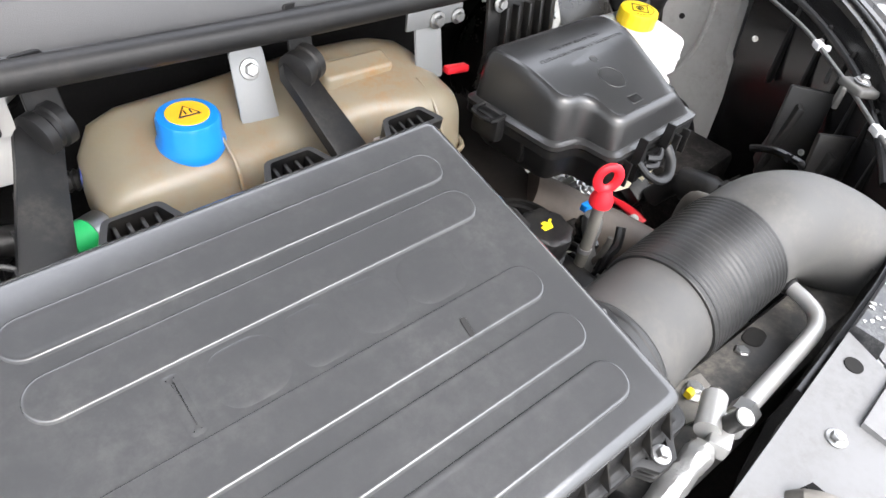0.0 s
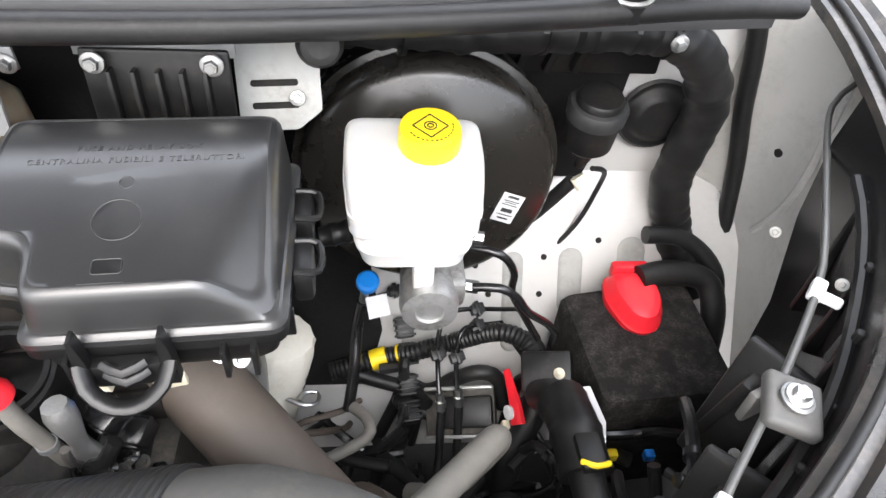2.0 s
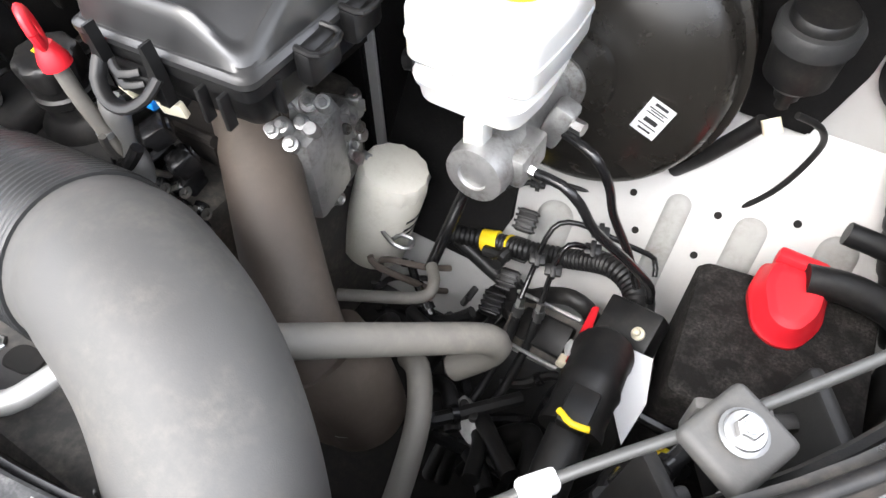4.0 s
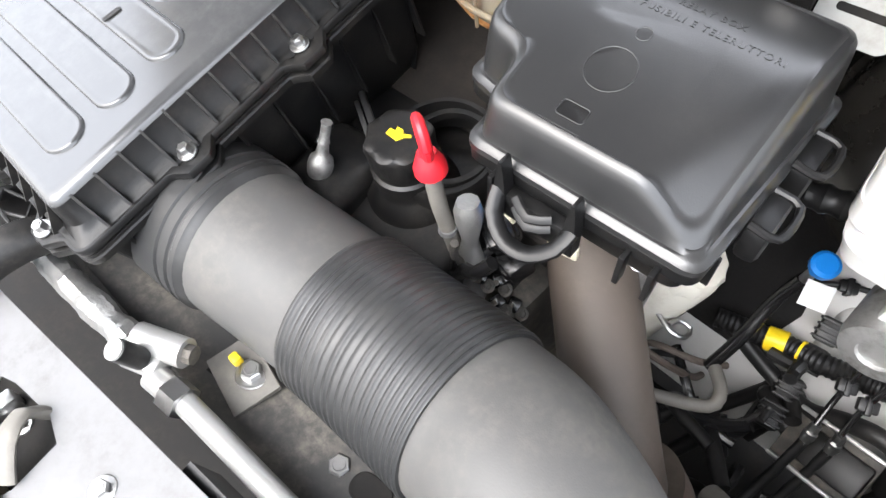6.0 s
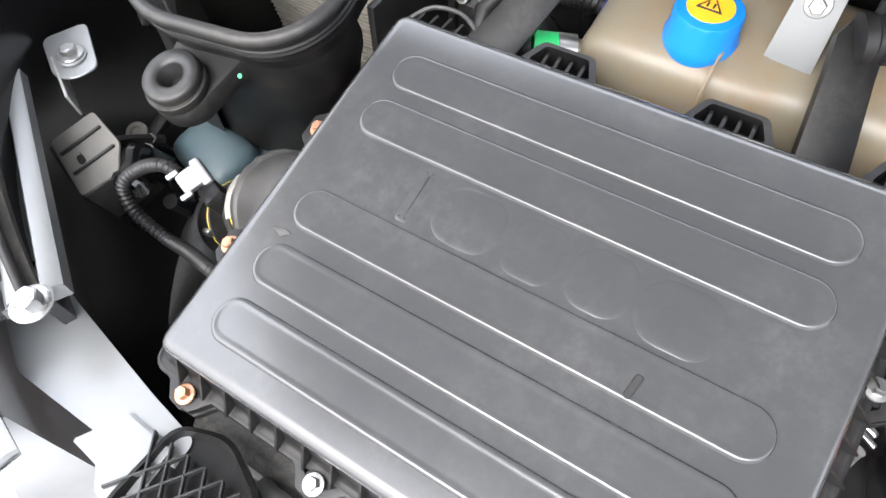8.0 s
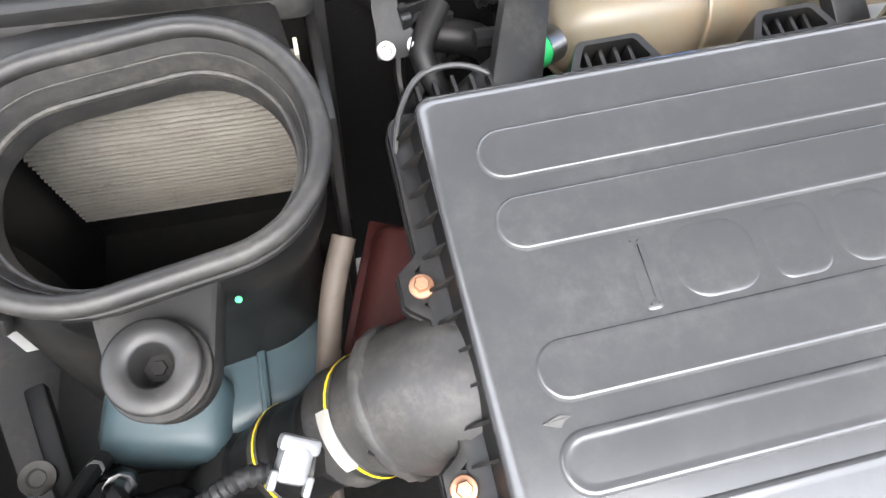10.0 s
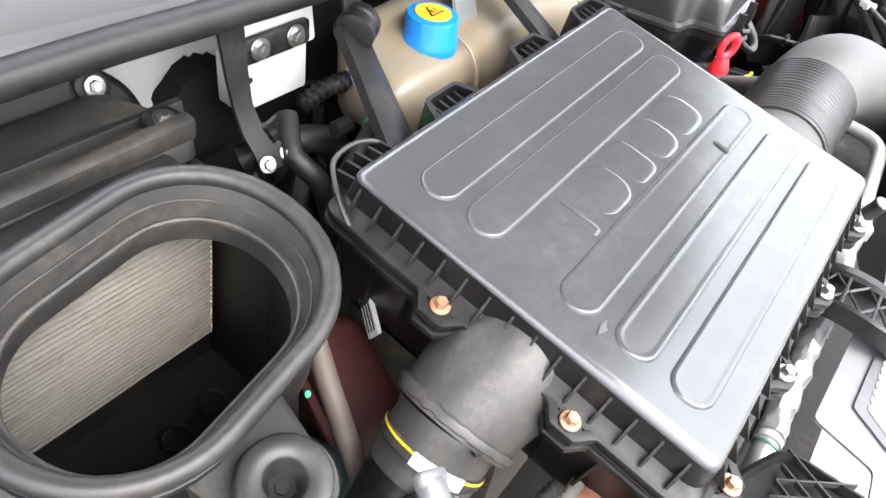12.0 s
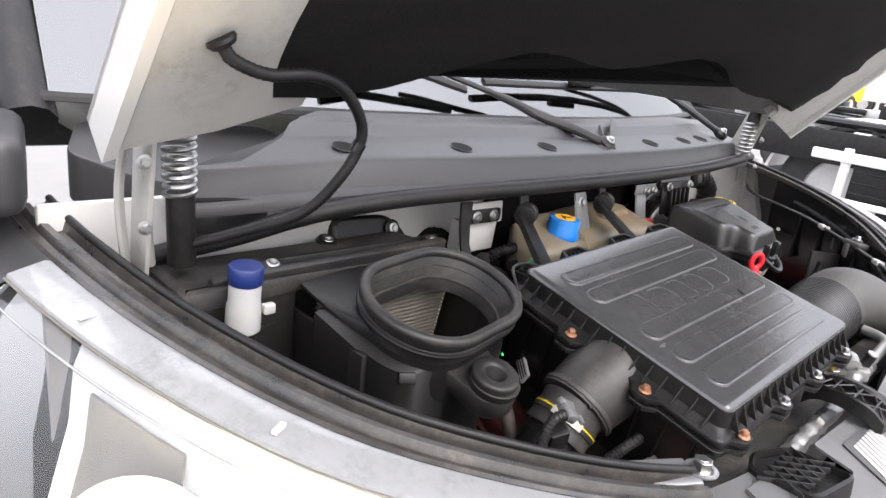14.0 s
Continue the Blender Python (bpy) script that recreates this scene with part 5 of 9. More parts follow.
# black steel arms over the tank
for bx, by, bz, ex, ey, ez in ((-0.100, 0.110, 1.125, -0.130, 0.028, 1.072), (0.116, 0.106, 1.128, 0.131, 0.036, 1.078)):
    arm = thing("support_arm", (ex, ey, ez), "black rubber-bushed support arm over the coolant tank", "support arm", "support arms")
    a, b = Vector((bx, by, bz)), Vector((ex, ey, ez))
    d = (b - a).normalized()
    side = d.cross(Vector((0.25, -0.6, 0.75))).normalized()
    up = side.cross(d)
    bm = bmesh.new()
    loops = []
    for s, w_ in ((-0.12, 0.010), (0, 0.0165), (0.3, 0.0165), (0.8, 0.0185), (1.0, 0.019), (1.35, 0.019)):
        c = a + (b - a) * s
        loops.append([c + side * (w_ * u) + up * v for u, v in ((-1, -0.005), (1, -0.005), (1, 0.004), (0.9, 0.005), (-0.9, 0.005), (-1, 0.004))])
    rings(bm, loops)
    part("arm", bm, M_BLACK, arm)
    bm = bmesh.new()
    lathe(bm, [(0.013, -0.006), (0.018, -0.004), (0.018, 0.004), (0.016, 0.006), (0.016, 0.010), (0.018, 0.012), (0.018, 0.020), (0.012, 0.022)], aim(a + up * 0.004, Vector((0.9, 0.45, 0.1))), 24)
    part("bush", bm, M_RUBBER, arm, "black rubber bush")
    bm = bmesh.new()
    plate(bm, fillet([(-0.014, -0.03), (0.014, -0.03), (0.012, 0.03), (-0.012, 0.03)], 0.004), 0.004, aim(a + Vector((0.012, 0.014, 0.028)), Vector((0.2, -1, 0.2))))
    part("tab", bm, M_BLACK, arm)

# ---- brackets under the cowl ----
def bracket(name, label, outline, at, d, material, t=0.003):
    b = thing(name, at, label, "bracket", "cowl brackets")
    m = bmesh.new()
    plate(m, fillet(outline, 0.003), t, aim(at, d))
    part("plate", m, material, b)
    return b


b2 = bracket("tank_bracket", "pale galvanised steel bracket holding the coolant tank", [(-0.015, 0.018), (0.015, 0.018), (0.018, -0.052), (-0.018, -0.052)], (0.081, 0.127, 1.130), (0, -1, 0.33), M_PLATE)
bolt((0.081, 0.1265, 1.131), (0, -1, 0.33), b2, M_STEEL, 0.0062)
b3 = bracket("tank_bracket", "pale galvanised steel bracket with a folded top flange", [(-0.016, 0.010), (0.016, 0.010), (0.017, -0.055), (-0.017, -0.055)], (0.287, 0.128, 1.130), (0, -1, 0.2), M_PLATE)
bm = bmesh.new()
rbox(bm, (0.075, 0.004, 0.020), pose(0.292, 0.124, 1.143), 0.0015)
part("flange", bm, M_PLATE, b3)
bolt((0.294, 0.1215, 1.140), (0, -1, 0), b3, M_STEEL, 0.0062)
bolt((0.322, 0.1215, 1.140), (0, -1, 0), b3, M_STEEL, 0.0055)
b1 = bracket("hose_bracket", "white plate with a black strap and two bolts under the cowl", [(-0.036, 0.016), (0.040, 0.016), (0.040, -0.016), (-0.036, -0.016)], (-0.149, 0.150, 1.1265), (0, -1, 0.1), M_WHITE)
bm = bmesh.new()
rbox(bm, (0.078, 0.004, 0.022), pose(-0.158, 0.1440, 1.1235), 0.004)
part("strap", bm, M_BLACK, b1)
bm = bmesh.new()
rings(bm, [[Vector((x, y, z)) for x, y in ((c - w_, d_), (c + w_, d_), (c + w_, d_ + 0.004), (c - w_, d_ + 0.004))] for c, d_, z, w_ in ((-0.201, 0.140, 1.150, 0.012), (-0.201, 0.138, 1.11, 0.0105), (-0.203, 0.132, 1.085, 0.009), (-0.203, 0.123, 1.066, 0.010), (-0.198, 0.112, 1.052, 0.014), (-0.194, 0.106, 1.043, 0.019), (-0.194, 0.102, 1.036, 0.019))])
part("leg", bm, M_BLACK, b1)
for x in (-0.1745, -0.136):
    bolt((x, 0.1415, 1.1235), (0, -1, 0), b1, M_STEEL, 0.0062)
for x, y in ((-0.206, 0.104), (-0.182, 0.106)):
    bolt((x, y, 1.043), (-0.2, -0.8, 0.5), b1, M_STEEL, 0.0048)
bm = bmesh.new()
rbox(bm, (0.078, 0.030, 0.052), pose(-0.150, 0.170, 1.086, 4, 0, 0), 0.003)
spl = single("spacer_plate", bm, M_WHITE, "white painted spacer box below the strap", "plate")
bm = bmesh.new()
lathe(bm, [(0.0028, 0), (0.0028, 0.0006)], aim((-0.177, 0.1545, 1.090), (0, -1, 0.07)), 12)
part("hole", bm, M_DARK, spl, "small dark hole")
b4 = thing("relay_bracket", (0.43, 0.13, 1.08), "black ribbed plastic bracket bolted under the cowl", "bracket", "cowl brackets")
bm = bmesh.new()
rbox(bm, (0.115, 0.006, 0.070), pose(0.431, 0.128, 1.115, -6, 0, 0), 0.003)
part("plate", bm, M_BLACK, b4)
for i in range(5):
    bm = bmesh.new()
    rbox(bm, (0.004, 0.012, 0.060), pose(0.396 + 0.0185 * i, 0.120, 1.106, -6, 0, 0), 0.001)
    part("rib", bm, M_BLACK, b4)
for x in (0.386, 0.476):
    bolt((x, 0.122, 1.142), (0, -1, 0.1), b4, M_STEEL, 0.0060)
bm = bmesh.new()
rbox(bm, (0.125, 0.003, 0.020), pose(0.431, 0.134, 1.152), 0.001)
part("backing_strip", bm, M_PLATE, b4, "pale steel strip behind")
b5 = bracket("column_bracket", "grey-white slotted steel bracket beside the brake servo", [(-0.030, 0.040), (0.042, 0.040), (0.042, -0.020), (0.020, -0.036), (-0.030, -0.036)], (0.512, 0.172, 1.09), (0.1, -1, 0.45), M_GREYP, 0.004)
for v in (0.006, -0.014):
    bm = bmesh.new()
    slab(bm, rrect(0.042, 0.006, 0.0028), [(0, 0), (0.0006, 0.0008)], aim((0.512, 0.1715, 1.09), (0.1, -1, 0.45)) @ pose(0.002, v, 0.002))
    part("slot", bm, M_DARK, b5, "dark slot")
bolt((0.534, 0.166, 1.085), (0.1, -1, 0.45), b5, M_STEEL, 0.0045)
bm = bmesh.new()
lathe(bm, [(0.018, 0), (0.02, 0.006), (0.016, 0.014), (0.010, 0.016)], aim((0.558, 0.155, 1.146), (0.1, -1, 0.3)), 20)
part("rubber_mount", bm, M_RUBBER, b5)


# ---- brake servo, reservoir and cylinder ----
servo = thing("brake_servo", (0.66, 0.30, 0.80), "large gloss-black brake servo drum with a white label", "brake servo")
SV = aim((0.664, 0.232, 0.932), (0, -1, 0.10))
bm = bmesh.new()
lathe(bm, [(0.130, -0.12), (0.150, -0.09), (0.152, -0.040), (0.1572, -0.038), (0.1580, -0.034), (0.1570, -0.030), (0.1500, -0.028), (0.1480, -0.010), (0.1462, -0.002), (0.1415, 0.004), (0.134, 0.008), (0.122, 0.0125), (0.112, 0.017), (0.085, 0.024), (0.05, 0.026), (0.048, 0.034), (0.030, 0.036)], SV, 64)
part("drum", bm, M_SERVO, servo)
SL = SV @ pose(0.0915, -0.017, 0.0262, 0, 3, -12)
bm = bmesh.new()
rbox(bm, (0.027, 0.040, 0.0008), SL @ pose(0, 0, 0, 0, 0, -8), 0)
sv_l = part("label", bm, M_LABEL, servo, "white printed label")
for i, (dy, h_) in enumerate(((0.0160, 0.0030), (0.0105, 0.0009), (0.0080, 0.0009), (0.0050, 0.0009), (-0.003, 0.0050), (-0.0095, 0.0010), (-0.0145, 0.0020))):
    bm = bmesh.new()
    rbox(bm, (0.020 if i % 2 else 0.014, h_, 0.0005), SL @ pose(0, 0, 0, 0, 0, -8) @ pose(0, dy, 0.0008), 0)
    part("print_bar", bm, M_INK, sv_l, "small black print")

res = thing("brake_reservoir", (0.648, 0.10, 0.96), "white translucent brake fluid reservoir", "brake reservoir")
bm = bmesh.new()
RM = pose(0.638, 0.106, 0.016, 0, 0, 0)
up_o = [(-0.056, -0.058), (0.056, -0.058), (0.062, -0.004), (0.061, 0.046), (-0.061, 0.046), (-0.062, -0.004)]
lo_o = [(-0.052, -0.064), (0.052, -0.064), (0.061, -0.01), (0.054, 0.048), (-0.054, 0.048), (-0.061, -0.01)]
rings(bm, [[RM @ Vector((x, y, z + 0.10 * y)) for x, y in rounded(p, d, 0.015 - 0.4 * d)] for p, d, z in ((up_o, 0.010, 1.008), (up_o, 0.002, 1.009), (up_o, 0.000, 1.012), (up_o, 0.000, 1.051), (up_o, 0.0012, 1.0545), (up_o, 0.004, 1.0570), (up_o, 0.010, 1.0580), (up_o, 0.016, 1.0582))])
part("upper_tank", bm, M_RES, res, "", 35)
bm = bmesh.new()
rings(bm, [[RM @ Vector((x, y, z + 0.10 * y)) for x, y in rounded(p, d, 0.020 - 0.4 * d)] for p, d, z in ((lo_o, 0.026, 0.966), (lo_o, 0.014, 0.968), (lo_o, 0.008, 0.974), (lo_o, 0.006, 0.990), (lo_o, 0.003, 0.9915), (lo_o, 0.002, 0.996), (lo_o, 0.004, 0.999), (lo_o, 0.006, 1.000), (lo_o, 0.010, 1.012))])
part("lower_tank", bm, M_RES, res, "", 35)
bm = bmesh.new()
rings(bm, [[RM @ Vector((x, y, z + 0.10 * y)) for x, y in rounded(up_o, d, 0.015)] for d, z in ((0.001, 1.0285), (-0.0012, 1.0295), (-0.0012, 1.0325), (0.001, 1.0335))], cap=False)
part("weld_rim", bm, M_RES, res)
bm = bmesh.new()
lathe(bm, [(0.024, 0), (0.024, 0.018), (0.022, 0.02)], pose(0.651, 0.113, 1.066), 28)
part("neck", bm, M_RES, res)
bm = bmesh.new()
rbox(bm, (0.020, 0.020, 0.032), pose(0.648, 0.058, 0.967), 0.004)
part("foot", bm, M_RES, res)
bm = bmesh.new()
sweep(bm, [(0.59, 0.10, 0.985), (0.573, 0.098, 0.982), (0.552, 0.095, 0.978)], lambda s: 0.010 + 0.002 * (int(s * 10) % 3 == 0), 14, 0.004)
part("level_plug", bm, M_BLACK, res, "black level switch plug")
bcap = thing("brake_fluid_cap", (0.651, 0.113, 1.075), "yellow grooved brake fluid cap with black printing", "cap")
CM = pose(0.651, 0.113, 1.073, 4, 0, 0)
bm = bmesh.new()
loops = []
for r, z in ((0.0265, 0.0), (0.0275, 0.003), (0.0275, 0.018), (0.0262, 0.0215), (0.022, 0.0225)):
    loops.append([CM @ Vector(((r - (0.0008 if k % 3 == 0 and 0.001 < z < 0.02 else 0)) * math.cos(2 * math.pi * k / 60), (r - (0.0008 if k % 3 == 0 and 0.001 < z < 0.02 else 0)) * math.sin(2 * math.pi * k / 60), z)) for k in range(60)])
rings(bm, loops)
grip = part("grip", bm, M_YELLOW, bcap)
for a, w_, h_, x, y in ((45, 0.022, 0.0012, 0.0, 0.0108), (45, 0.022, 0.0012, 0.0, -0.0108), (45, 0.0012, 0.022, 0.0108, 0), (45, 0.0012, 0.022, -0.0108, 0)):
    bm = bmesh.new()
    rbox(bm, (w_, h_, 0.0006), CM @ pose(0, 0, 0.0229, 0, 0, a) @ pose(x, y, 0), 0)
    part("printed_line", bm, M_INK, grip)
for r in (0.0058, 0.0030):
    bm = bmesh.new()
    rings(bm, [[CM @ Vector((q * math.cos(2 * math.pi * k / 20), q * math.sin(2 * math.pi * k / 20), 0.0226 + dz)) for k in range(20)] for q, dz in ((r, 0), (r, 0.0007), (r - 0.001, 0.0007), (r - 0.001, 0))], cap=False)
    part("printed_ring", bm, M_INK, grip)
for k in range(14):
    bm = bmesh.new()
    a = -2.6 + 0.21 * k
    rbox(bm, (0.0024, 0.0012, 0.0005), CM @ pose(0.0195 * math.cos(a), 0.0195 * math.sin(a), 0.0228, 0, 0, math.degrees(a) + 90), 0)
    part("print_bar", bm, M_INK, grip)

mc = thing("master_cylinder", (0.655, 0.10, 0.92), "cast aluminium brake master cylinder with pipe unions", "master cylinder")
MCA = aim((0.655, 0.205, 0.926), (0, -1, 0.04))
bm = bmesh.new()
lathe(bm, [(0.034, 0.0), (0.034, 0.012), (0.022, 0.016), (0.022, 0.10), (0.027, 0.112), (0.029, 0.155), (0.027, 0.166), (0.014, 0.168), (0.013, 0.165)], MCA, 28)
rbox(bm, (0.040, 0.050, 0.034), pose(0.672, 0.085, 0.930, 0, 0, 0), 0.006)
rbox(bm, (0.022, 0.022, 0.05), pose(0.69, 0.13, 0.94, 0, 20, 0), 0.005)
part("body", bm, M_ALU, mc)
for p, d in (((0.692, 0.075, 0.930), (1, -0.1, -0.1)), ((0.702, 0.13, 0.945), (1, -0.2, 0))):
    bm = bmesh.new()
    sweep(bm, [Vector(p), Vector(p) + Vector(d).normalized() * 0.014], 0.0068, 6, curved=False)
    part("union_nut", bm, M_STEEL, mc)
bluec = thing("clutch_bleed_cap", (0.593, 0.145, 0.85), "blue plastic cap on a clear bleed pipe", "cap")
bm = bmesh.new()
lathe(bm, [(0.006, 0), (0.008, 0.006), (0.008, 0.016), (0.0135, 0.020), (0.0135, 0.028), (0.010, 0.031)], aim((0.592, 0.160, 0.826), (0.1, -0.3, 0.95)), 18)
part("cap", bm, M_BLUE, bluec)
bm = bmesh.new()
sweep(bm, [(0.591, 0.161, 0.828), (0.588, 0.164, 0.800)], 0.0055, 10, curved=False)
part("nipple", bm, M_STEEL, bluec)
bm = bmesh.new()
rbox(bm, (0.026, 0.0012, 0.026), pose(0.606, 0.150, 0.808, -48, 0, 15), 0)
part("paper_tag", bm, M_LABEL, bluec, "white paper tag")

# brake and clutch pipes
def pipe(name, label, pts, r, material, category="pipe", group="", seg=10, step=0.01):
    bm = bmesh.new()
    sweep(bm, pts, r, seg, step)
    return single(name, bm, material, label, category, group)


pipe("brake_pipe", "thin black brake pipe from the master cylinder", [(0.700, 0.0704, 0.9325), (0.726, 0.065, 0.937), (0.745, 0.066, 0.922), (0.7616, 0.0705, 0.893), (0.795, 0.092, 0.845), (0.8176, 0.114, 0.797), (0.822, 0.125, 0.76)], 0.0046, M_GLOSS, group="brake pipes")
pipe("brake_pipe", "thin black brake pipe curving down from the servo", [(0.700, 0.124, 0.936), (0.733, 0.112, 0.936), (0.752, 0.116, 0.905), (0.760, 0.1326, 0.852), (0.783, 0.140, 0.80), (0.805, 0.130, 0.765)], 0.0046, M_GLOSS, group="brake pipes")
pipe("brake_pipe", "thin black brake pipe bent over the loom", [(0.6858, 0.109, 0.6745), (0.6842, 0.138, 0.695), (0.685, 0.165, 0.732), (0.693, 0.181, 0.748), (0.712, 0.191, 0.749), (0.738, 0.198, 0.742), (0.775, 0.207, 0.730), (0.803, 0.2135, 0.719), (0.812, 0.20, 0.705)], 0.0034, M_GLOSS, group="brake pipes")
pipe("brake_pipe", "thin black brake pipe bent over the loom", [(0.7107, 0.114, 0.671), (0.708, 0.132, 0.694), (0.709, 0.150, 0.728), (0.7148, 0.162, 0.742), (0.726, 0.172, 0.738), (0.738, 0.181, 0.728), (0.775, 0.195, 0.716)], 0.0034, M_GLOSS, group="brake pipes")
for x, y in ((0.6865, 0.106), (0.7107, 0.112)):
    un = thing("pipe_union", (x, y, 0.66), "steel union on a brake pipe", "union", "pipe unions")
    bm = bmesh.new()
    sweep(bm, [(x, y + 0.004, 0.677), (x + 0.002, y - 0.009, 0.652)], 0.0058, 6, curved=False)
    part("nut", bm, M_STEEL, un)
    bm = bmesh.new()
    sweep(bm, [(x + 0.001, y - 0.002, 0.668), (x + 0.0015, y - 0.006, 0.660)], 0.0072, 12, curved=False)
    part("collar", bm, M_STEEL, un)
    bm = bmesh.new()
    sweep(bm, [(x + 0.002, y - 0.008, 0.654), (x + 0.001, y - 0.035, 0.615), (x - 0.004, y - 0.075, 0.575), (x - 0.012, y - 0.13, 0.55)], 0.0058, 10)
    part("rubber_hose", bm, M_RUBBER, un)
pipe("cable", "thin black cable over the white firewall", [(0.58, 0.23, 0.70), (0.64, 0.262, 0.715), (0.72, 0.280, 0.715), (0.7757, 0.291, 0.712), (0.84, 0.300, 0.735), (0.885, 0.310, 0.79), (0.905, 0.315, 0.86), (0.895, 0.29, 0.905), (0.87, 0.27, 0.925)], 0.0035, M_RUBBER, "cable")
pipe("clutch_pipe", "glossy black clutch pipe beside the blue cap", [(0.588, 0.163, 0.802), (0.5798, 0.152, 0.7612), (0.576, 0.115, 0.72), (0.5684, 0.0907, 0.676)], 0.0075, M_GLOSS)
pipe("steel_pipe", "bent bare steel pipe low beside the oil filter", [(0.50, -0.005, 0.685), (0.557, 0.022, 0.689), (0.585, 0.036, 0.692), (0.597, 0.047, 0.697), (0.592, 0.065, 0.698), (0.575, 0.085, 0.690)], 0.0075, M_HOSE)

# ---- the loom with the yellow tape and its black clips ----
loom = thing("wiring_loom", (0.68, 0.16, 0.66), "black taped wiring loom with a band of yellow tape", "wiring loom")
bm = bmesh.new()
corrugated(bm, [(0.54, 0.165, 0.650), (0.6078, 0.178, 0.6614), (0.6565, 0.176, 0.678), (0.7085, 0.184, 0.688), (0.765, 0.172, 0.725), (0.802, 0.150, 0.728), (0.815, 0.12, 0.712)], 0.0125, 0.006, 0.0008, 14)
part("sheath", bm, M_RUBBER, loom)
bm = bmesh.new()
sweep(bm, [(0.597, 0.1755, 0.6595), (0.618, 0.179, 0.6650)], 0.0150, 18, curved=False)
part("tape", bm, M_YELLOW, loom, "yellow tape")
bm = bmesh.new()
sweep(bm, [(0.633, 0.1775, 0.6695), (0.636, 0.1775, 0.6705)], 0.0146, 18, curved=False)
part("tape", bm, M_YELLOW, loom, "thin yellow tape")
for p, tl in (((0.642, 0.2035, 0.6975), 35), ((0.6467, 0.181, 0.667), 55), ((0.648, 0.152, 0.634), 40), ((0.649, 0.110, 0.632), 12)):
    cl = thing("pipe_clip", p, "black ribbed plastic pipe clip", "clip", "pipe clips")
    bm = bmesh.new()
    rbox(bm, (0.024, 0.030, 0.016), pose(*p, tl, 0, 8), 0.003)
    part("block", bm, M_BLACK, cl)
    for i in range(4):
        bm = bmesh.new()
        rbox(bm, (0.028, 0.0030, 0.020), pose(*p, tl, 0, 8) @ pose(0, -0.011 + 0.0075 * i, 0.002), 0.0005)
        part("rib", bm, M_BLACK, cl)
for p in ((0.738, 0.198, 0.742), (0.738, 0.181, 0.728), (0.6845, 0.150, 0.708), (0.7085, 0.142, 0.712), (0.7757, 0.291, 0.712), (0.63, 0.256, 0.714)):
    bm = bmesh.new()
    rbox(bm, (0.020, 0.014, 0.011), pose(*p, 25, 0, 20), 0.002)
    rbox(bm, (0.006, 0.020, 0.015), pose(*p, 25, 0, 20), 0.001)
    single("pipe_clip", bm, M_BLACK, "small black clip on the thin pipes", "clip", "pipe clips")
pipe("wiring_loom", "black corrugated loom behind the connector", [(0.56, 0.17, 0.645), (0.63, 0.160, 0.622), (0.677, 0.146, 0.628), (0.707, 0.145, 0.655), (0.740, 0.138, 0.682), (0.768, 0.138, 0.665), (0.778, 0.115, 0.63)], 0.0105, M_RUBBER, "wiring loom", seg=14)
pipe("wiring_loom", "black taped loom dropping by the connector", [(0.80, 0.17, 0.715), (0.815, 0.14, 0.705), (0.81, 0.09, 0.675), (0.78, 0.05, 0.62), (0.77, 0.02, 0.56)], 0.018, M_RUBBER, "wiring loom", seg=14)

# the connector block with its red lever
con = thing("ecu_connector", (0.80, 0.085, 0.73), "black multi-pin connector with a red locking lever", "connector")
KM = pose(0.817, 0.101, 0.733, 26, -14, -10)
bm = bmesh.new()
rbox(bm, (0.062, 0.050, 0.034), KM, 0.004)
part("block", bm, M_BLACK, con)
for i in range(7):
    bm = bmesh.new()
    rbox(bm, (0.0035, 0.004, 0.024), KM @ pose(-0.026 + 0.0072 * i, -0.027, 0), 0)
    part("rib", bm, M_BLACK, con)
bm = bmesh.new()
sweep(bm, [Vector(p) for p in ((0.772, 0.1226, 0.708), (0.774, 0.100, 0.708), (0.777, 0.075, 0.704), (0.779, 0.052, 0.694))], lambda s: 0.005 + 0.006 * s, 8, 0.008, flat=0.6)
part("lever", bm, M_RED, con, "red locking lever")
bm = bmesh.new()
lathe(bm, [(0.007, 0), (0.007, 0.004), (0.004, 0.006), (0.004, 0.012), (0.002, 0.014)], KM @ pose(0.016, -0.004, 0.017), 12)
part("stud", bm, M_CREAM, con, "cream-coloured terminal stud")
bm = bmesh.new()
lathe(bm, [(0.009, 0), (0.0095, 0.004), (0.006, 0.006)], aim((0.770, 0.066, 0.700), (-1, -0.3, 0.3)), 16)
part("washer", bm, M_LABEL, con, "white pivot washer")
bm = bmesh.new()
rbox(bm, (0.010, 0.012, 0.014), pose(0.765, 0.058, 0.680, 0, 10, 0), 0.002)
part("tag", bm, M_CREAM, con, "cream plug")

# the fat conduit with a big connector and yellow tab
fat = thing("main_conduit", (0.81, -0.06, 0.80), "fat black conduit with a sleeved connector and yellow tabs", "conduit")
FA = [(0.800, 0.065, 0.740), (0.807, 0.034, 0.785), (0.812, -0.01, 0.803), (0.815, -0.06, 0.799), (0.820, -0.12, 0.790), (0.830, -0.19, 0.776), (0.842, -0.27, 0.75)]
bm = bmesh.new()
sweep(bm, FA, 0.0185, 18, 0.01)
part("conduit", bm, M_RUBBER, fat)
bm = bmesh.new()
sweep(bm, smooth_path(FA, 0.006)[11:26], lambda s: 0.027 + (0.002 if s < 0.08 or s > 0.92 or 0.45 < s < 0.55 else 0), 20, curved=False)
part("connector_shell", bm, M_BLACK, fat)
bm = bmesh.new()
rbox(bm, (0.026, 0.040, 0.012), pose(0.815, -0.056, 0.828, -3, 0, 3), 0.003)
part("latch", bm, M_BLACK, fat)
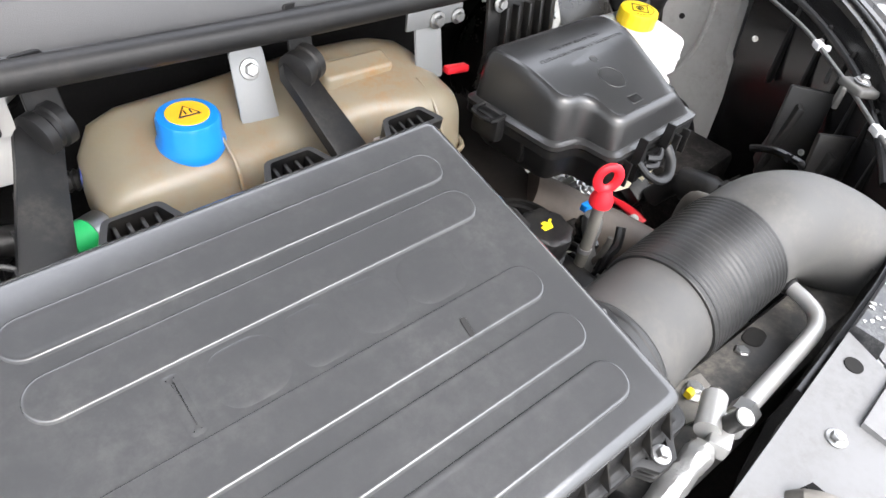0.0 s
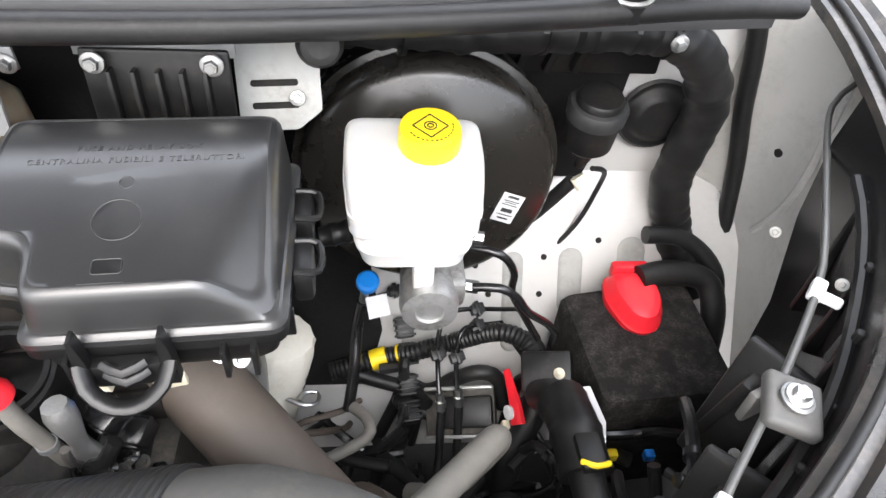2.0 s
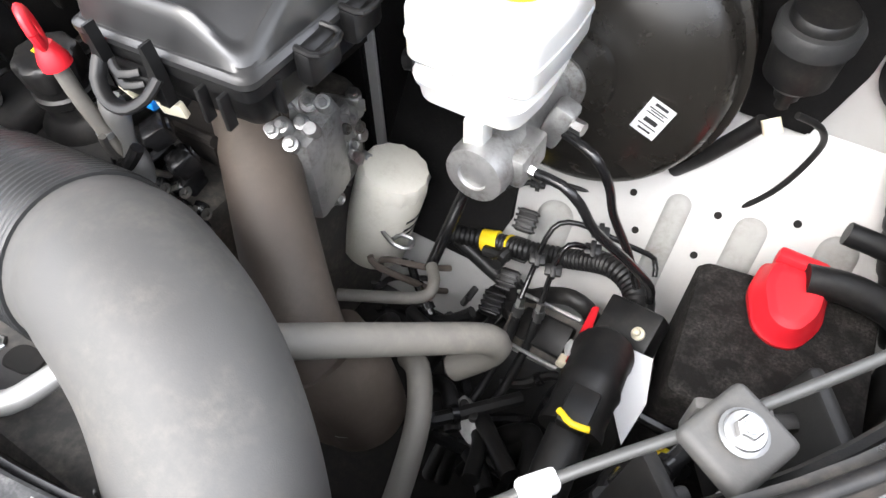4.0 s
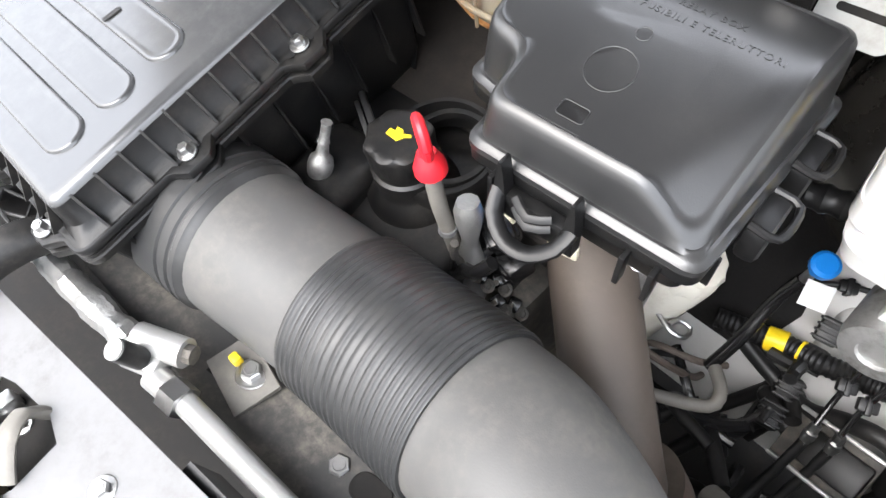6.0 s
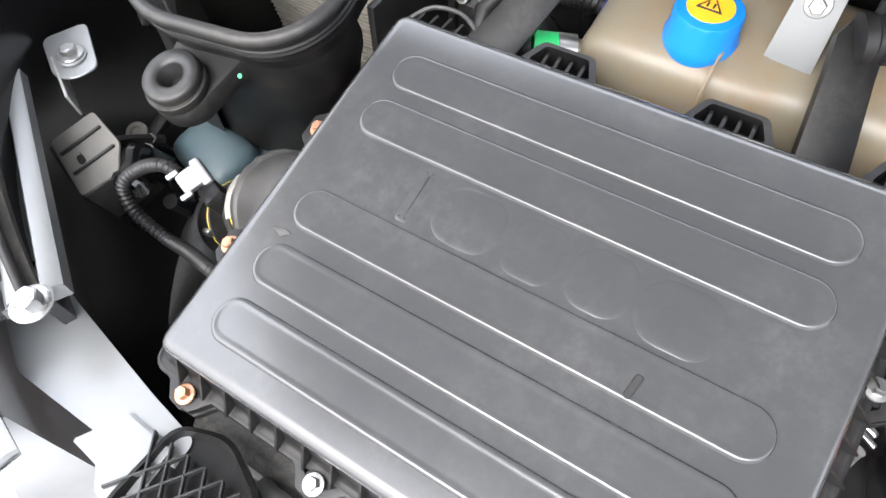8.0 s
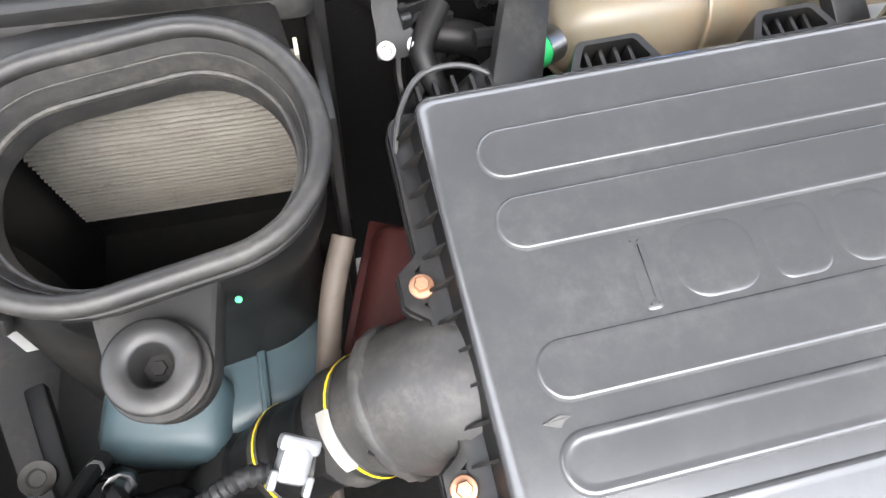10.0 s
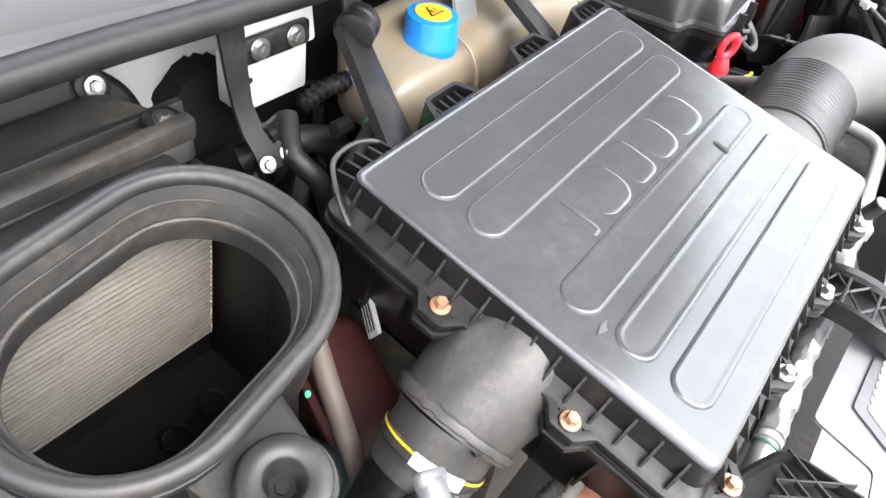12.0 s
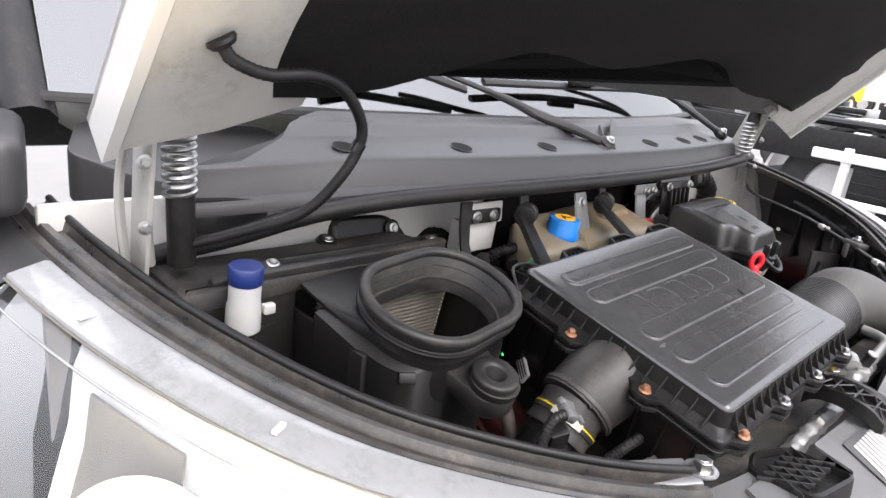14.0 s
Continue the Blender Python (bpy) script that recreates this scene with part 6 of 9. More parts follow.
for y, z in ((-0.070, 0.8345), (-0.150, 0.806)):
    bm = bmesh.new()
    sweep(bm, [(0.802, y + 0.003, z - 0.002), (0.816, y - 0.004, z + 0.001), (0.830, y, z - 0.002)], 0.0030, 8, 0.005)
    part("yellow_tab", bm, M_YELLOW, fat, "yellow tab")
bm = bmesh.new()
rings(bm, [[Vector(p) for p in ((0.820, 0.045, 0.785 + d), (0.850, 0.050, 0.780 + d), (0.862, 0.010, 0.768 + d), (0.858, -0.028, 0.745 + d), (0.830, -0.002, 0.772 + d))] for d in (0, 0.001)])
single("paper_tag", bm, M_LABEL, "white printed paper tag wrapped on the conduit", "tag")

# hydraulic block low in the bay, and its bracket
absu = thing("brake_modulator", (0.72, 0.04, 0.65), "aluminium brake modulator on a white-grey bracket", "brake modulator")
AMX = pose(0.718, 0.110, 0.628, 30, -14, -8)
bm = bmesh.new()
rbox(bm, (0.095, 0.064, 0.006), AMX, 0.002)
brk = part("bracket", bm, M_CAST, absu, "cast bracket")
for y in (-0.032, 0.032):
    bm = bmesh.new()
    rbox(bm, (0.095, 0.005, 0.016), AMX @ pose(0, y, 0.008), 0.002)
    part("flange", bm, M_ALU, brk)
bm = bmesh.new()
rbox(bm, (0.070, 0.042, 0.014), AMX @ pose(0.010, 0.0, 0.010), 0.004)
part("motor", bm, M_BLACK, absu)
bm = bmesh.new()
rbox(bm, (0.085, 0.070, 0.060), AMX @ pose(0.0, 0.0, -0.036), 0.004)
part("pump_body", bm, M_ALU, absu)
bm = bmesh.new()
rbox(bm, (0.075, 0.030, 0.030), pose(0.7085, -0.033, 0.600, 20, 5, -25), 0.003)
block_ = part("valve_block", bm, M_ALU, absu)
for dx in (-0.022, -0.006):
    bm = bmesh.new()
    lathe(bm, [(0.0055, 0), (0.0055, 0.010), (0.003, 0.011)], pose(0.7085 + dx, -0.031 - dx * 0.42, 0.616), 12)
    part("port", bm, M_BLACK, block_)

# ---- battery under its black cover with the red terminal cap ----
bat = thing("battery", (0.94, 0.14, 0.60), "battery under a dusty black felt-like cover", "battery")
bm = bmesh.new()
rings(bm, [[Vector((x, y, z + 0.02 * (y - 0.14))) for x, y in rounded([(0.868, 0.035), (1.045, 0.05), (1.03, 0.235), (0.848, 0.205)], d, 0.012)] for d, z in ((0, 0.55), (0, 0.66), (0, 0.752), (0.004, 0.762), (0.012, 0.765))])
part("cover", bm, M_SPECK, bat)
bm = bmesh.new()
TM = pose(0.942, 0.182, 0.766, 8, 0, 0)
ro = ([(-0.036, 0.040), (-0.040, 0.0), (-0.022, -0.040), (0.0, -0.050), (0.022, -0.042), (0.036, -0.010), (0.030, 0.040)])
rings(bm, [[TM @ Vector((x, y, z)) for x, y in rounded(ro, d, 0.012)] for d, z in ((0, 0), (0.0, 0.010), (0.003, 0.013), (0.006, 0.026), (0.010, 0.032), (0.018, 0.034))])
rc = part("terminal_cap", bm, M_RED, bat, "bright red plastic terminal cap")
bm = bmesh.new()
rbox(bm, (0.050, 0.016, 0.024), TM @ pose(-0.004, 0.040, 0.024, -10, 0, 0), 0.005)
part("cuff", bm, M_RED, rc)
pipe("battery_cable", "thick black battery cable", [(0.945, 0.20, 0.80), (0.99, 0.21, 0.80), (1.04, 0.205, 0.79), (1.055, 0.18, 0.76), (1.055, 0.15, 0.70), (1.05, 0.12, 0.62)], 0.0165, M_RUBBER, "cable", seg=14)
pipe("battery_cable", "thick black battery cable", [(0.96, 0.25, 0.83), (1.02, 0.25, 0.82), (1.065, 0.22, 0.78), (1.07, 0.18, 0.70)], 0.012, M_RUBBER, "cable", seg=12)
for c, p in ((M_YELLOW, (0.90, 0.025, 0.66)), (M_BLUE, (0.955, 0.03, 0.645))):
    bm = bmesh.new()
    rbox(bm, (0.014, 0.012, 0.016), pose(*p), 0.003)
    single("plug", bm, c, "small coloured plug beside the battery", "plug", "small plugs")

# ---- the thick loom over the servo, its grommet, and the level sensor ----
big = thing("main_loom", (0.95, 0.33, 0.95), "thick black tape-wrapped main loom on the firewall", "wiring loom")
LA = [(0.50, 0.235, 1.125), (0.56, 0.25, 1.115), (0.70, 0.27, 1.105), (0.84, 0.30, 1.095), (0.93, 0.31, 1.085), (0.978, 0.305, 1.055), (1.010, 0.315, 0.99), (1.010, 0.322, 0.92), (1.008, 0.321, 0.857), (1.025, 0.31, 0.80), (1.046, 0.298, 0.75), (1.08, 0.26, 0.70)]
bm = bmesh.new()
lp_ = smooth_path(LA, 0.006)
rnd = random.Random(7)
wob = [rnd.random() for _ in range(400)]
sweep(bm, lp_, lambda s: 0.0195 + 0.007 * min(1, s * 3) + 0.0030 * (wob[int(s * 60)] - 0.5) + 0.0020 * (int(s * 70) % 3 == 0), 18, curved=False)
part("taped_sheath", bm, M_RUBBER, big)
for s in (0.16, 0.32, 0.44, 0.50):
    i = int(s * (len(lp_) - 2))
    bm = bmesh.new()
    sweep(bm, [lp_[i], lp_[i] + (lp_[i + 1] - lp_[i]).normalized() * 0.005], 0.0285, 18, curved=False)
    part("cable_tie", bm, M_BLACK, big)
    bm = bmesh.new()
    rbox(bm, (0.007, 0.007, 0.007), Matrix.Translation(lp_[i] + Vector((0, -0.028, 0.012))), 0.001)
    part("tie_head", bm, M_PLATE, big)
bm = bmesh.new()
lathe(bm, [(0.050, 0), (0.052, 0.004), (0.048, 0.007), (0.044, 0.006), (0.038, 0.008), (0.034, 0.014), (0.026, 0.018)], aim((0.972, 0.364, 0.945), (0, -1, 0.05)), 36)
part("grommet", bm, M_RUBBER, big, "round black rubber grommet")
sen = thing("fluid_pot", (0.85, 0.27, 0.92), "black round fluid pot with a grey rubber collar", "fluid pot")
SA = aim((0.853, 0.268, 0.972), (0.0, -0.12, 1)) @ Matrix.Scale(0.82, 4)
bm = bmesh.new()
lathe(bm, [(0.022, -0.02), (0.036, -0.005), (0.038, 0.03), (0.036, 0.045)], SA, 30)
part("pot", bm, M_BLACK, sen)
bm = bmesh.new()
lathe(bm, [(0.034, 0.040), (0.042, 0.043), (0.043, 0.060), (0.040, 0.066), (0.036, 0.067)], SA, 30)
part("collar", bm, M_SLEEVE, sen, "dark grey rubber collar")
bm = bmesh.new()
lathe(bm, [(0.033, 0.062), (0.033, 0.074), (0.030, 0.078), (0.006, 0.079)], SA, 30)
part("cap", bm, M_BLACK, sen)
bm = bmesh.new()
lathe(bm, [(0.008, -0.055), (0.008, -0.04), (0.014, -0.038), (0.016, -0.02)], SA, 18)
part("outlet", bm, M_BLACK, sen)
bm = bmesh.new()
sweep(bm, [(0.850, 0.262, 0.918), (0.858, 0.255, 0.908)], 0.009, 14, curved=False)
part("fitting", bm, M_CREAM, sen, "cream plastic fitting")
pipe("overflow_hose", "black hose behind the servo", [(0.846, 0.264, 0.91), (0.825, 0.27, 0.87), (0.805, 0.28, 0.83), (0.78, 0.30, 0.78)], 0.009, M_RUBBER, "hose")
pipe("door_seal_hose", "black flexible drain hose on the side post", [(1.035, 0.352, 1.14), (1.064, 0.352, 1.05), (1.084, 0.350, 0.96), (1.104, 0.343, 0.88), (1.118, 0.325, 0.78), (1.125, 0.30, 0.70)], 0.012, M_RUBBER, "hose")
bm = bmesh.new()
for i in range(5):
    rbox(bm, (0.010, 0.02, 0.09), pose(0.715 + 0.035 * i, 0.345, 1.06, 0, 18, 0), 0.002)
rbox(bm, (0.30, 0.02, 0.10), pose(0.80, 0.358, 1.06), 0.004)
single("pedal_bracket", bm, M_BLACK, "black ribbed pedal bracket behind the servo", "bracket")

# ---- right inner wing: stay rod with white clips, brackets ----
rod = thing("bonnet_stay", (0.9, -0.1, 1.0), "long grey steel bonnet stay rod in white clips", "stay rod")
bm = bmesh.new()
RP = [(1.150, 0.262, 1.065), (1.090, 0.215, 1.056), (1.035, 0.112, 1.050), (0.992, 0.022, 1.042), (0.966, -0.024, 1.034), (0.90, -0.108, 1.024), (0.827, -0.192, 1.012), (0.76, -0.28, 0.99), (0.72, -0.32, 0.975)]
sweep(bm, RP, 0.0034, 10, 0.02)
part("rod", bm, M_ROD, rod)
for p in ((0.966, -0.024, 1.034), (0.827, -0.192, 1.012)):
    bm = bmesh.new()
    rbox(bm, (0.022, 0.012, 0.012), pose(*p, 0, 0, 50), 0.003)
    rbox(bm, (0.008, 0.024, 0.010), pose(p[0] + 0.008, p[1] - 0.006, p[2] - 0.004, 0, 20, 50), 0.003)
    part("clip", bm, M_LABEL, rod, "white plastic clip")
for p, dn in (((0.901, -0.125, 1.034), (0.1, -0.1, 1)), ((1.01, -0.065, 1.02), (-0.4, 0, 1))):
    br = thing("wing_bracket", p, "grey steel bracket bolted on the inner wing", "bracket", "wing brackets")
    bm = bmesh.new()
    rbox(bm, (0.046, 0.042, 0.014), aim(Vector(p) - Vector((0, 0, 0.009)), dn, 22), 0.005, 3)
    rbox(bm, (0.040, 0.008, 0.034), pose(p[0] - 0.006, p[1] + 0.017, p[2] - 0.026, 0, 0, 22), 0.003)
    part("plate", bm, M_DUCT, br)
    bm = bmesh.new()
    lathe(bm, [(0.012, 0), (0.0125, 0.002), (0.010, 0.003)], aim(p, dn), 20)
    part("washer", bm, M_PLATE, br)
    bolt(Vector(p) + Vector((0, 0, 0.003)), dn, br, M_STEEL, 0.0065, 0.008)
for p in ((0.995, -0.015, 1.03), (0.82, -0.305, 0.985), (0.929, -0.090, 0.883), (1.0, 0.09, 0.99)):
    bm = bmesh.new()
    lathe(bm, [(0.003, -0.004), (0.0055, 0), (0.0055, 0.0014), (0.0030, 0.0020), (0.0024, -0.001)], aim(p, (-0.5, -0.6, 0.6)), 18)
    single("wing_fastener", bm, M_GREYP, "grey fastener in the black inner wing", "fastener", "wing fasteners")
# moulded gussets on the liner
for x, y, z, a in ((0.945, -0.06, 0.955, 35), (0.885, -0.15, 0.935, 48)):
    gs = thing("wing_stiffener", (x, y, z - 0.1), "black moulded stiffener on the inner wing", "stiffener", "wing stiffeners")
    bm = bmesh.new()
    rbox(bm, (0.012, 0.07, 0.16), pose(x, y, z - 0.06, 0, 10, a), 0.004)
    part("web", bm, M_DEEP, gs)
    bm = bmesh.new()
    rbox(bm, (0.05, 0.012, 0.13), pose(x - 0.005, y + 0.02, z - 0.07, 8, 0, a), 0.004)
    part("rib", bm, M_DEEP, gs)


# ---- cabin air intake housing with the pleated filter ----
hv = thing("air_intake_housing", (-0.42, 0.12, 0.75), "black plastic cabin air intake housing with an open oval mouth", "air intake")
RMX = pose(-0.3755, -0.0059, 1.0871, 16.5, -1.35, 9.7)
oval = rrect(0.2209, 0.1569, 0.0760, 10)


def mouth(poly, z):
    return [RMX @ Vector((x, y, z)) for x, y in poly]


def bead(d, z, r, seg=8):
    """A round bead running round the mouth, d inside its lip and z above it."""
    b = bmesh.new()
    lo = mouth(inset(oval, d) if d else oval, z)
    sweep(b, lo + lo[:2], r, seg, curved=False)
    return b


bm = bmesh.new()
rings(bm, [mouth(inset(oval, d), z) for d, z in ((0.0180, -0.050), (0.0155, -0.032), (0.0140, -0.0300), (0.0110, -0.016), (0.0095, -0.0145), (0.0055, 0.000), (0.001, 0.004), (-0.003, 0.002), (-0.0045, -0.004), (-0.0035, -0.009), (0.0010, -0.0115), (0.0010, -0.0145), (-0.0030, -0.0165), (-0.0035, -0.0205), (0.0010, -0.0230), (0.0030, -0.0260), (0.0030, -0.038), (0.005, -0.050))] + [mouth(inset(oval, 0.018), -0.050)], cap=False)
part("mouth", bm, M_LIP, hv, "", 60)
part("rubber_lip", bead(0.001, 0.0, 0.0070, 14), M_LIP, hv, "fat black rubber sealing lip")
part("inner_line", bead(0.0104, -0.0152, 0.0010), M_DUSTY, hv)
part("inner_bead", bead(0.0152, -0.0312, 0.0026), M_DUSTY, hv, "dusty inner bead")
part("outer_ridge", bead(-0.0015, -0.0185, 0.0030), M_BLACK, hv)
# the sloping deck between the mouth and the box behind it
deck_in = inset(oval, 0.004)
deck_out = []
for x, y in inset(oval, 0.002):
    k = min(1.0, max(0.0, y / 0.035))
    deck_out.append((x * (1 + 0.12 * k), y + k * (0.128 - y)))
bm = bmesh.new()
rings(bm, [mouth(p, z) for p, z in ((deck_in, -0.034), (deck_in, -0.030), (deck_out, -0.040), (deck_out, -0.044), (deck_in, -0.034))], cap=False)
part("deck", bm, M_BLACK, hv)
# the chamber under the mouth: a bulging front wall, closed behind and at the sides
bm = bmesh.new()
nh = len(oval) // 2
loops = []
for d, z, drop in ((0.006, -0.036, 0.0), (0.003, -0.044, 0.002), (0.001, -0.050, 0.010), (0.002, -0.052, 0.024), (0.008, -0.054, 0.042), (0.014, -0.056, 0.070), (0.016, -0.060, 0.14), (0.020, -0.060, 0.24)):
    o_, i_ = inset(oval, d)[nh - 2: 2 * nh], inset(oval, d + 0.004)[nh - 2: 2 * nh]
    loops.append([p - Vector((0, 0, drop)) for p in mouth(o_, z)] + [p - Vector((0, 0, drop)) for p in mouth(i_, z)[::-1]])
rings(bm, loops)
part("front_wall", bm, M_BLACK, hv, "", 60)
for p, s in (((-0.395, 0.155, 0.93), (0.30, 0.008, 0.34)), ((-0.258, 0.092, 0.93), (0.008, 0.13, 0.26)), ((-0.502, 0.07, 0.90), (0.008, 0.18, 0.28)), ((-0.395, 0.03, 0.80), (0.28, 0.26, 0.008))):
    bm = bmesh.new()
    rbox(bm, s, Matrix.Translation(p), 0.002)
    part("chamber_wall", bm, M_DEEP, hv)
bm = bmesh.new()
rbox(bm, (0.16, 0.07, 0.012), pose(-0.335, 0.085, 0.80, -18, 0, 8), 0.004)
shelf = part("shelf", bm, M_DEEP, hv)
for x in (-0.305, -0.352):
    bm = bmesh.new()
    lathe(bm, [(0.0125, -0.010), (0.0150, 0.002), (0.0165, 0.004), (0.0145, 0.006), (0.0115, 0.004), (0.0105, -0.010)], aim((x, 0.090 + 0.1 * (x + 0.33), 0.806), (0, -0.3, 1)), 20)
    part("socket", bm, M_BLACK, shelf, "round recessed socket")
fil = thing("cabin_filter", (-0.42, 0.12, 0.87), "dusty beige pleated cabin filter inside the intake", "filter")
bm = bmesh.new()
FT, FB = Vector((0, 0.0965, 1.062)), Vector((0, 0.134, 0.863))
npl, sub_ = 30, 6
rows = []
for i in range(npl * sub_ + 1):
    c = FT + (FB - FT) * (i / (npl * sub_)) + Vector((0, -(0.0, 0.0085, 0.0100, 0.0100, 0.0085, 0.0)[i % sub_], 0))
    rows.append([c + Vector((x, 0.0004 * math.sin(40 * x + 0.3 * i), 0.0005 * math.sin(23 * x))) for x in (-0.492, -0.44, -0.39, -0.33, -0.274)])
rings(bm, rows, closed=False)
part("pleats", bm, M_FILTER, fil, "", 60)
bm = bmesh.new()
for x in (-0.2725,):
    rings(bm, [[Vector((x + dx, c.y + dy, c.z)) for dx, dy in ((-0.0015, -0.0065), (0.0015, -0.0065), (0.0015, 0.012), (-0.0015, 0.012))] for c in (FT, FB)])
part("edge_strip", bm, M_CREAM, fil, "pale cardboard edge")
# upper cover behind the mouth
bm = bmesh.new()
cov = fillet([(-0.655, 0.108), (-0.50, 0.118), (-0.255, 0.122), (-0.255, 0.165), (-0.275, 0.225), (-0.655, 0.225)], 0.012)
slab(bm, cov, [(0, 1.068), (0, 1.082), (0.003, 1.088), (0.012, 1.092)])
part("rear_cover", bm, M_DUSTY, hv, "dusty black rear cover")
bm = bmesh.new()
rbox(bm, (0.36, 0.014, 0.022), pose(-0.435, 0.128, 1.090, 12, -1, 0), 0.004)
part("cover_lip", bm, M_DUSTY, hv)
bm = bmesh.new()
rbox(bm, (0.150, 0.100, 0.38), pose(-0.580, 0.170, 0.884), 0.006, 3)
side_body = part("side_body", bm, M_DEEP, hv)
bm = bmesh.new()
rbox(bm, (0.022, 0.0012, 0.003), pose(-0.545, 0.1192, 1.030, 0, -14, 0), 0)
part("scratch", bm, M_DUSTY, side_body, "pale scratch")
# the shoulder that joins the mouth's end to the side body
bm = bmesh.new()
lend = sorted([p for p in inset(oval, 0.008) if p[0] < -0.055], key=lambda p: p[1])
far = []
for x, y in lend:
    w_ = min(1.0, max(0.0, (-x - 0.055) / 0.06)) if y < 0 else 1.0
    far.append((x + w_ * (-0.128 - x), y + w_ * (0.12 * y + 0.006)))
tin, tout = mouth(lend, -0.040), mouth(far, -0.046)
low = [Vector((p.x, p.y + 0.004, 0.72)) for p in tout]
rings(bm, [tin, tout, low, [p + Vector((0.005, 0, 0)) for p in low], [p + Vector((0.005, 0, -0.006)) for p in tout], [p - Vector((0, 0, 0.006)) for p in tin]], closed=False)
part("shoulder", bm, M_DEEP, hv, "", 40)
bm = bmesh.new()
rbox(bm, (0.020, 0.008, 0.013), pose(-0.474, -0.062, 1.024, -25, 0, -30), 0.002)
part("clip", bm, M_BLACK, hv)
for p in ((-0.271, 0.139, 1.096), (-0.408, 0.205, 1.093), (-0.53, 0.14, 1.096)):
    bm = bmesh.new()
    lathe(bm, [(0.014, -0.01), (0.016, 0), (0.014, 0.004), (0.010, 0.005)], aim(p, (0, -0.3, 1)), 20)
    part("boss", bm, M_BLACK, hv)
    bolt(Vector(p) + Vector((0, -0.0012, 0.004)), (0, -0.3, 1), hv, M_STEEL, 0.0055, 0.005)
bm = bmesh.new()
slab(bm, fillet([(-0.085, -0.05), (0.062, -0.05), (0.055, -0.005), (0.020, 0.028), (-0.085, 0.032)], 0.022, 6), [(0, 0), (0.002, 0.012), (0.008, 0.016)], pose(-0.300, 0.238, 1.085, 72, 0, 0))
rh = part("round_housing", bm, M_BLACK, hv, "rounded black housing behind")
bm = bmesh.new()
lathe(bm, [(0.013, -0.004), (0.014, 0.003), (0.011, 0.005)], aim((-0.279, 0.222, 1.094), (0, -1, 0.3)), 18)
part("boss", bm, M_BLACK, rh)
bolt((-0.279, 0.217, 1.0955), (0, -1, 0.3), hv, M_STEEL, 0.0055, 0.005)
# the rubber mount in front of the mouth
hn = thing("mount_grommet", (-0.393, -0.108, 1.0), "round black rubber mount on a moulded lug", "rubber mount")
HM = aim((-0.384, -0.111, 1.0245), (-0.02, -0.28, 0.95))
bm = bmesh.new()
rings(bm, [[HM @ Vector((r * math.cos(a), r * math.sin(a), z)) for a in [2 * math.pi * k / 40 for k in range(40)]] for r, z in ((0.021, -0.034), (0.023, -0.012), (0.0262, -0.009), (0.0278, -0.006), (0.0285, 0.002), (0.0280, 0.0048), (0.0262, 0.0062), (0.020, 0.0062), (0.0142, 0.0056), (0.0125, 0.0035), (0.0115, -0.006), (0.0088, -0.0085), (0.0082, -0.030), (0.021, -0.034))], cap=False)
part("rubber", bm, M_LIP, hn, "", 50)
bm = bmesh.new()
lathe(bm, [(0.0095, -0.0118), (0.0092, -0.0110), (0.0050, -0.0110), (0.0045, -0.0095)], HM, 6)
part("bore", bm, M_DARK, hn, "dark bore with a hexagon inside")
bm = bmesh.new()
rings(bm, [[HM @ Vector((0.0012 + r * math.cos(a), -0.0016 + r * math.sin(a), z)) for a in [2 * math.pi * k / 40 for k in range(40)]] for r, z in ((0.0290, -0.014), (0.0302, -0.0125), (0.0306, -0.004), (0.0298, -0.0032), (0.0262, -0.0036))], cap=False)
part("flange", bm, M_DUSTY, hn, "thin dusty rubber flange")
hmi = HM.inverted()
arm = [hmi @ Vector(p) for p in ((-0.423, -0.066, 1.030), (-0.343, -0.058, 1.030))]
tip = [(0.0320 * math.cos(radians(a)), 0.0320 * math.sin(radians(a))) for a in range(178, 363, 12)]
bm = bmesh.new()
slab(bm, tip + [(arm[1].x, arm[1].y), (arm[0].x, arm[0].y)], [(0.004, -0.040), (0, -0.034), (0, -0.016), (0.0012, -0.0135), (0.004, -0.0125)], HM)
part("lug", bm, M_LIP, hn, "tapered moulded lug")
bm = bmesh.new()
lathe(bm, [(0.0024, 0), (0.0022, 0.0010)], aim((-0.3335, -0.0765, 1.0236), (0.2, -0.7, 0.6)), 12)
part("paint_dot", bm, M_GREEN, hn, "green paint dot")

# ---- outlet elbow, clamps and air meter on the filter box's left ----
out = thing("air_outlet_pipe", (-0.30, -0.15, 0.90), "black outlet elbow with yellow-silver clamps and an air meter", "air pipe")
OP = [(-0.180, -0.150, 0.990), (-0.210, -0.145, 0.978), (-0.242, -0.139, 0.958), (-0.258, -0.138, 0.945), (-0.297, -0.136, 0.906), (-0.339, -0.136, 0.863), (-0.372, -0.137, 0.824), (-0.412, -0.14, 0.764)]
op = smooth_path(OP, 0.004)


def span(x0, x1):
    """The stretch of the pipe's middle line between two places across the van."""
    return [q for q in op if x1 <= q.x <= x0]


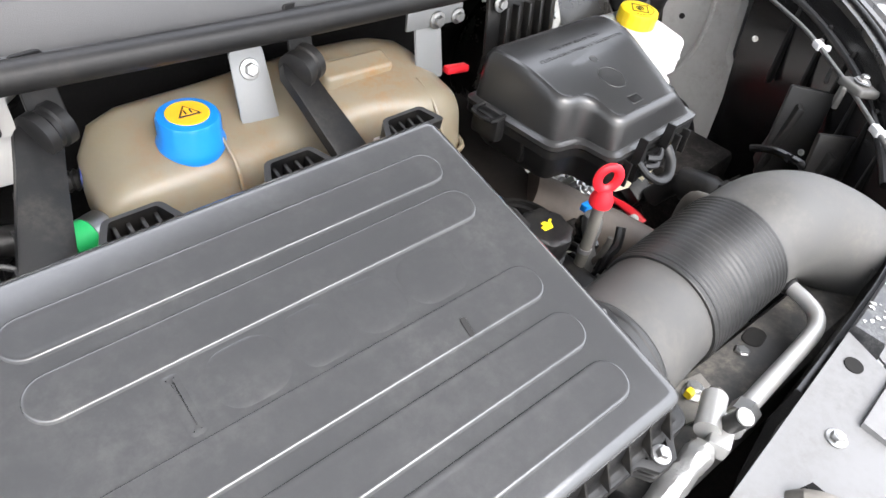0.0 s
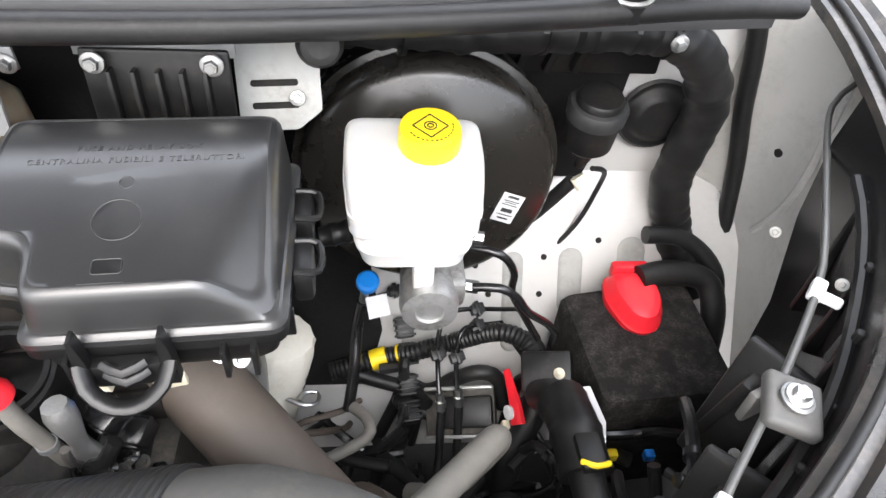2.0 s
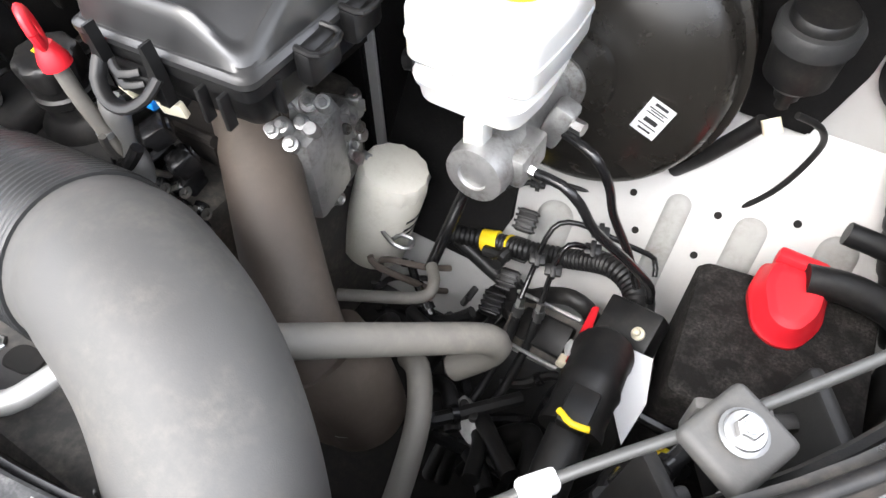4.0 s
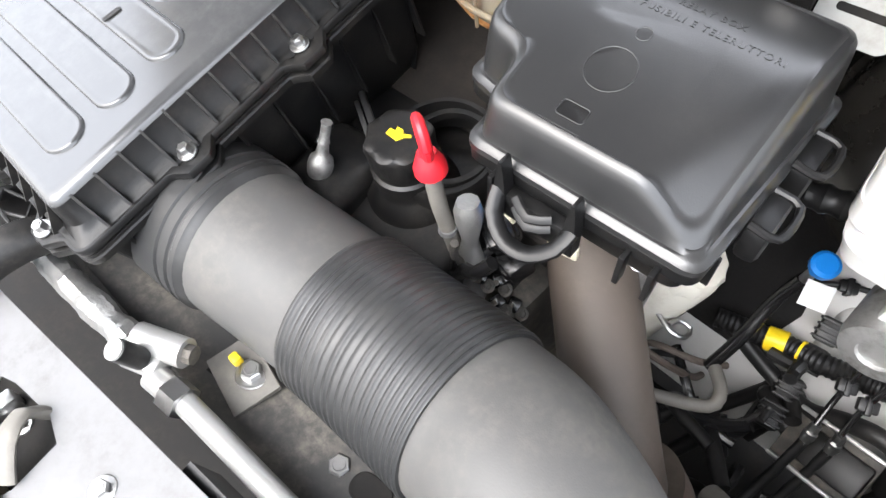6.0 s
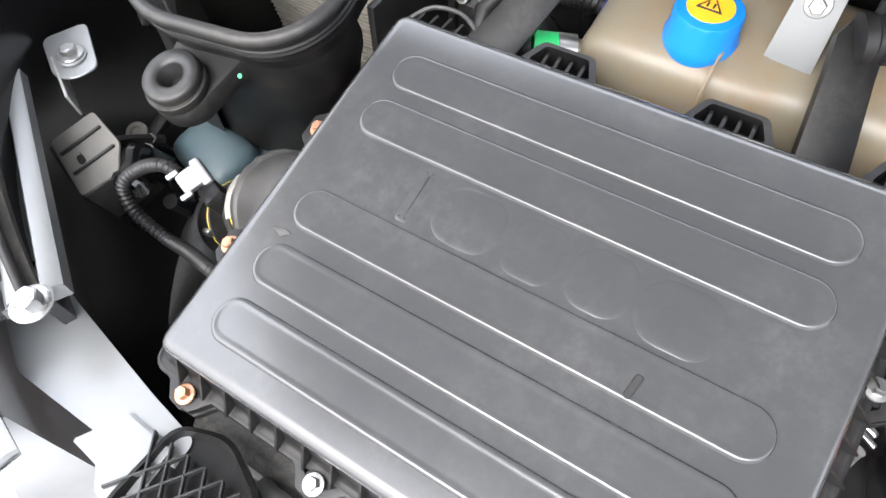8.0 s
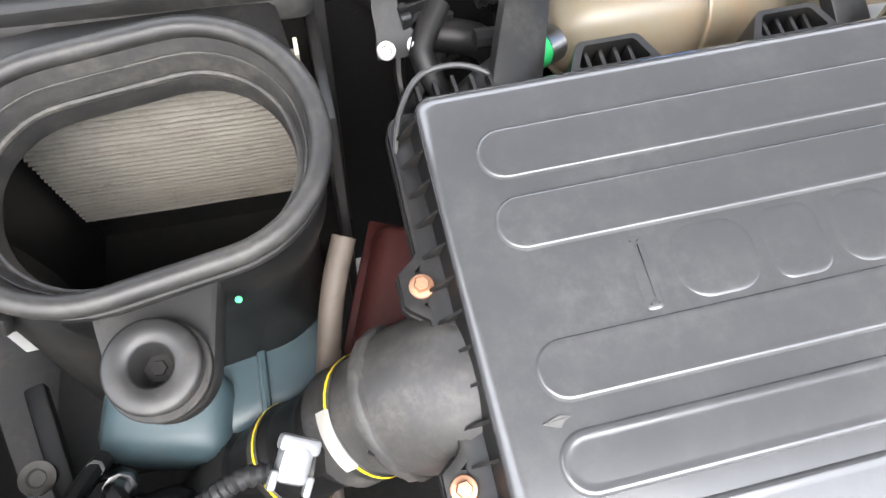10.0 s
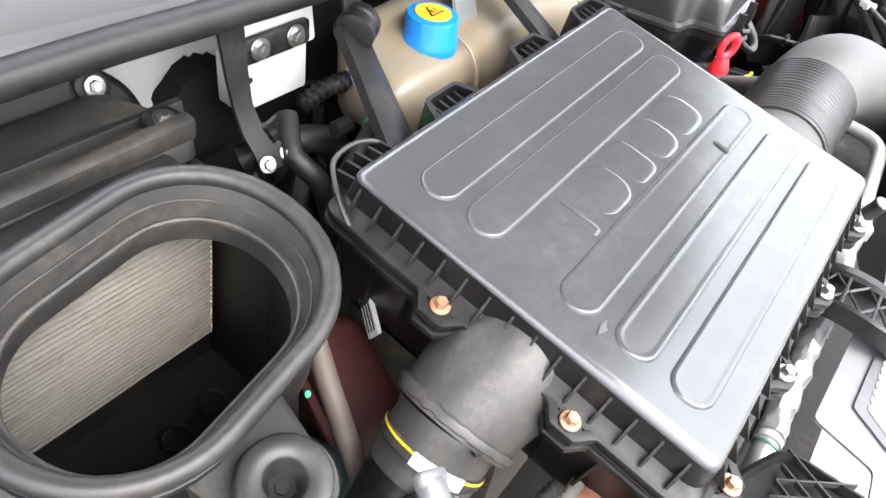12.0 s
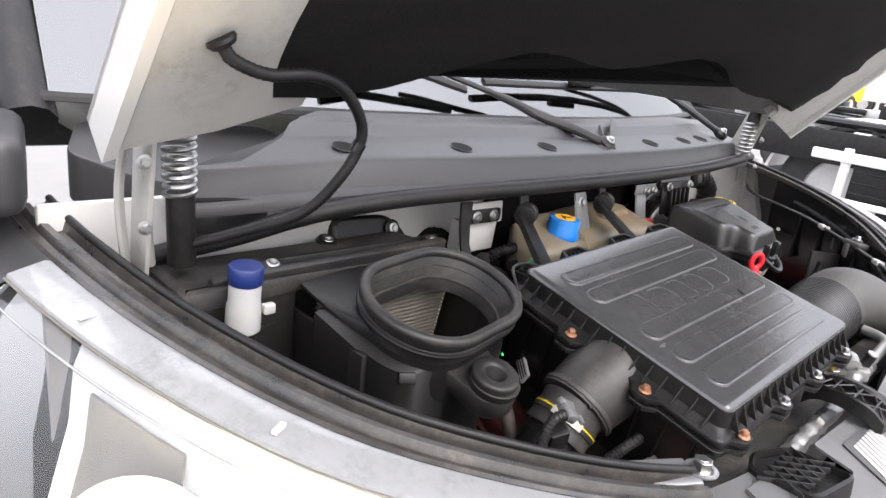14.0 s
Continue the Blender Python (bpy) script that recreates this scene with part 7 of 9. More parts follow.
bm = bmesh.new()
sweep(bm, span(-0.18, -0.250), lambda s: 0.0575 - 0.0095 * s ** 1.3 + (0.0030 if s > 0.90 else 0), 36, curved=False)
elb = part("elbow", bm, M_ELBOW, out)
q0_ = span(-0.240, -0.252)
d0_ = (q0_[-1] - q0_[0]).normalized()
bm = bmesh.new()
rnd = random.Random(77)
rag = [0.0010 * (rnd.random() - 0.5) for _ in range(48)]
rings(bm, [[aim(q0_[0], d0_) @ Vector(((r + rag[k]) * math.cos(2 * math.pi * k / 48), (r + rag[k]) * math.sin(2 * math.pi * k / 48), z + 2 * rag[k])) for k in range(48)] for r, z in ((0.0495, -0.004), (0.0528, -0.002), (0.0536, 0.001), (0.0530, 0.004), (0.0500, 0.0055), (0.046, 0.0055))], cap=False)
part("elbow_rim", bm, M_ELBOW, out, "ragged moulded rim")
bm = bmesh.new()
rbox(bm, (0.006, 0.010, 0.012), aim(span(-0.248, -0.256)[0] + Vector((-0.018, -0.032, 0.026)), (-0.4, -0.6, 0.6)), 0.001)
part("locating_notch", bm, M_BLACK, elb)
bm = bmesh.new()
sweep(bm, span(-0.246, -0.282), lambda s: 0.0425 + (0.0015 if s < 0.12 or s > 0.86 else 0), 32, curved=False)
part("cuff", bm, M_ELBOW, out)
bm = bmesh.new()
sweep(bm, span(-0.276, -0.357), lambda s: 0.0375 + (0.002 if 0.10 < s < 0.16 or 0.5 < s < 0.56 or 0.6 < s < 0.66 or s > 0.94 else 0), 32, curved=False)
part("meter_body", bm, M_BLACK, out, "black air meter body")
bm = bmesh.new()
corrugated(bm, span(-0.352, -0.412), 0.040, 0.012, 0.002, 28)
part("lower_hose", bm, M_RUBBER, out)
for x in (-0.264, -0.325):
    i = next(j for j, q in enumerate(op) if q.x < x)
    bm = bmesh.new()
    rr_ = 0.0432 if x > -0.3 else 0.0400
    d = (op[i + 1] - op[i - 1]).normalized()
    lathe(bm, [(rr_, -0.0055), (rr_ + 0.0010, -0.0045), (rr_ + 0.0010, 0.0045), (rr_, 0.0055)], aim(op[i], d), 36, cap=False)
    cl_ = part("clamp", bm, M_DUSTY, out, "band clamp with a yellow stripe")
    bm = bmesh.new()
    lathe(bm, [(rr_ + 0.0009, -0.0036), (rr_ + 0.0014, -0.0034), (rr_ + 0.0014, -0.0016), (rr_ + 0.0009, -0.0014)], aim(op[i], d), 36, cap=False)
    part("yellow_stripe", bm, M_YELLOW, cl_, "yellow stripe")
    side_ = Vector((0, -1, 0)) - d * Vector((0, -1, 0)).dot(d)
    up_ = d.cross(side_).normalized()
    if up_.z < 0: up_ = -up_
    if x > -0.3:                              # the pale worm-screw section of the band
        bm = bmesh.new()
        rings(bm, [[op[i] + (side_.normalized() * math.sin(a) + up_ * math.cos(a)) * q + d * w_ for q, w_ in ((rr_ + 0.001, -0.0052), (rr_ + 0.0030, -0.0050), (rr_ + 0.0030, 0.0050), (rr_ + 0.001, 0.0052))] for a in [radians(2 + 5.0 * j) for j in range(12)]])
        part("screw_band", bm, M_BAND, cl_, "pale ribbed band section")
    else:
        bm = bmesh.new()
        rbox(bm, (0.012, 0.008, 0.006), aim(op[i] + (side_.normalized() * 0.9 + up_ * 0.4).normalized() * (rr_ + 0.003), side_, 20), 0.002)
        part("clamp_ear", bm, M_STEEL, cl_)
bm = bmesh.new()
rbox(bm, (0.026, 0.020, 0.034), aim((-0.312, -0.160, 0.945), (-0.3, -0.25, 0.9), 30), 0.003)
part("sensor_block", bm, M_BLACK, out)
bm = bmesh.new()
PG = aim((-0.316, -0.172, 0.988), (0.35, -0.45, 0.8), 30)
rbox(bm, (0.026, 0.020, 0.014), PG, 0.004)
rbox(bm, (0.010, 0.026, 0.010), PG @ pose(0.010, 0, 0.002), 0.003)
rbox(bm, (0.012, 0.005, 0.006), PG @ pose(-0.012, 0.011, 0.005), 0.0015)
rbox(bm, (0.012, 0.005, 0.006), PG @ pose(-0.012, -0.011, 0.005), 0.0015)
part("sensor_plug", bm, M_PLATE, out, "pale grey electrical plug")
bm = bmesh.new()
corrugated(bm, [(-0.328, -0.176, 0.990), (-0.350, -0.177, 0.990), (-0.378, -0.186, 0.975), (-0.395, -0.200, 0.955), (-0.385, -0.208, 0.930), (-0.350, -0.210, 0.915), (-0.310, -0.213, 0.925), (-0.265, -0.222, 0.945), (-0.235, -0.228, 0.955)], 0.0062, 0.005, 0.0008, 10)
part("conduit", bm, M_RUBBER, out, "black corrugated conduit loop")

# casting and hoses seen between the intake and the filter box
bm = bmesh.new()
rc = thing("red_casting", (-0.222, -0.005, 0.72), "dark rusty-red painted engine casting", "casting")
rbox(bm, (0.07, 0.13, 0.15), pose(-0.222, 0.000, 0.805, 8, 6, -20), 0.018, 3)
part("body", bm, M_REDDK, rc)
bm = bmesh.new()
rbox(bm, (0.078, 0.138, 0.012), pose(-0.222, 0.000, 0.845, 8, 6, -20), 0.003, 2)
part("flange", bm, M_REDDK, rc)
bolt(Vector((-0.262, -0.050, 0.846)), (-0.1, -0.1, 1), rc, M_DARK, 0.006, 0.006)
pipe("terracotta_pipe", "matt red-brown pipe under the filter box", [(-0.255, -0.22, 0.88), (-0.20, -0.25, 0.89), (-0.13, -0.275, 0.88), (-0.08, -0.28, 0.86)], 0.024, M_TERRA, "pipe", seg=20)
pipe("grey_hose", "straight dirty grey hose beside the red casting", [(-0.262, -0.005, 0.965), (-0.281, -0.047, 0.934), (-0.30, -0.11, 0.86), (-0.31, -0.16, 0.78)], 0.0095, M_BROWN, "hose", seg=16)
bm = bmesh.new()
rbox(bm, (0.004, 0.045, 0.022), pose(-0.199, -0.011, 0.940, 30, 10, -25), 0)
sk = single("part_label", bm, M_LABEL, "small white part label on the filter box side", "label")
for i in range(3):
    bm = bmesh.new()
    rbox(bm, (0.0006, 0.034, 0.002), pose(-0.2016, -0.011, 0.940, 30, 10, -25) @ pose(0, 0, 0.006 - 0.006 * i), 0)
    part("print_bar", bm, M_INK, sk)
pipe("thin_hose", "thin braided hose on the red-brown pipe", [(-0.30, -0.25, 0.86), (-0.24, -0.235, 0.905), (-0.20, -0.235, 0.915)], 0.006, M_HOSE, "hose")
pipe("thin_cable", "black wiring below the strap", [(-0.16, 0.13, 1.06), (-0.18, 0.10, 1.04), (-0.17, 0.08, 1.02), (-0.16, 0.07, 0.96)], 0.010, M_RUBBER, "cable")
pipe("thin_cable", "black wiring under the support arm", [(-0.20, 0.15, 1.02), (-0.16, 0.13, 1.03), (-0.12, 0.12, 1.02), (-0.10, 0.10, 0.98)], 0.014, M_RUBBER, "cable")
bm = bmesh.new()
rnd = random.Random(31)
rings(bm, [[Vector((-0.178 + (r + 0.004 * rnd.random()) * math.cos(a), y, 1.032 + (r + 0.005 * rnd.random()) * math.sin(a))) for a in [2 * math.pi * k / 60 for k in range(60)]] for r, y in ((0.045, 0.238), (0.046, 0.226), (0.043, 0.214), (0.031, 0.208), (0.012, 0.206))])
spd = thing("sound_pad", (-0.168, 0.22, 0.98), "fuzzy-edged black felt pad on the firewall", "felt pad")
part("pad", bm, M_FELT, spd)

# washer filler with a navy cap
wf = thing("washer_filler", (-0.612, 0.06, 1.05), "white washer filler neck with a navy blue cap", "washer filler")
bm = bmesh.new()
lathe(bm, [(0.0175, -0.062), (0.020, -0.060), (0.0195, -0.030), (0.018, -0.026), (0.018, 0.0)], pose(-0.588, 0.095, 1.104, 4, 0, 0), 24)
part("neck", bm, M_RES, wf)
bm = bmesh.new()
lathe(bm, [(0.016, -0.30), (0.016, -0.061), (0.018, -0.060)], pose(-0.588, 0.095, 1.104, 4, 0, 0), 20)
part("hose", bm, M_RUBBER, wf, "black filler hose")
bm = bmesh.new()
lathe(bm, [(0.0185, -0.003), (0.0195, 0.0), (0.0195, 0.016), (0.018, 0.018), (0.010, 0.0185)], pose(-0.588, 0.095, 1.104, 4, 0, 0), 28)
part("cap", bm, M_NAVY, wf)
bm = bmesh.new()
rbox(bm, (0.014, 0.010, 0.012), pose(-0.565, 0.083, 1.070), 0.002)
part("tab", bm, M_RES, wf)
bm = bmesh.new()
wt = thing("washer_tank", (-0.36, -0.12, 0.72), "blue-grey washer tank low beside the pipe", "washer tank")
rbox(bm, (0.13, 0.09, 0.16), pose(-0.345, -0.055, 0.79, 0, 0, 15), 0.02, 3)
part("body", bm, M_BLUEG, wt)
bm = bmesh.new()
rbox(bm, (0.10, 0.07, 0.12), pose(-0.42, -0.075, 0.83, 10, 0, -10), 0.02, 3)
part("shoulder", bm, M_BLUEG, wt)
bm = bmesh.new()
sweep(bm, [(-0.345, -0.01, 0.868), (-0.345, -0.055, 0.873), (-0.345, -0.10, 0.868)], 0.004, 8)
part("weld_seam", bm, M_BLUEG, wt)
# hood wiring tube hanging from the bonnet
WH = [(-0.655, 0.02, 1.360), (-0.645, 0.02, 1.345), (-0.61, 0.02, 1.334), (-0.565, 0.02, 1.336), (-0.525, 0.028, 1.325), (-0.492, 0.038, 1.295), (-0.484, 0.044, 1.265), (-0.500, 0.054, 1.225), (-0.530, 0.080, 1.180), (-0.58, 0.125, 1.150), (-0.63, 0.17, 1.125)]
wh_ = thing("washer_hose", WH[0], "black corrugated washer hose hanging from the bonnet", "hose")
bm = bmesh.new()
corrugated(bm, WH, 0.0062, 0.006, 0.0004, 14)
part("tube", bm, M_RUBBER, wh_)
bm = bmesh.new()
lathe(bm, [(0.013, -0.003), (0.014, 0.0), (0.012, 0.004), (0.007, 0.006)], aim(WH[0], Vector(WH[1]) - Vector(WH[0])), 20)
part("grommet", bm, M_BLACK, wh_)
bm = bmesh.new()
sweep(bm, [Vector(WH[6]), Vector(WH[6]).lerp(Vector(WH[7]), 0.25)], 0.0078, 14, curved=False)
part("tape", bm, M_GLOSS, wh_)

# left lamp carrier rail, bolts
cr = thing("lamp_carrier", (-0.40, -0.24, 0.98), "galvanised steel lamp carrier rail with two bolts", "carrier rail")
a, b = Vector((-0.560, -0.188, 1.0)), Vector((-0.316, -0.333, 1.004))
d = (b - a).normalized()
side = d.cross(Vector((0, 0, 1))).normalized()
bm = bmesh.new()
rings(bm, [[a + d * s + side * u + Vector((0, 0, v)) for u, v in ((-0.024, -0.014), (-0.023, 0.001), (-0.020, 0.003), (-0.008, 0.004), (-0.0065, 0.002), (-0.006, -0.010), (0.006, -0.010), (0.0065, 0.002), (0.008, 0.004), (0.016, 0.004), (0.019, 0.002), (0.020, -0.002), (0.025, -0.003), (0.026, -0.014))] for s in (-0.06, 0.275)])
part("rail", bm, M_PLATE, cr)
bm = bmesh.new()
rings(bm, [[a + d * s + side * u + Vector((0, 0, v)) for u, v in ((-0.0055, -0.0098), (-0.004, -0.006), (0.004, -0.006), (0.0055, -0.0098))] for s in (-0.06, 0.235)])
part("slot_filler", bm, M_RUBBER, cr, "dark rubber in the rail's slot")
bm = bmesh.new()
plate(bm, fillet([(-0.3844, -0.3455), (-0.3657, -0.3014), (-0.3326, -0.3091), (-0.2201, -0.3323), (-0.1672, -0.3411), (-0.1616, -0.4007), (-0.2002, -0.4073), (-0.2333, -0.3753), (-0.3271, -0.3753)], 0.006), 0.003, pose(0, 0, 0.950))
ep = part("end_plate", bm, M_PLATE, cr)
bm = bmesh.new()
rings(bm, [[Vector(p) + Vector((0, 0, dz)) for p in ((-0.2444, -0.3896, 0.9515), (-0.2223, -0.3510, 0.9515), (-0.1727, -0.3532, 0.9515), (-0.1705, -0.3974, 0.9515))] for dz in (0, 0.004)])
bmesh.ops.bevel(bm, geom=bm.edges[:], offset=0.0018, segments=2, affect="EDGES")
part("raised_field", bm, M_PLATE, ep)
bolt(b + Vector((0.0, 0, 0.004)), (0, 0, 1), cr, M_STEEL, 0.010, 0.012)
bm = bmesh.new()
lathe(bm, [(0.0165, 0), (0.0170, 0.002), (0.0150, 0.003)], Matrix.Translation(b + Vector((0, 0, 0.003))), 24)
part("washer", bm, M_PLATE, cr)
# moulded brackets inside the wing: a pale bolted plate, a slotted one and a push fastener
lb = thing("lamp_bracket", (-0.537, -0.121, 0.98), "rounded pale steel lamp bracket with a flanged bolt", "bracket", "lamp brackets")
bm = bmesh.new()
plate(bm, fillet([(-0.040, -0.022), (0.016, -0.024), (0.030, -0.008), (0.028, 0.020), (-0.040, 0.026)], 0.010), 0.003, pose(-0.537, -0.121, 0.986, 4, 6, -28))
part("plate", bm, M_PLATE, lb)
bm = bmesh.new()
rbox(bm, (0.060, 0.003, 0.030), pose(-0.530, -0.145, 0.970, 4, 6, -28), 0.001)
part("fold", bm, M_GREYP, lb)
bm = bmesh.new()
lathe(bm, [(0.0150, 0), (0.0155, 0.002), (0.0130, 0.003)], pose(-0.537, -0.121, 0.988, 4, 6, 0), 22)
part("washer", bm, M_PLATE, lb)
bolt((-0.537, -0.121, 0.990), (0, 0, 1), lb, M_STEEL, 0.0085, 0.009)
lb = thing("lamp_bracket", (-0.463, -0.185, 0.93), "dusty black moulded lamp bracket with an oval slot", "bracket", "lamp brackets")
LB = pose(-0.463, -0.190, 0.945, 14, 10, -18)
bm = bmesh.new()
plate(bm, fillet([(-0.040, -0.022), (0.034, -0.026), (0.038, 0.016), (0.010, 0.034), (-0.040, 0.030)], 0.005), 0.004, LB)
part("plate", bm, M_HOSE, lb, "grey dusty top face")
bm = bmesh.new()
slab(bm, rrect(0.012, 0.007, 0.003), [(0, 0), (0.0004, 0.0006)], LB @ pose(0.0, -0.006, 0.0022))
part("slot", bm, M_DARK, lb, "dark oval slot")
bm = bmesh.new()
rbox(bm, (0.072, 0.004, 0.070), LB @ pose(-0.002, -0.026, -0.036), 0.002)
rbox(bm, (0.004, 0.050, 0.060), LB @ pose(0.034, 0.0, -0.032), 0.002)
part("web", bm, M_DEEP, lb)
for u in (-0.018, 0.010):
    bm = bmesh.new()
    rbox(bm, (0.003, 0.048, 0.004), LB @ pose(u, 0.004, 0.003), 0.001)
    part("rib", bm, M_DEEP, lb)
bm = bmesh.new()
rbox(bm, (0.016, 0.13, 0.012), pose(-0.500, -0.100, 0.875, 0, 0, 18), 0.003)
single("wing_strut", bm, M_DEEP, "dark strut inside the wing", "strut")
pv = thing("scrivet", (-0.509, -0.114, 0.884), "round grey push-in fastener", "fastener")
bm = bmesh.new()
lathe(bm, [(0.0125, 0), (0.0125, 0.002), (0.0070, 0.004), (0.0055, 0.001)], aim((-0.509, -0.114, 0.884), (0.2, -0.3, 1)), 20)
part("head", bm, M_HOSE, pv)


# ---- oil filler, dipstick, engine top ----
eng = thing("engine", (0.25, -0.02, 0.50), "dirty dark engine with a black plastic rocker cover", "engine")
bm = bmesh.new()
rbox(bm, (0.50, 0.30, 0.40), pose(0.18, 0.02, 0.66), 0.02, 2)
part("block", bm, M_CAST, eng)
bm = bmesh.new()
rbox(bm, (0.20, 0.17, 0.06), pose(0.27, -0.075, 0.895, 6, 0, 4), 0.016, 3)
rbox(bm, (0.07, 0.11, 0.05), pose(0.235, -0.12, 0.92, 0, 0, 10), 0.012, 3)
cov = part("rocker_cover", bm, M_BLACK, eng)
bm = bmesh.new()
lathe(bm, [(0.046, -0.10), (0.042, -0.062), (0.031, -0.050), (0.029, -0.046), (0.029, -0.034), (0.031, -0.032), (0.031, -0.024), (0.028, -0.022), (0.028, -0.010)], pose(0.295, -0.081, 0.990, 6, 0, 0), 32)
part("filler_tower", bm, M_BLACK, eng)
bm = bmesh.new()
lathe(bm, [(0.050, -0.085), (0.050, -0.060), (0.052, -0.030), (0.050, -0.026), (0.046, -0.026), (0.044, -0.06)], pose(0.304, -0.050, 0.991, 8, 0, 0), 36, cap=False)
part("cover_ring", bm, M_BLACK, eng, "ringed moulding beside the filler")
for dz, rr_ in ((-0.042, 0.041), (-0.036, 0.036)):
    bm = bmesh.new()
    lathe(bm, [(rr_, dz), (rr_ + 0.004, dz + 0.003), (rr_ + 0.003, dz + 0.006), (rr_ - 0.002, dz + 0.006), (rr_ - 0.003, dz)], pose(0.307, -0.044, 0.991, 8, 0, 0), 36, cap=False)
    part("cover_ridge", bm, M_BLACK, eng)
bm = bmesh.new()
rbox(bm, (0.055, 0.006, 0.010), pose(0.230, -0.062, 0.962, 10, 0, -28), 0.002)
rbox(bm, (0.050, 0.004, 0.004), pose(0.233, -0.072, 0.964, 10, 0, -28), 0.001)
part("slot_frame", bm, M_STEEL, eng, "bright edge of a slot")
oc = thing("oil_filler_cap", (0.293, -0.085, 0.99), "black lobed oil filler cap with a yellow oil-can mark", "cap")
OM = pose(0.295, -0.081, 0.980, 6, 0, 15)
bm = bmesh.new()
loops = []
for r, z in ((0.026, -0.006), (0.0285, -0.003), (0.0285, 0.015), (0.0272, 0.0195), (0.024, 0.0215), (0.019, 0.0215)):
    loops.append([OM @ Vector((r * (1 + (0.045 * math.cos(8 * a) if 0.001 < z < 0.021 else 0)) * math.cos(a), r * (1 + (0.045 * math.cos(8 * a) if 0.001 < z < 0.021 else 0)) * math.sin(a), z)) for a in [2 * math.pi * k / 64 for k in range(64)]])
rings(bm, loops)
og = part("grip", bm, M_BLACK, oc)
bm = bmesh.new()
plate(bm, [(-0.008, -0.004), (0.004, -0.005), (0.007, 0.001), (0.012, 0.004), (0.010, 0.006), (0.004, 0.003), (0.002, 0.006), (-0.004, 0.006), (-0.003, 0.002), (-0.008, 0.002)], 0.0008, OM @ pose(-0.001, 0, 0.022, 0, 0, -10), 0.0001)
part("oil_mark", bm, M_YELLOW, og, "worn yellow oil-can mark")
dip = thing("dipstick", (0.36, -0.105, 0.90), "oil dipstick with a bright red ring handle", "dipstick")
DH = Vector((0.351, -0.101, 1.030))
bm = bmesh.new()
lathe(bm, [(0.0075, -0.012), (0.0125, -0.010), (0.0125, -0.004), (0.0095, 0.004), (0.007, 0.010)], aim(DH, (-0.1, -0.05, 1)), 20)
part("stopper", bm, M_RED, dip)
bm = bmesh.new()
cr_ = []
fx, fz_ = Vector((0.85, -0.5, 0.1)).normalized(), Vector((-0.1, -0.05, 1)).normalized()
for k in range(25):
    a = 2 * math.pi * k / 24
    cr_.append(DH + fz_ * 0.024 + fx * (0.0110 * math.cos(a)) + fz_ * (0.0145 * math.sin(a)))
sweep(bm, cr_, 0.0042, 10, curved=False, flat=1.3)
part("ring_handle", bm, M_RED, dip)
bm = bmesh.new()
sweep(bm, [DH - fz_ * 0.010, (0.355, -0.099, 0.98), (0.363, -0.093, 0.92), (0.369, -0.087, 0.84)], 0.0068, 12)
part("tube", bm, M_HOSE, dip, "dirty pale steel guide tube")
bm = bmesh.new()
lathe(bm, [(0.008, 0), (0.008, 0.006)], aim((0.359, -0.096, 0.945), (0, 0, 1)), 12)
part("band", bm, M_PLATE, dip)
bm = bmesh.new()
sweep(bm, [(0.372, -0.085, 0.985), (0.376, -0.088, 0.95), (0.380, -0.092, 0.90), (0.382, -0.09, 0.84)], lambda s: 0.007 + 0.005 * (0.5 + 0.5 * math.sin(17 * s)), 10, 0.01)
single("foil_sleeve", bm, M_FOIL, "crumpled foil-wrapped cable beside the dipstick", "cable sleeve")
bu = thing("breather_bulb", (0.233, -0.123, 0.93), "grimy bulb-shaped sensor on the rocker cover", "sensor")
bm = bmesh.new()
lathe(bm, [(0.008, -0.018), (0.011, -0.010), (0.0115, -0.002), (0.0105, 0.004), (0.006, 0.009), (0.0045, 0.020), (0.0055, 0.022), (0.0045, 0.026), (0.0042, 0.040), (0.005, 0.042)], aim((0.233, -0.123, 0.954), (0.05, 0.35, 0.9)), 20)
part("body", bm, M_ALU, bu)
bm = bmesh.new()
lathe(bm, [(0.019, -0.035), (0.017, -0.018), (0.012, -0.014)], aim((0.233, -0.123, 0.954), (0.05, 0.35, 0.9)), 20)
part("socket", bm, M_BLACK, bu)
# injector plugs under the fuse box
for i in range(4):
    c = Vector((0.395 + 0.012 * (i % 2), -0.070 + 0.004 * i, 0.945 - 0.034 * i))
    bm = bmesh.new()
    rbox(bm, (0.026, 0.024, 0.022), aim(c, (-0.2, -0.3, 1), 15 * i), 0.004)
    rbox(bm, (0.018, 0.030, 0.010), aim(c, (-0.2, -0.3, 1), 15 * i), 0.003)
    single("injector_plug", bm, M_GLOSS, "glossy black injector plug", "plug", "injector plugs")
bm = bmesh.new()
rbox(bm, (0.014, 0.010, 0.010), pose(0.392, -0.062, 0.972), 0.002)
single("blue_clip", bm, M_BLUE, "small blue clip on a plug", "clip")
hd = thing("cylinder_head", (0.46, 0.02, 0.80), "dirty cast aluminium cylinder head end with bosses", "cylinder head")
bm = bmesh.new()
rbox(bm, (0.10, 0.07, 0.11), pose(0.442, 0.030, 0.86, 0, 0, 10), 0.010, 2)
part("casting", bm, M_ALU, hd)
rnd = random.Random(3)
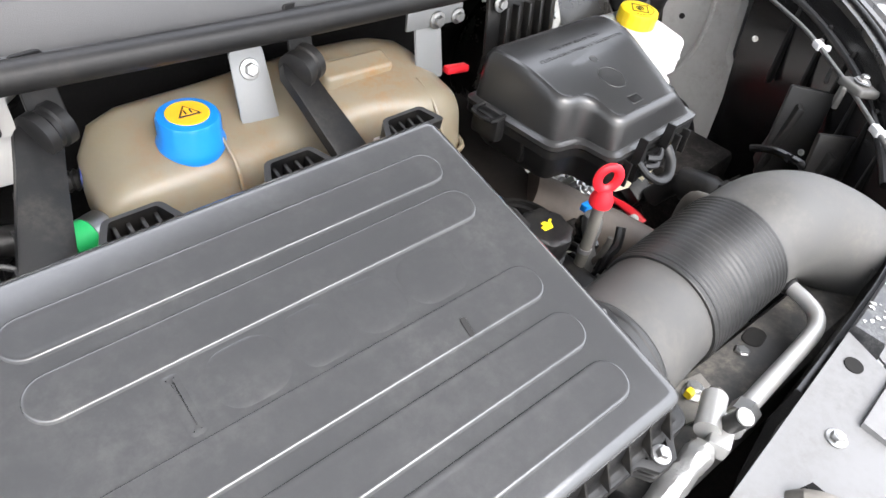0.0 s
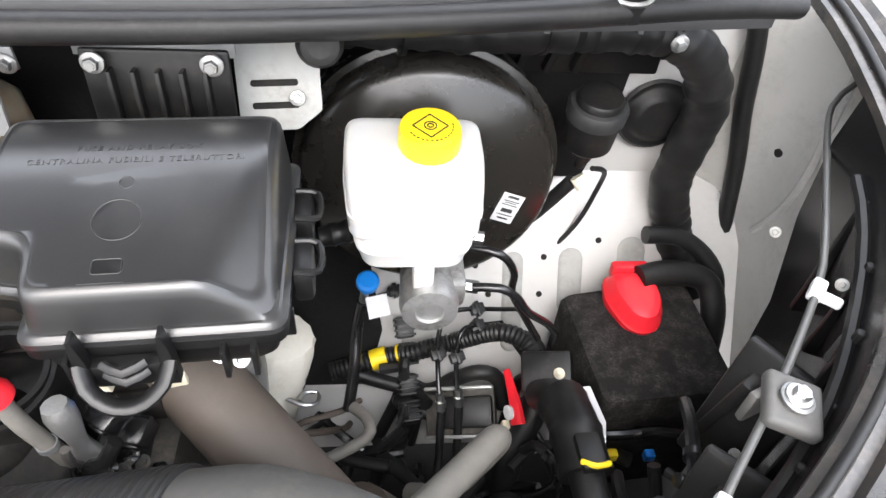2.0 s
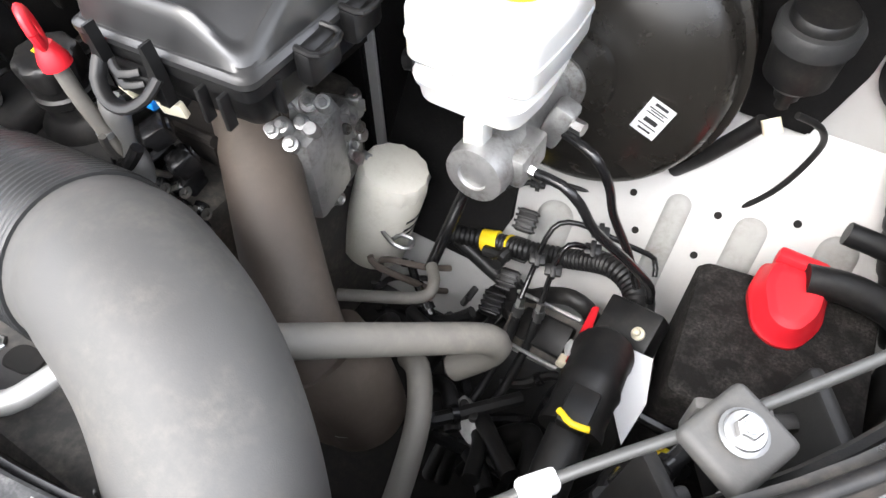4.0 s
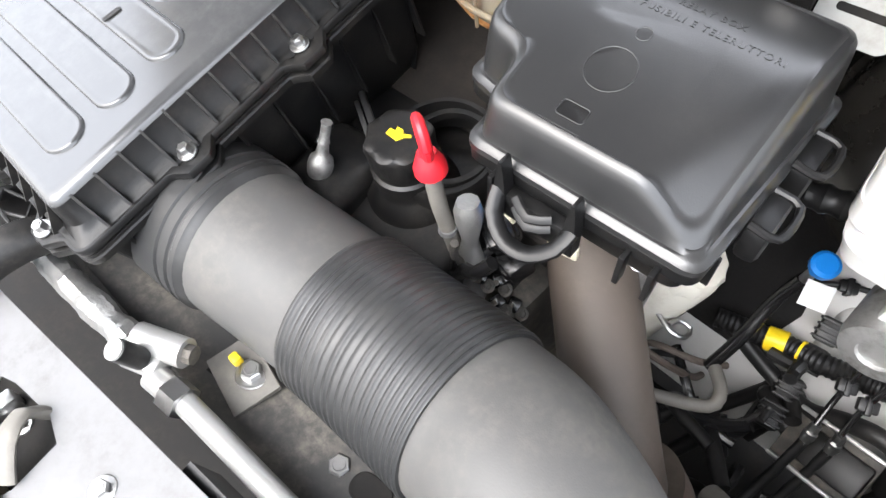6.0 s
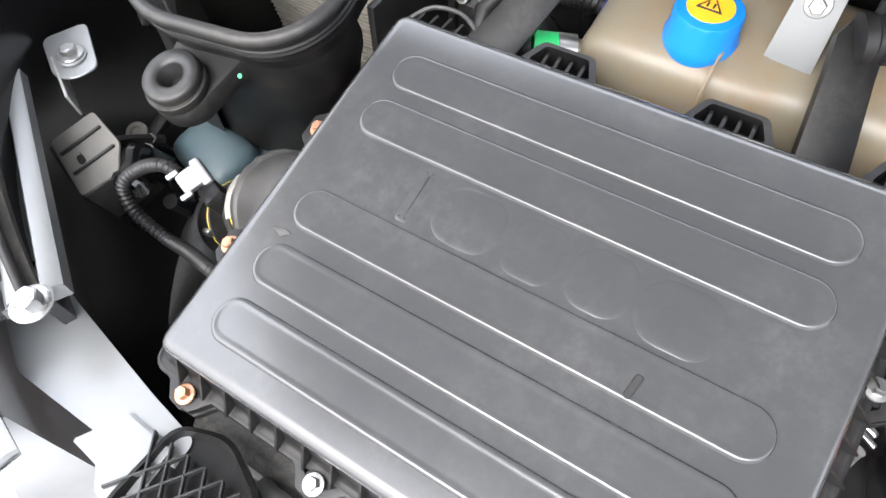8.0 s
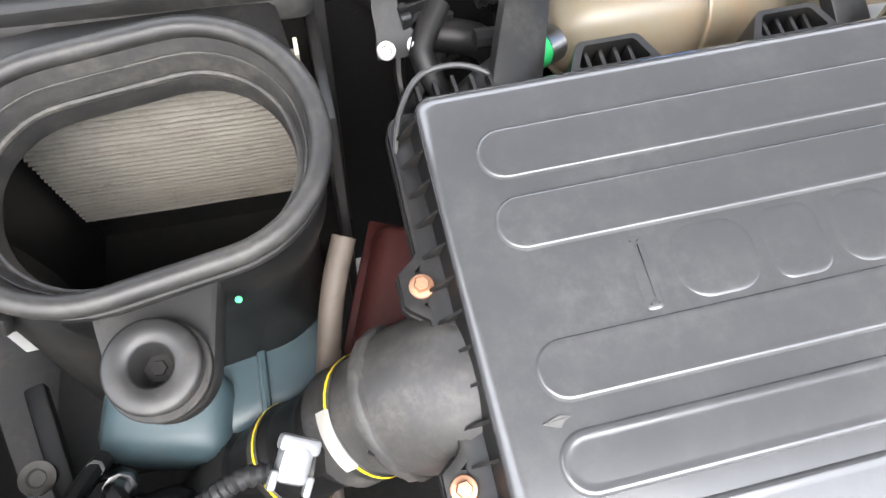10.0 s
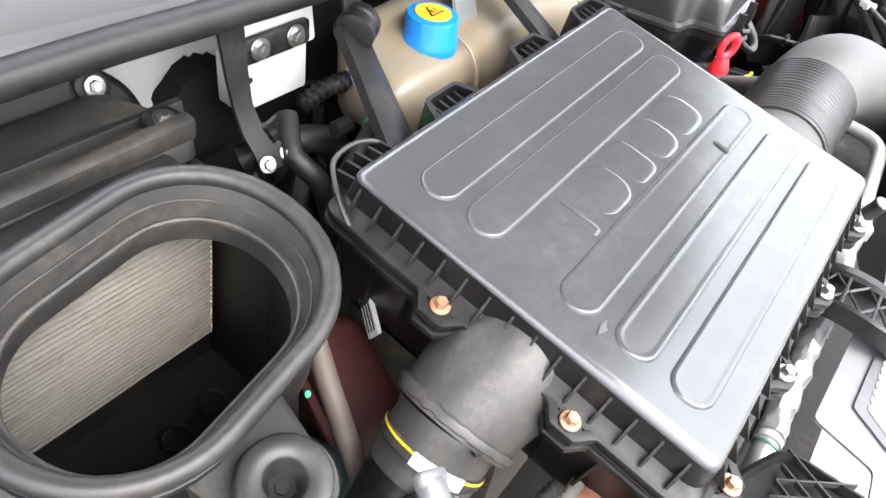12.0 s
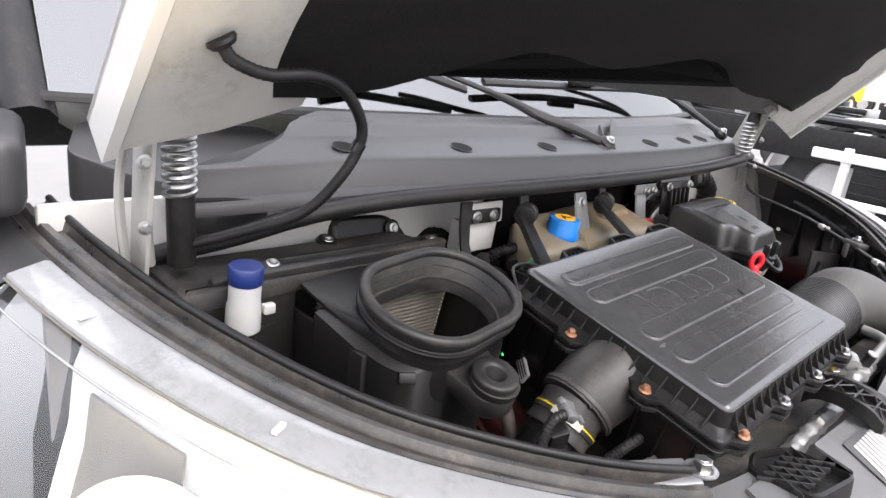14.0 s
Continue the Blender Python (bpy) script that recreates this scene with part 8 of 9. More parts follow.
for i in range(16):
    x, y, z = 0.40 + 0.09 * rnd.random(), 0.0 + 0.06 * rnd.random(), 0.905 + 0.015 * rnd.random()
    bm = bmesh.new()
    r = 0.006 + 0.006 * rnd.random()
    lathe(bm, [(r, -0.03), (r, 0.012), (r * 0.8, 0.016)], aim((x, y, z), (0.3, -0.5, 0.8)), 14)
    part("boss", bm, M_ALU, hd)
    if i % 2:
        bolt(Vector((x, y, z)) + Vector((0.3, -0.5, 0.8)).normalized() * 0.015, (0.3, -0.5, 0.8), hd, M_STEEL, 0.005)
# the cast bracket beside the head, with webs and screw bosses
bkt = thing("filter_bracket", (0.46, 0.10, 0.74), "rough cast aluminium filter bracket with webs and screws", "bracket")
bm = bmesh.new()
rbox(bm, (0.050, 0.095, 0.10), pose(0.428, 0.092, 0.800, 6, 4, 8), 0.010, 3)
part("casting", bm, M_ALU, bkt)
for i in range(4):
    bm = bmesh.new()
    rbox(bm, (0.052, 0.004, 0.018), pose(0.432, 0.058 + 0.024 * i, 0.852, 6, 4, 8 + 14 * (i % 2)), 0.0015, 2)
    part("web", bm, M_ALU, bkt)
for x, y, z, r in ((0.446, 0.048, 0.852, 0.008), (0.450, 0.076, 0.856, 0.010), (0.446, 0.112, 0.860, 0.008), (0.442, 0.138, 0.858, 0.009), (0.417, 0.064, 0.858, 0.010), (0.420, 0.096, 0.860, 0.012)):
    bm = bmesh.new()
    lathe(bm, [(r * 1.15, -0.035), (r, 0.0), (r, 0.006), (r * 0.8, 0.008)], aim((x, y, z), (0.25, -0.25, 0.9)), 16)
    part("boss", bm, M_ALU, bkt)
    bolt(Vector((x, y, z)) + Vector((0.25, -0.25, 0.9)).normalized() * 0.007, (0.25, -0.25, 0.9), bkt, M_STEEL, r * 0.55, 0.005)
rnd = random.Random(53)
for i in range(26):                           # bosses, webs and oil-way plugs over the casting's outer faces
    y, z = 0.052 + 0.085 * rnd.random(), 0.765 + 0.085 * rnd.random()
    x = 0.4545 - 0.10 * (z - 0.80) * 0.4 - 0.14 * (y - 0.092)
    if i % 3 == 2:
        bm = bmesh.new()
        rbox(bm, (0.007, 0.003, 0.018 + 0.022 * rnd.random()), pose(x, y, z, 70 * rnd.random() - 35, 4, 8), 0.001)
        part("web", bm, M_ALU, bkt)
        continue
    r = 0.004 + 0.006 * rnd.random()
    d = Vector((1, -0.25 + 0.3 * rnd.random(), 0.35))
    bm = bmesh.new()
    lathe(bm, [(r * 1.3, -0.006), (r, 0.002), (r, 0.006), (r * 0.75, 0.008), (r * 0.5, 0.006)], aim((x, y, z), d), 14)
    part("boss", bm, M_ALU if i % 4 else M_CAST, bkt)
    if i % 2:
        bolt(Vector((x, y, z)) + d.normalized() * 0.006, d, bkt, M_STEEL, r * 0.5, 0.004)
# the oil filter
of = thing("oil_filter", (0.475, 0.12, 0.68), "white spin-on oil filter with a faceted end", "oil filter")
OFM = aim((0.459, 0.134, 0.655), (0.25, 0.10, 0.96)) @ Matrix.Scale(1.13, 4)
bm = bmesh.new()
lathe(bm, [(0.038, -0.05), (0.041, -0.044), (0.041, 0.075), (0.039, 0.080)], OFM, 40)
ca = part("can", bm, M_OILF, of)
bm = bmesh.new()
loops = []
for r, z in ((0.0405, 0.078), (0.0405, 0.092), (0.037, 0.098), (0.028, 0.100), (0.010, 0.1005)):
    loops.append([OFM @ Vector((r * (0.955 + 0.045 * (1 - abs(math.sin(7 * a)))) * math.cos(a), r * (0.955 + 0.045 * (1 - abs(math.sin(7 * a)))) * math.sin(a), z)) for a in [2 * math.pi * k / 70 for k in range(70)]])
rings(bm, loops)
part("end", bm, M_OILF, of)
for k, z in ((0, 0.03), (0, 0.045), (0, 0.02)):
    bm = bmesh.new()
    rings(bm, [[OFM @ Vector((r * math.cos(a), r * math.sin(a), z + dz)) for r, dz in ((0.0411, 0), (0.0416, 0), (0.0416, 0.004), (0.0411, 0.004))] for a in [radians(225 + 70 * j / 10) for j in range(11)]])
    part("print_bar", bm, M_INK, ca, "dark print")
lv = thing("oil_dip_loop", (0.50, 0.09, 0.68), "bare wire loop handle below the oil filter", "wire loop")
bm = bmesh.new()
sweep(bm, [(0.44, 0.12, 0.70), (0.49, 0.10, 0.69), (0.515, 0.092, 0.685), (0.530, 0.10, 0.68), (0.528, 0.115, 0.678), (0.512, 0.112, 0.682), (0.508, 0.098, 0.686)], 0.003, 8, 0.006)
part("wire", bm, M_STEEL, lv)

# ---- the brown duct from under the fuse box ----
du = thing("charge_pipe", (0.55, -0.05, 0.70), "dusty grey-brown plastic charge air pipe", "charge pipe")
DP = [(0.395, 0.034, 0.922), (0.4603, -0.024, 0.8865), (0.520, -0.077, 0.852), (0.565, -0.112, 0.815), (0.590, -0.122, 0.77), (0.600, -0.125, 0.70)]
bm = bmesh.new()
sweep(bm, DP, 0.038, 32, 0.012)
part("pipe", bm, M_BROWN, du)
bm = bmesh.new()
sweep(bm, [(0.580, -0.112, 0.795), (0.602, -0.110, 0.755), (0.612, -0.108, 0.69)], lambda s: 0.048 + (0.003 if 0.4 < s < 0.5 else 0), 32, 0.01)
part("cuff", bm, M_BROWN, du, "wider brown rubber cuff")
bm = bmesh.new()
lathe(bm, [(0.0475, -0.005), (0.0485, 0), (0.0475, 0.005)], aim((0.607, -0.109, 0.722), (0.15, 0.02, -1)), 32, cap=False)
part("clamp", bm, M_STEEL, du)
pipe("breather_hose", "thick grey rubber hose from the elbow", [(0.600, -0.190, 0.940), (0.640, -0.141, 0.907), (0.682, -0.090, 0.872), (0.708, -0.058, 0.850), (0.721, -0.042, 0.836), (0.726, -0.034, 0.816), (0.716, -0.036, 0.792), (0.69, -0.05, 0.765)], 0.0138, M_HOSE, "hose", seg=18)
pipe("breather_hose", "thick grey rubber hose running down", [(0.640, -0.055, 0.745), (0.659, -0.0662, 0.760), (0.6779, -0.0919, 0.752), (0.6896, -0.1193, 0.74), (0.6986, -0.1578, 0.72), (0.7054, -0.1974, 0.70), (0.715, -0.26, 0.66)], 0.0125, M_HOSE, "hose", seg=18)
# dark hoses and cables filling the depth behind the pipe
rnd = random.Random(11)
for i in range(22):
    x0, y0 = 0.50 + 0.017 * i, -0.10 + 0.24 * rnd.random()
    pts = [(x0, y0, 0.50), (x0 + 0.03 * rnd.random(), y0 + 0.03, 0.56), (x0 + 0.05 * rnd.random(), y0 + 0.05 * rnd.random(), 0.61), (x0 + 0.07, y0 - 0.02, 0.65 - 0.05 * rnd.random())]
    pipe("dark_hose", "grimy black hose deep in the bay", pts, 0.008 + 0.006 * rnd.random(), M_RUBBER, "hose", "hoses in the depth")

# insulation under the tank
bm = bmesh.new()
rings(bm, [[Vector((x, y, z + 0.006 * math.sin(9 * x))) for y, z in ((0.20, 0.985), (0.12, 0.960), (0.04, 0.935), (-0.04, 0.915), (-0.04, 0.89), (0.20, 0.89))] for x in (0.10, 0.17, 0.24, 0.31, 0.37, 0.42)])
ins = thing("engine_insulation", (0.26, 0.08, 0.89), "dusty brown insulation sheet over the engine", "insulation")
part("sheet", bm, M_FOAM, ins)
for x, y, z in ((0.30, 0.10, 0.958), (0.345, 0.03, 0.936), (0.25, -0.02, 0.924)):
    bm = bmesh.new()
    lathe(bm, [(0.009, -0.004), (0.010, 0.001), (0.007, 0.003), (0.003, 0.0025)], aim((x, y, z), (0, -0.3, 1)), 16)
    part("push_clip", bm, M_BLACK, ins)
bm = bmesh.new()
sweep(bm, [(0.10, -0.036, 0.918), (0.22, -0.038, 0.920), (0.34, -0.036, 0.914), (0.42, -0.036, 0.918)], 0.006, 8, 0.02)
part("folded_edge", bm, M_FOAM, ins)

# ---- the beam, pipes and fittings ahead of the engine ----
bmn = thing("front_beam", (0.40, -0.28, 0.85), "dirty black front beam with slots and bolts", "beam", kind="structure")
bm = bmesh.new()
rings(bm, [[Vector((x, y, z)) for y, z in ((-0.255, 0.890), (-0.262, 0.906), (-0.320, 0.914), (-0.330, 0.905), (-0.330, 0.80), (-0.255, 0.80))] for x in (-0.20, 0.1, 0.28, 0.45, 0.58, 0.66)])
part("beam", bm, M_BEAM, bmn)
for x, y, s in ((0.385, -0.300, 0.026), (0.455, -0.275, 0.022), (0.29, -0.295, 0.02)):
    bm = bmesh.new()
    slab(bm, rrect(s * 1.5, s, s * 0.45), [(0, 0), (0.001, 0.0012)], pose(x, y, 0.9085 + 0.1 * (-0.27 - y) * 0.3, -8, 0, 10))
    part("slot", bm, M_DARK, bmn, "dark slot")
bolt((0.425, -0.279, 0.902), (0, 0.1, 1), bmn, M_STEEL, 0.0085, 0.009)
bm = bmesh.new()
rbox(bm, (0.055, 0.040, 0.005), pose(0.320, -0.285, 0.914, 5, 0, -12), 0.001)
part("bracket", bm, M_HOSE, bmn, "dirty pale bracket")
bolt((0.326, -0.280, 0.916), (0, 0.1, 1), bmn, M_STEEL, 0.0085, 0.009)
ac = thing("coolant_pipe", (0.42, -0.31, 0.93), "bare aluminium pipe with a rounded bend", "pipe")
bm = bmesh.new()
sweep(bm, [(0.315, -0.328, 0.946), (0.36, -0.325, 0.946), (0.455, -0.319, 0.945), (0.487, -0.314, 0.944), (0.505, -0.303, 0.944), (0.513, -0.285, 0.945), (0.520, -0.255, 0.945)], 0.0088, 16, 0.008)
part("pipe", bm, M_PIPE, ac)
bm = bmesh.new()
sweep(bm, [(0.308, -0.330, 0.946), (0.325, -0.328, 0.946)], 0.0135, 6, curved=False)
part("union_nut", bm, M_STEEL, ac)
bm = bmesh.new()
lathe(bm, [(0.0105, 0), (0.0115, 0.003), (0.0105, 0.006)], aim((0.5175, -0.268, 0.945), (0.1, 1, 0)), 16)
part("o_ring", bm, M_BLACK, ac)
ft = thing("service_fitting", (0.27, -0.335, 0.96), "pale aluminium service valve block with a black cap", "valve")
bm = bmesh.new()
sweep(bm, [(0.262, -0.322, 0.957), (0.300, -0.305, 0.957)], 0.0115, 20, curved=False)
part("valve_body", bm, M_PIPE, ft)
bm = bmesh.new()
sweep(bm, [(0.299, -0.3055, 0.957), (0.306, -0.302, 0.957)], 0.0075, 8, curved=False)
part("valve_nut", bm, M_CAST, ft)
bm = bmesh.new()
rbox(bm, (0.040, 0.020, 0.020), pose(0.275, -0.330, 0.950, 0, 0, 22), 0.004)
part("block", bm, M_PIPE, ft)
bm = bmesh.new()
sweep(bm, [(0.281, -0.330, 0.960), (0.278, -0.337, 0.983)], 0.0085, 18, curved=False)
part("cap", bm, M_BLACK, ft)
bm = bmesh.new()
sweep(bm, [(0.278, -0.3372, 0.9832), (0.2778, -0.3378, 0.9850)], 0.0078, 18, curved=False)
part("cap_disc", bm, M_GREYP, ft, "grey disc on the cap")
bm = bmesh.new()
sweep(bm, [(0.290, -0.332, 0.948), (0.312, -0.329, 0.946)], 0.0105, 16, curved=False)
part("sleeve", bm, M_PIPE, ft)
bm = bmesh.new()
rbox(bm, (0.009, 0.008, 0.010), pose(0.312, -0.282, 0.926), 0.002)
part("yellow_plug", bm, M_YELLOW, ft, "small yellow plug")
fp = thing("insulated_pipe", (0.05, -0.33, 0.93), "pipe wrapped in crumpled silver foil", "pipe")
bm = bmesh.new()
rnd = random.Random(5)
ph = [(rnd.random() * 6, 20 + 40 * rnd.random()) for _ in range(5)]
pth = smooth_path([(0.255, -0.328, 0.945), (0.15, -0.337, 0.932), (0.05, -0.338, 0.928), (-0.03, -0.340, 0.926), (-0.060, -0.341, 0.926)], 0.006)
sweep(bm, pth, lambda s: 0.0120 + 0.0007 * sum(math.sin(p + f * s) for p, f in ph) / 2, 16, curved=False)
for v in bm.verts:
    v.co += 0.0022 * noise.noise_vector(v.co * 140)
part("foil_wrap", bm, M_FOIL, fp, "", 25)
bm = bmesh.new()
sweep(bm, [(-0.058, -0.341, 0.926), (-0.092, -0.341, 0.922), (-0.115, -0.338, 0.905), (-0.125, -0.33, 0.86)], 0.0095, 16)
part("bare_pipe", bm, M_PIPE, fp)
bm = bmesh.new()
sweep(bm, [(-0.062, -0.341, 0.926), (-0.068, -0.341, 0.9255)], 0.0118, 16, curved=False)
part("collar", bm, M_GREYP, fp, "grey crimped collar")
bm = bmesh.new()
sweep(bm, [(-0.071, -0.341, 0.9255), (-0.073, -0.341, 0.925)], 0.0112, 16, curved=False)
part("band", bm, M_TEAL, fp, "muted green marker band")

# black latticed ducts between the box and the slam panel
def lattice(x0, x1, y, z, tilt):
    ob = thing("lattice_duct", ((x0 + x1) / 2, y, z), "black moulded duct piece with a diagonal rib lattice", "duct", "lattice ducts")
    m = pose((x0 + x1) / 2, y, z, tilt, 0, 0)
    w_ = x1 - x0
    bm = bmesh.new()
    o = fillet([(-w_ / 2, -0.045), (w_ / 2, -0.06), (w_ / 2 + 0.01, 0.02), (0.0, 0.045), (-w_ / 2, 0.03)], 0.015)
    rings(bm, [[m @ Vector((x, yy, zz)) for x, yy in inset(o, d)] for d, zz in ((0, -0.03), (0, 0.004), (0.004, 0.006), (0.006, -0.004))])
    part("shell", bm, M_BLACK, ob)
    for k in range(5):
        for sgn in (-1, 1):
            bm = bmesh.new()
            cx = -w_ / 2 + w_ * (k + 0.5) / 5
            rbox(bm, (0.0016, 0.060, 0.006), m @ pose(cx, -0.008, 0.003, 0, 0, sgn * 34), 0.0004)
            part("lattice_rib", bm, M_SLEEVE, ob)
    return ob


lattice(-0.185, -0.100, -0.368, 0.956, -6)
ld = thing("lattice_duct", (0.15, -0.36, 0.95), "black bent duct piece with a diagonally ribbed edge band", "duct", "lattice ducts")
DL = smooth_path([(0.120, -0.306, 0.966), (0.118, -0.322, 0.980), (0.114, -0.345, 0.986), (0.111, -0.372, 0.985), (0.114, -0.392, 0.979), (0.118, -0.410, 0.964)], 0.005)
bm = bmesh.new()
rings(bm, [[q + Vector((x, 0, z)) for x, z in ((-0.042, -0.022), (-0.042, -0.002), (-0.039, 0.0), (-0.036, -0.002), (-0.035, -0.012), (0.003, -0.012), (0.004, -0.002), (0.008, 0.0015), (0.018, 0.001), (0.027, -0.004), (0.031, -0.012), (0.031, -0.024))] for q in DL])
body_ = part("shell", bm, M_BLACK, ld)
k6 = len(DL) // 4
for k in range(4):
    q, q2 = DL[k * k6], DL[min((k + 1) * k6, len(DL) - 1)]
    qm = DL[k * k6 + k6 // 2]
    for p0_, p1_ in ((q + Vector((-0.038, 0, 0)), q2 + Vector((0.005, 0, 0))), (q + Vector((0.005, 0, 0)), q2 + Vector((-0.038, 0, 0))), (qm + Vector((-0.038, 0, 0.0)), qm + Vector((0.005, 0, 0)))):
        bm = bmesh.new()
        sweep(bm, [p0_ - Vector((0, 0, 0.002)), (p0_ + p1_) / 2 - Vector((0, 0, 0.001)), p1_ - Vector((0, 0, 0.002))], 0.0015, 6, curved=False)
        part("lattice_rib", bm, M_SLEEVE, body_)

# ---- wipers ----
def wiper(name, pts, blade, label):
    w = thing(name, pts[0], label, "wiper", "wipers")
    bm = bmesh.new()
    sweep(bm, pts, lambda s: 0.010 + 0.004 * math.sin(min(1, s * 1.6) * math.pi) - 0.005 * s, 10, 0.02, flat=0.6)
    part("arm", bm, M_BLACK, w)
    bm = bmesh.new()
    sweep(bm, blade, 0.009, 8, 0.03, flat=0.6)
    part("blade", bm, M_RUBBER, w)
    bm = bmesh.new()
    lathe(bm, [(0.018, -0.008), (0.018, 0.004), (0.012, 0.009), (0.008, 0.010)], aim(pts[0], (0, -0.6, 0.8)), 20)
    part("spindle", bm, M_BLACK, w)
    bolt(Vector(pts[0]) + Vector((0, -0.006, 0.008)), (0, -0.6, 0.8), w, M_STEEL, 0.006)
    bm = bmesh.new()
    m_ = (Vector(blade[0]) + Vector(blade[-1])) / 2
    rbox(bm, (0.09, 0.016, 0.016), Matrix.Translation(m_ + Vector((0, -0.010, 0.010))), 0.004)
    part("blade_holder", bm, M_BLACK, w)
    return w


wiper("wiper", [(0.192, 0.168, 1.228), (0.135, 0.212, 1.250), (0.075, 0.252, 1.268), (0.02, 0.281, 1.290), (-0.094, 0.318, 1.322), (-0.16, 0.338, 1.338)], [(-0.072, 0.303, 1.302), (-0.20, 0.335, 1.332), (-0.34, 0.372, 1.362), (-0.46, 0.405, 1.388)], "black wiper arm with its blade parked on the windscreen")
wiper("wiper", [(0.80, 0.225, 1.232), (0.70, 0.278, 1.286), (0.596, 0.328, 1.330), (0.45, 0.340, 1.342), (0.317, 0.345, 1.344)], [(-0.012, 0.320, 1.316), (0.25, 0.322, 1.318), (0.578, 0.324, 1.322)], "black wiper arm with its blade parked on the windscreen")
bm = bmesh.new()
rings(bm, [[Vector(p) + Vector((0.003 * d, 0.002 * d, 0)) for p in ((0.205, 0.160, 1.217), (0.228, 0.172, 1.222), (0.318, 0.244, 1.268), (0.300, 0.242, 1.266), (0.225, 0.186, 1.246))] for d in (0, 1)])
single("spindle_cover", bm, M_COWL, "lifted grey plastic flap by the wiper spindle", "cover")

# ---- trucks in the yard ----
def wheel(parent, c, r, w_, ax=(1, 0, 0)):
    m = aim(c, ax)
    bm = bmesh.new()
    rings(bm, [[m @ Vector((q * math.cos(a), q * math.sin(a), z)) for a in [2 * math.pi * k / 40 for k in range(40)]] for q, z in ((r * 0.58, -w_ / 2), (r * 0.9, -w_ / 2), (r, -w_ * 0.36), (r, w_ * 0.36), (r * 0.9, w_ / 2), (r * 0.58, w_ / 2), (r * 0.58, -w_ / 2))], cap=False)
    wh = part("wheel", bm, M_TYRE, parent, "black truck tyre on a silver steel rim")
    bm = bmesh.new()
    for sgn in (-1, 1):
        lathe(bm, [(r * 0.60, sgn * w_ * 0.42), (r * 0.56, sgn * w_ * 0.46), (r * 0.50, sgn * w_ * 0.30), (r * 0.28, sgn * w_ * 0.22), (r * 0.27, sgn * w_ * 0.34), (r * 0.16, sgn * w_ * 0.36)], m, 36)
    part("rim", bm, M_RIM, wh)
    for k in range(10):
        a = 2 * math.pi * k / 10
        for sgn in (-1, 1):
            bm = bmesh.new()
            lathe(bm, [(r * 0.055, 0), (r * 0.055, 0.004)], m @ Matrix.Translation((r * 0.42 * math.cos(a), r * 0.42 * math.sin(a), sgn * w_ * 0.28)), 12)
            part("rim_hole", bm, M_DARK, wh)


def chassis(x, y0, y1, zt):
    t = thing("truck_chassis", (x, (y0 + y1) / 2, 0), "white truck chassis with wheels and tanks parked beside the van", "truck")
    bm = bmesh.new()
    rbox(bm, (0.10, y1 - y0, 0.26), pose(x, (y0 + y1) / 2, zt - 0.13), 0.01)
    part("rail", bm, M_BLACK, t)
    bm = bmesh.new()
    rbox(bm, (0.10, y1 - y0, 0.26), pose(x + 0.85, (y0 + y1) / 2, zt - 0.13), 0.01)
    part("rail", bm, M_GLOSS, t)
    return t


t1 = chassis(5.0, -5.5, 7.5, 1.05)
for y, wx in ((-1.55, 4.75), (1.06, 5.26), (5.2, 4.75)):
    wheel(t1, (wx, y, 0.54), 0.52, 0.30)
    bm = bmesh.new()
    rings(bm, [[Vector((x, y + 0.64 * math.cos(a) * q, 0.54 + 0.62 * math.sin(a) * q)) for a in [radians(10 + 160 * k / 16) for k in range(17)]] for q, x in ((0.96, wx - 0.18), (1.0, wx - 0.18), (1.0, wx + 0.40), (0.96, wx + 0.40))], closed=False)
    part("mudguard", bm, M_GLOSS if y < 0 else M_TRUCKW, t1)
for z, h_ in ((0.885, 0.075), (0.560, 0.045)):      # the side guard's two white bars
    bm = bmesh.new()
    rbox(bm, (0.05, 2.2, h_), pose(4.72, 0.12, z), 0.008)
    part("side_guard_bar", bm, M_TRUCKW, t1)
for y in (0.98, 0.40, -0.85):
    bm = bmesh.new()
    rbox(bm, (0.05, 0.06, 0.42), pose(4.75, y, 0.74), 0.006)
    part("upright", bm, M_TRUCKW, t1)
for y, l_ in ((0.69, 0.48),):
    bm = bmesh.new()
    rbox(bm, (0.28, l_, 0.30), pose(4.91, y, 0.71), 0.02, 2)
    bx = part("side_box", bm, M_BLACK, t1, "black battery box")
    for j in range(3):
        bm = bmesh.new()
        rbox(bm, (0.012, l_ * 0.9, 0.012), pose(4.766, y, 0.63 + 0.08 * j), 0.003)
        part("box_rib", bm, M_GLOSS, bx)
bm = bmesh.new()
lathe(bm, [(0.20, -0.60), (0.235, -0.585), (0.245, -0.55), (0.245, 0.55), (0.235, 0.585), (0.20, 0.60)], aim((4.97, -0.24, 0.73), (0, 1, 0)), 32)
tk = part("fuel_tank", bm, M_RIM, t1, "silver cylindrical fuel tank")
for dy in (-0.35, 0.35):
    bm = bmesh.new()
    lathe(bm, [(0.246, -0.025), (0.25, -0.02), (0.25, 0.02), (0.246, 0.025)], aim((4.97, -0.24 + dy, 0.73), (0, 1, 0)), 32, cap=False)
    part("strap", bm, M_STEEL, tk)
bm = bmesh.new()
rbox(bm, (0.02, 0.14, 0.045), pose(4.685, 0.544, 0.805), 0.008)
part("side_lamp", bm, M_AMBER, t1, "amber side lamp")
rnd = random.Random(31)
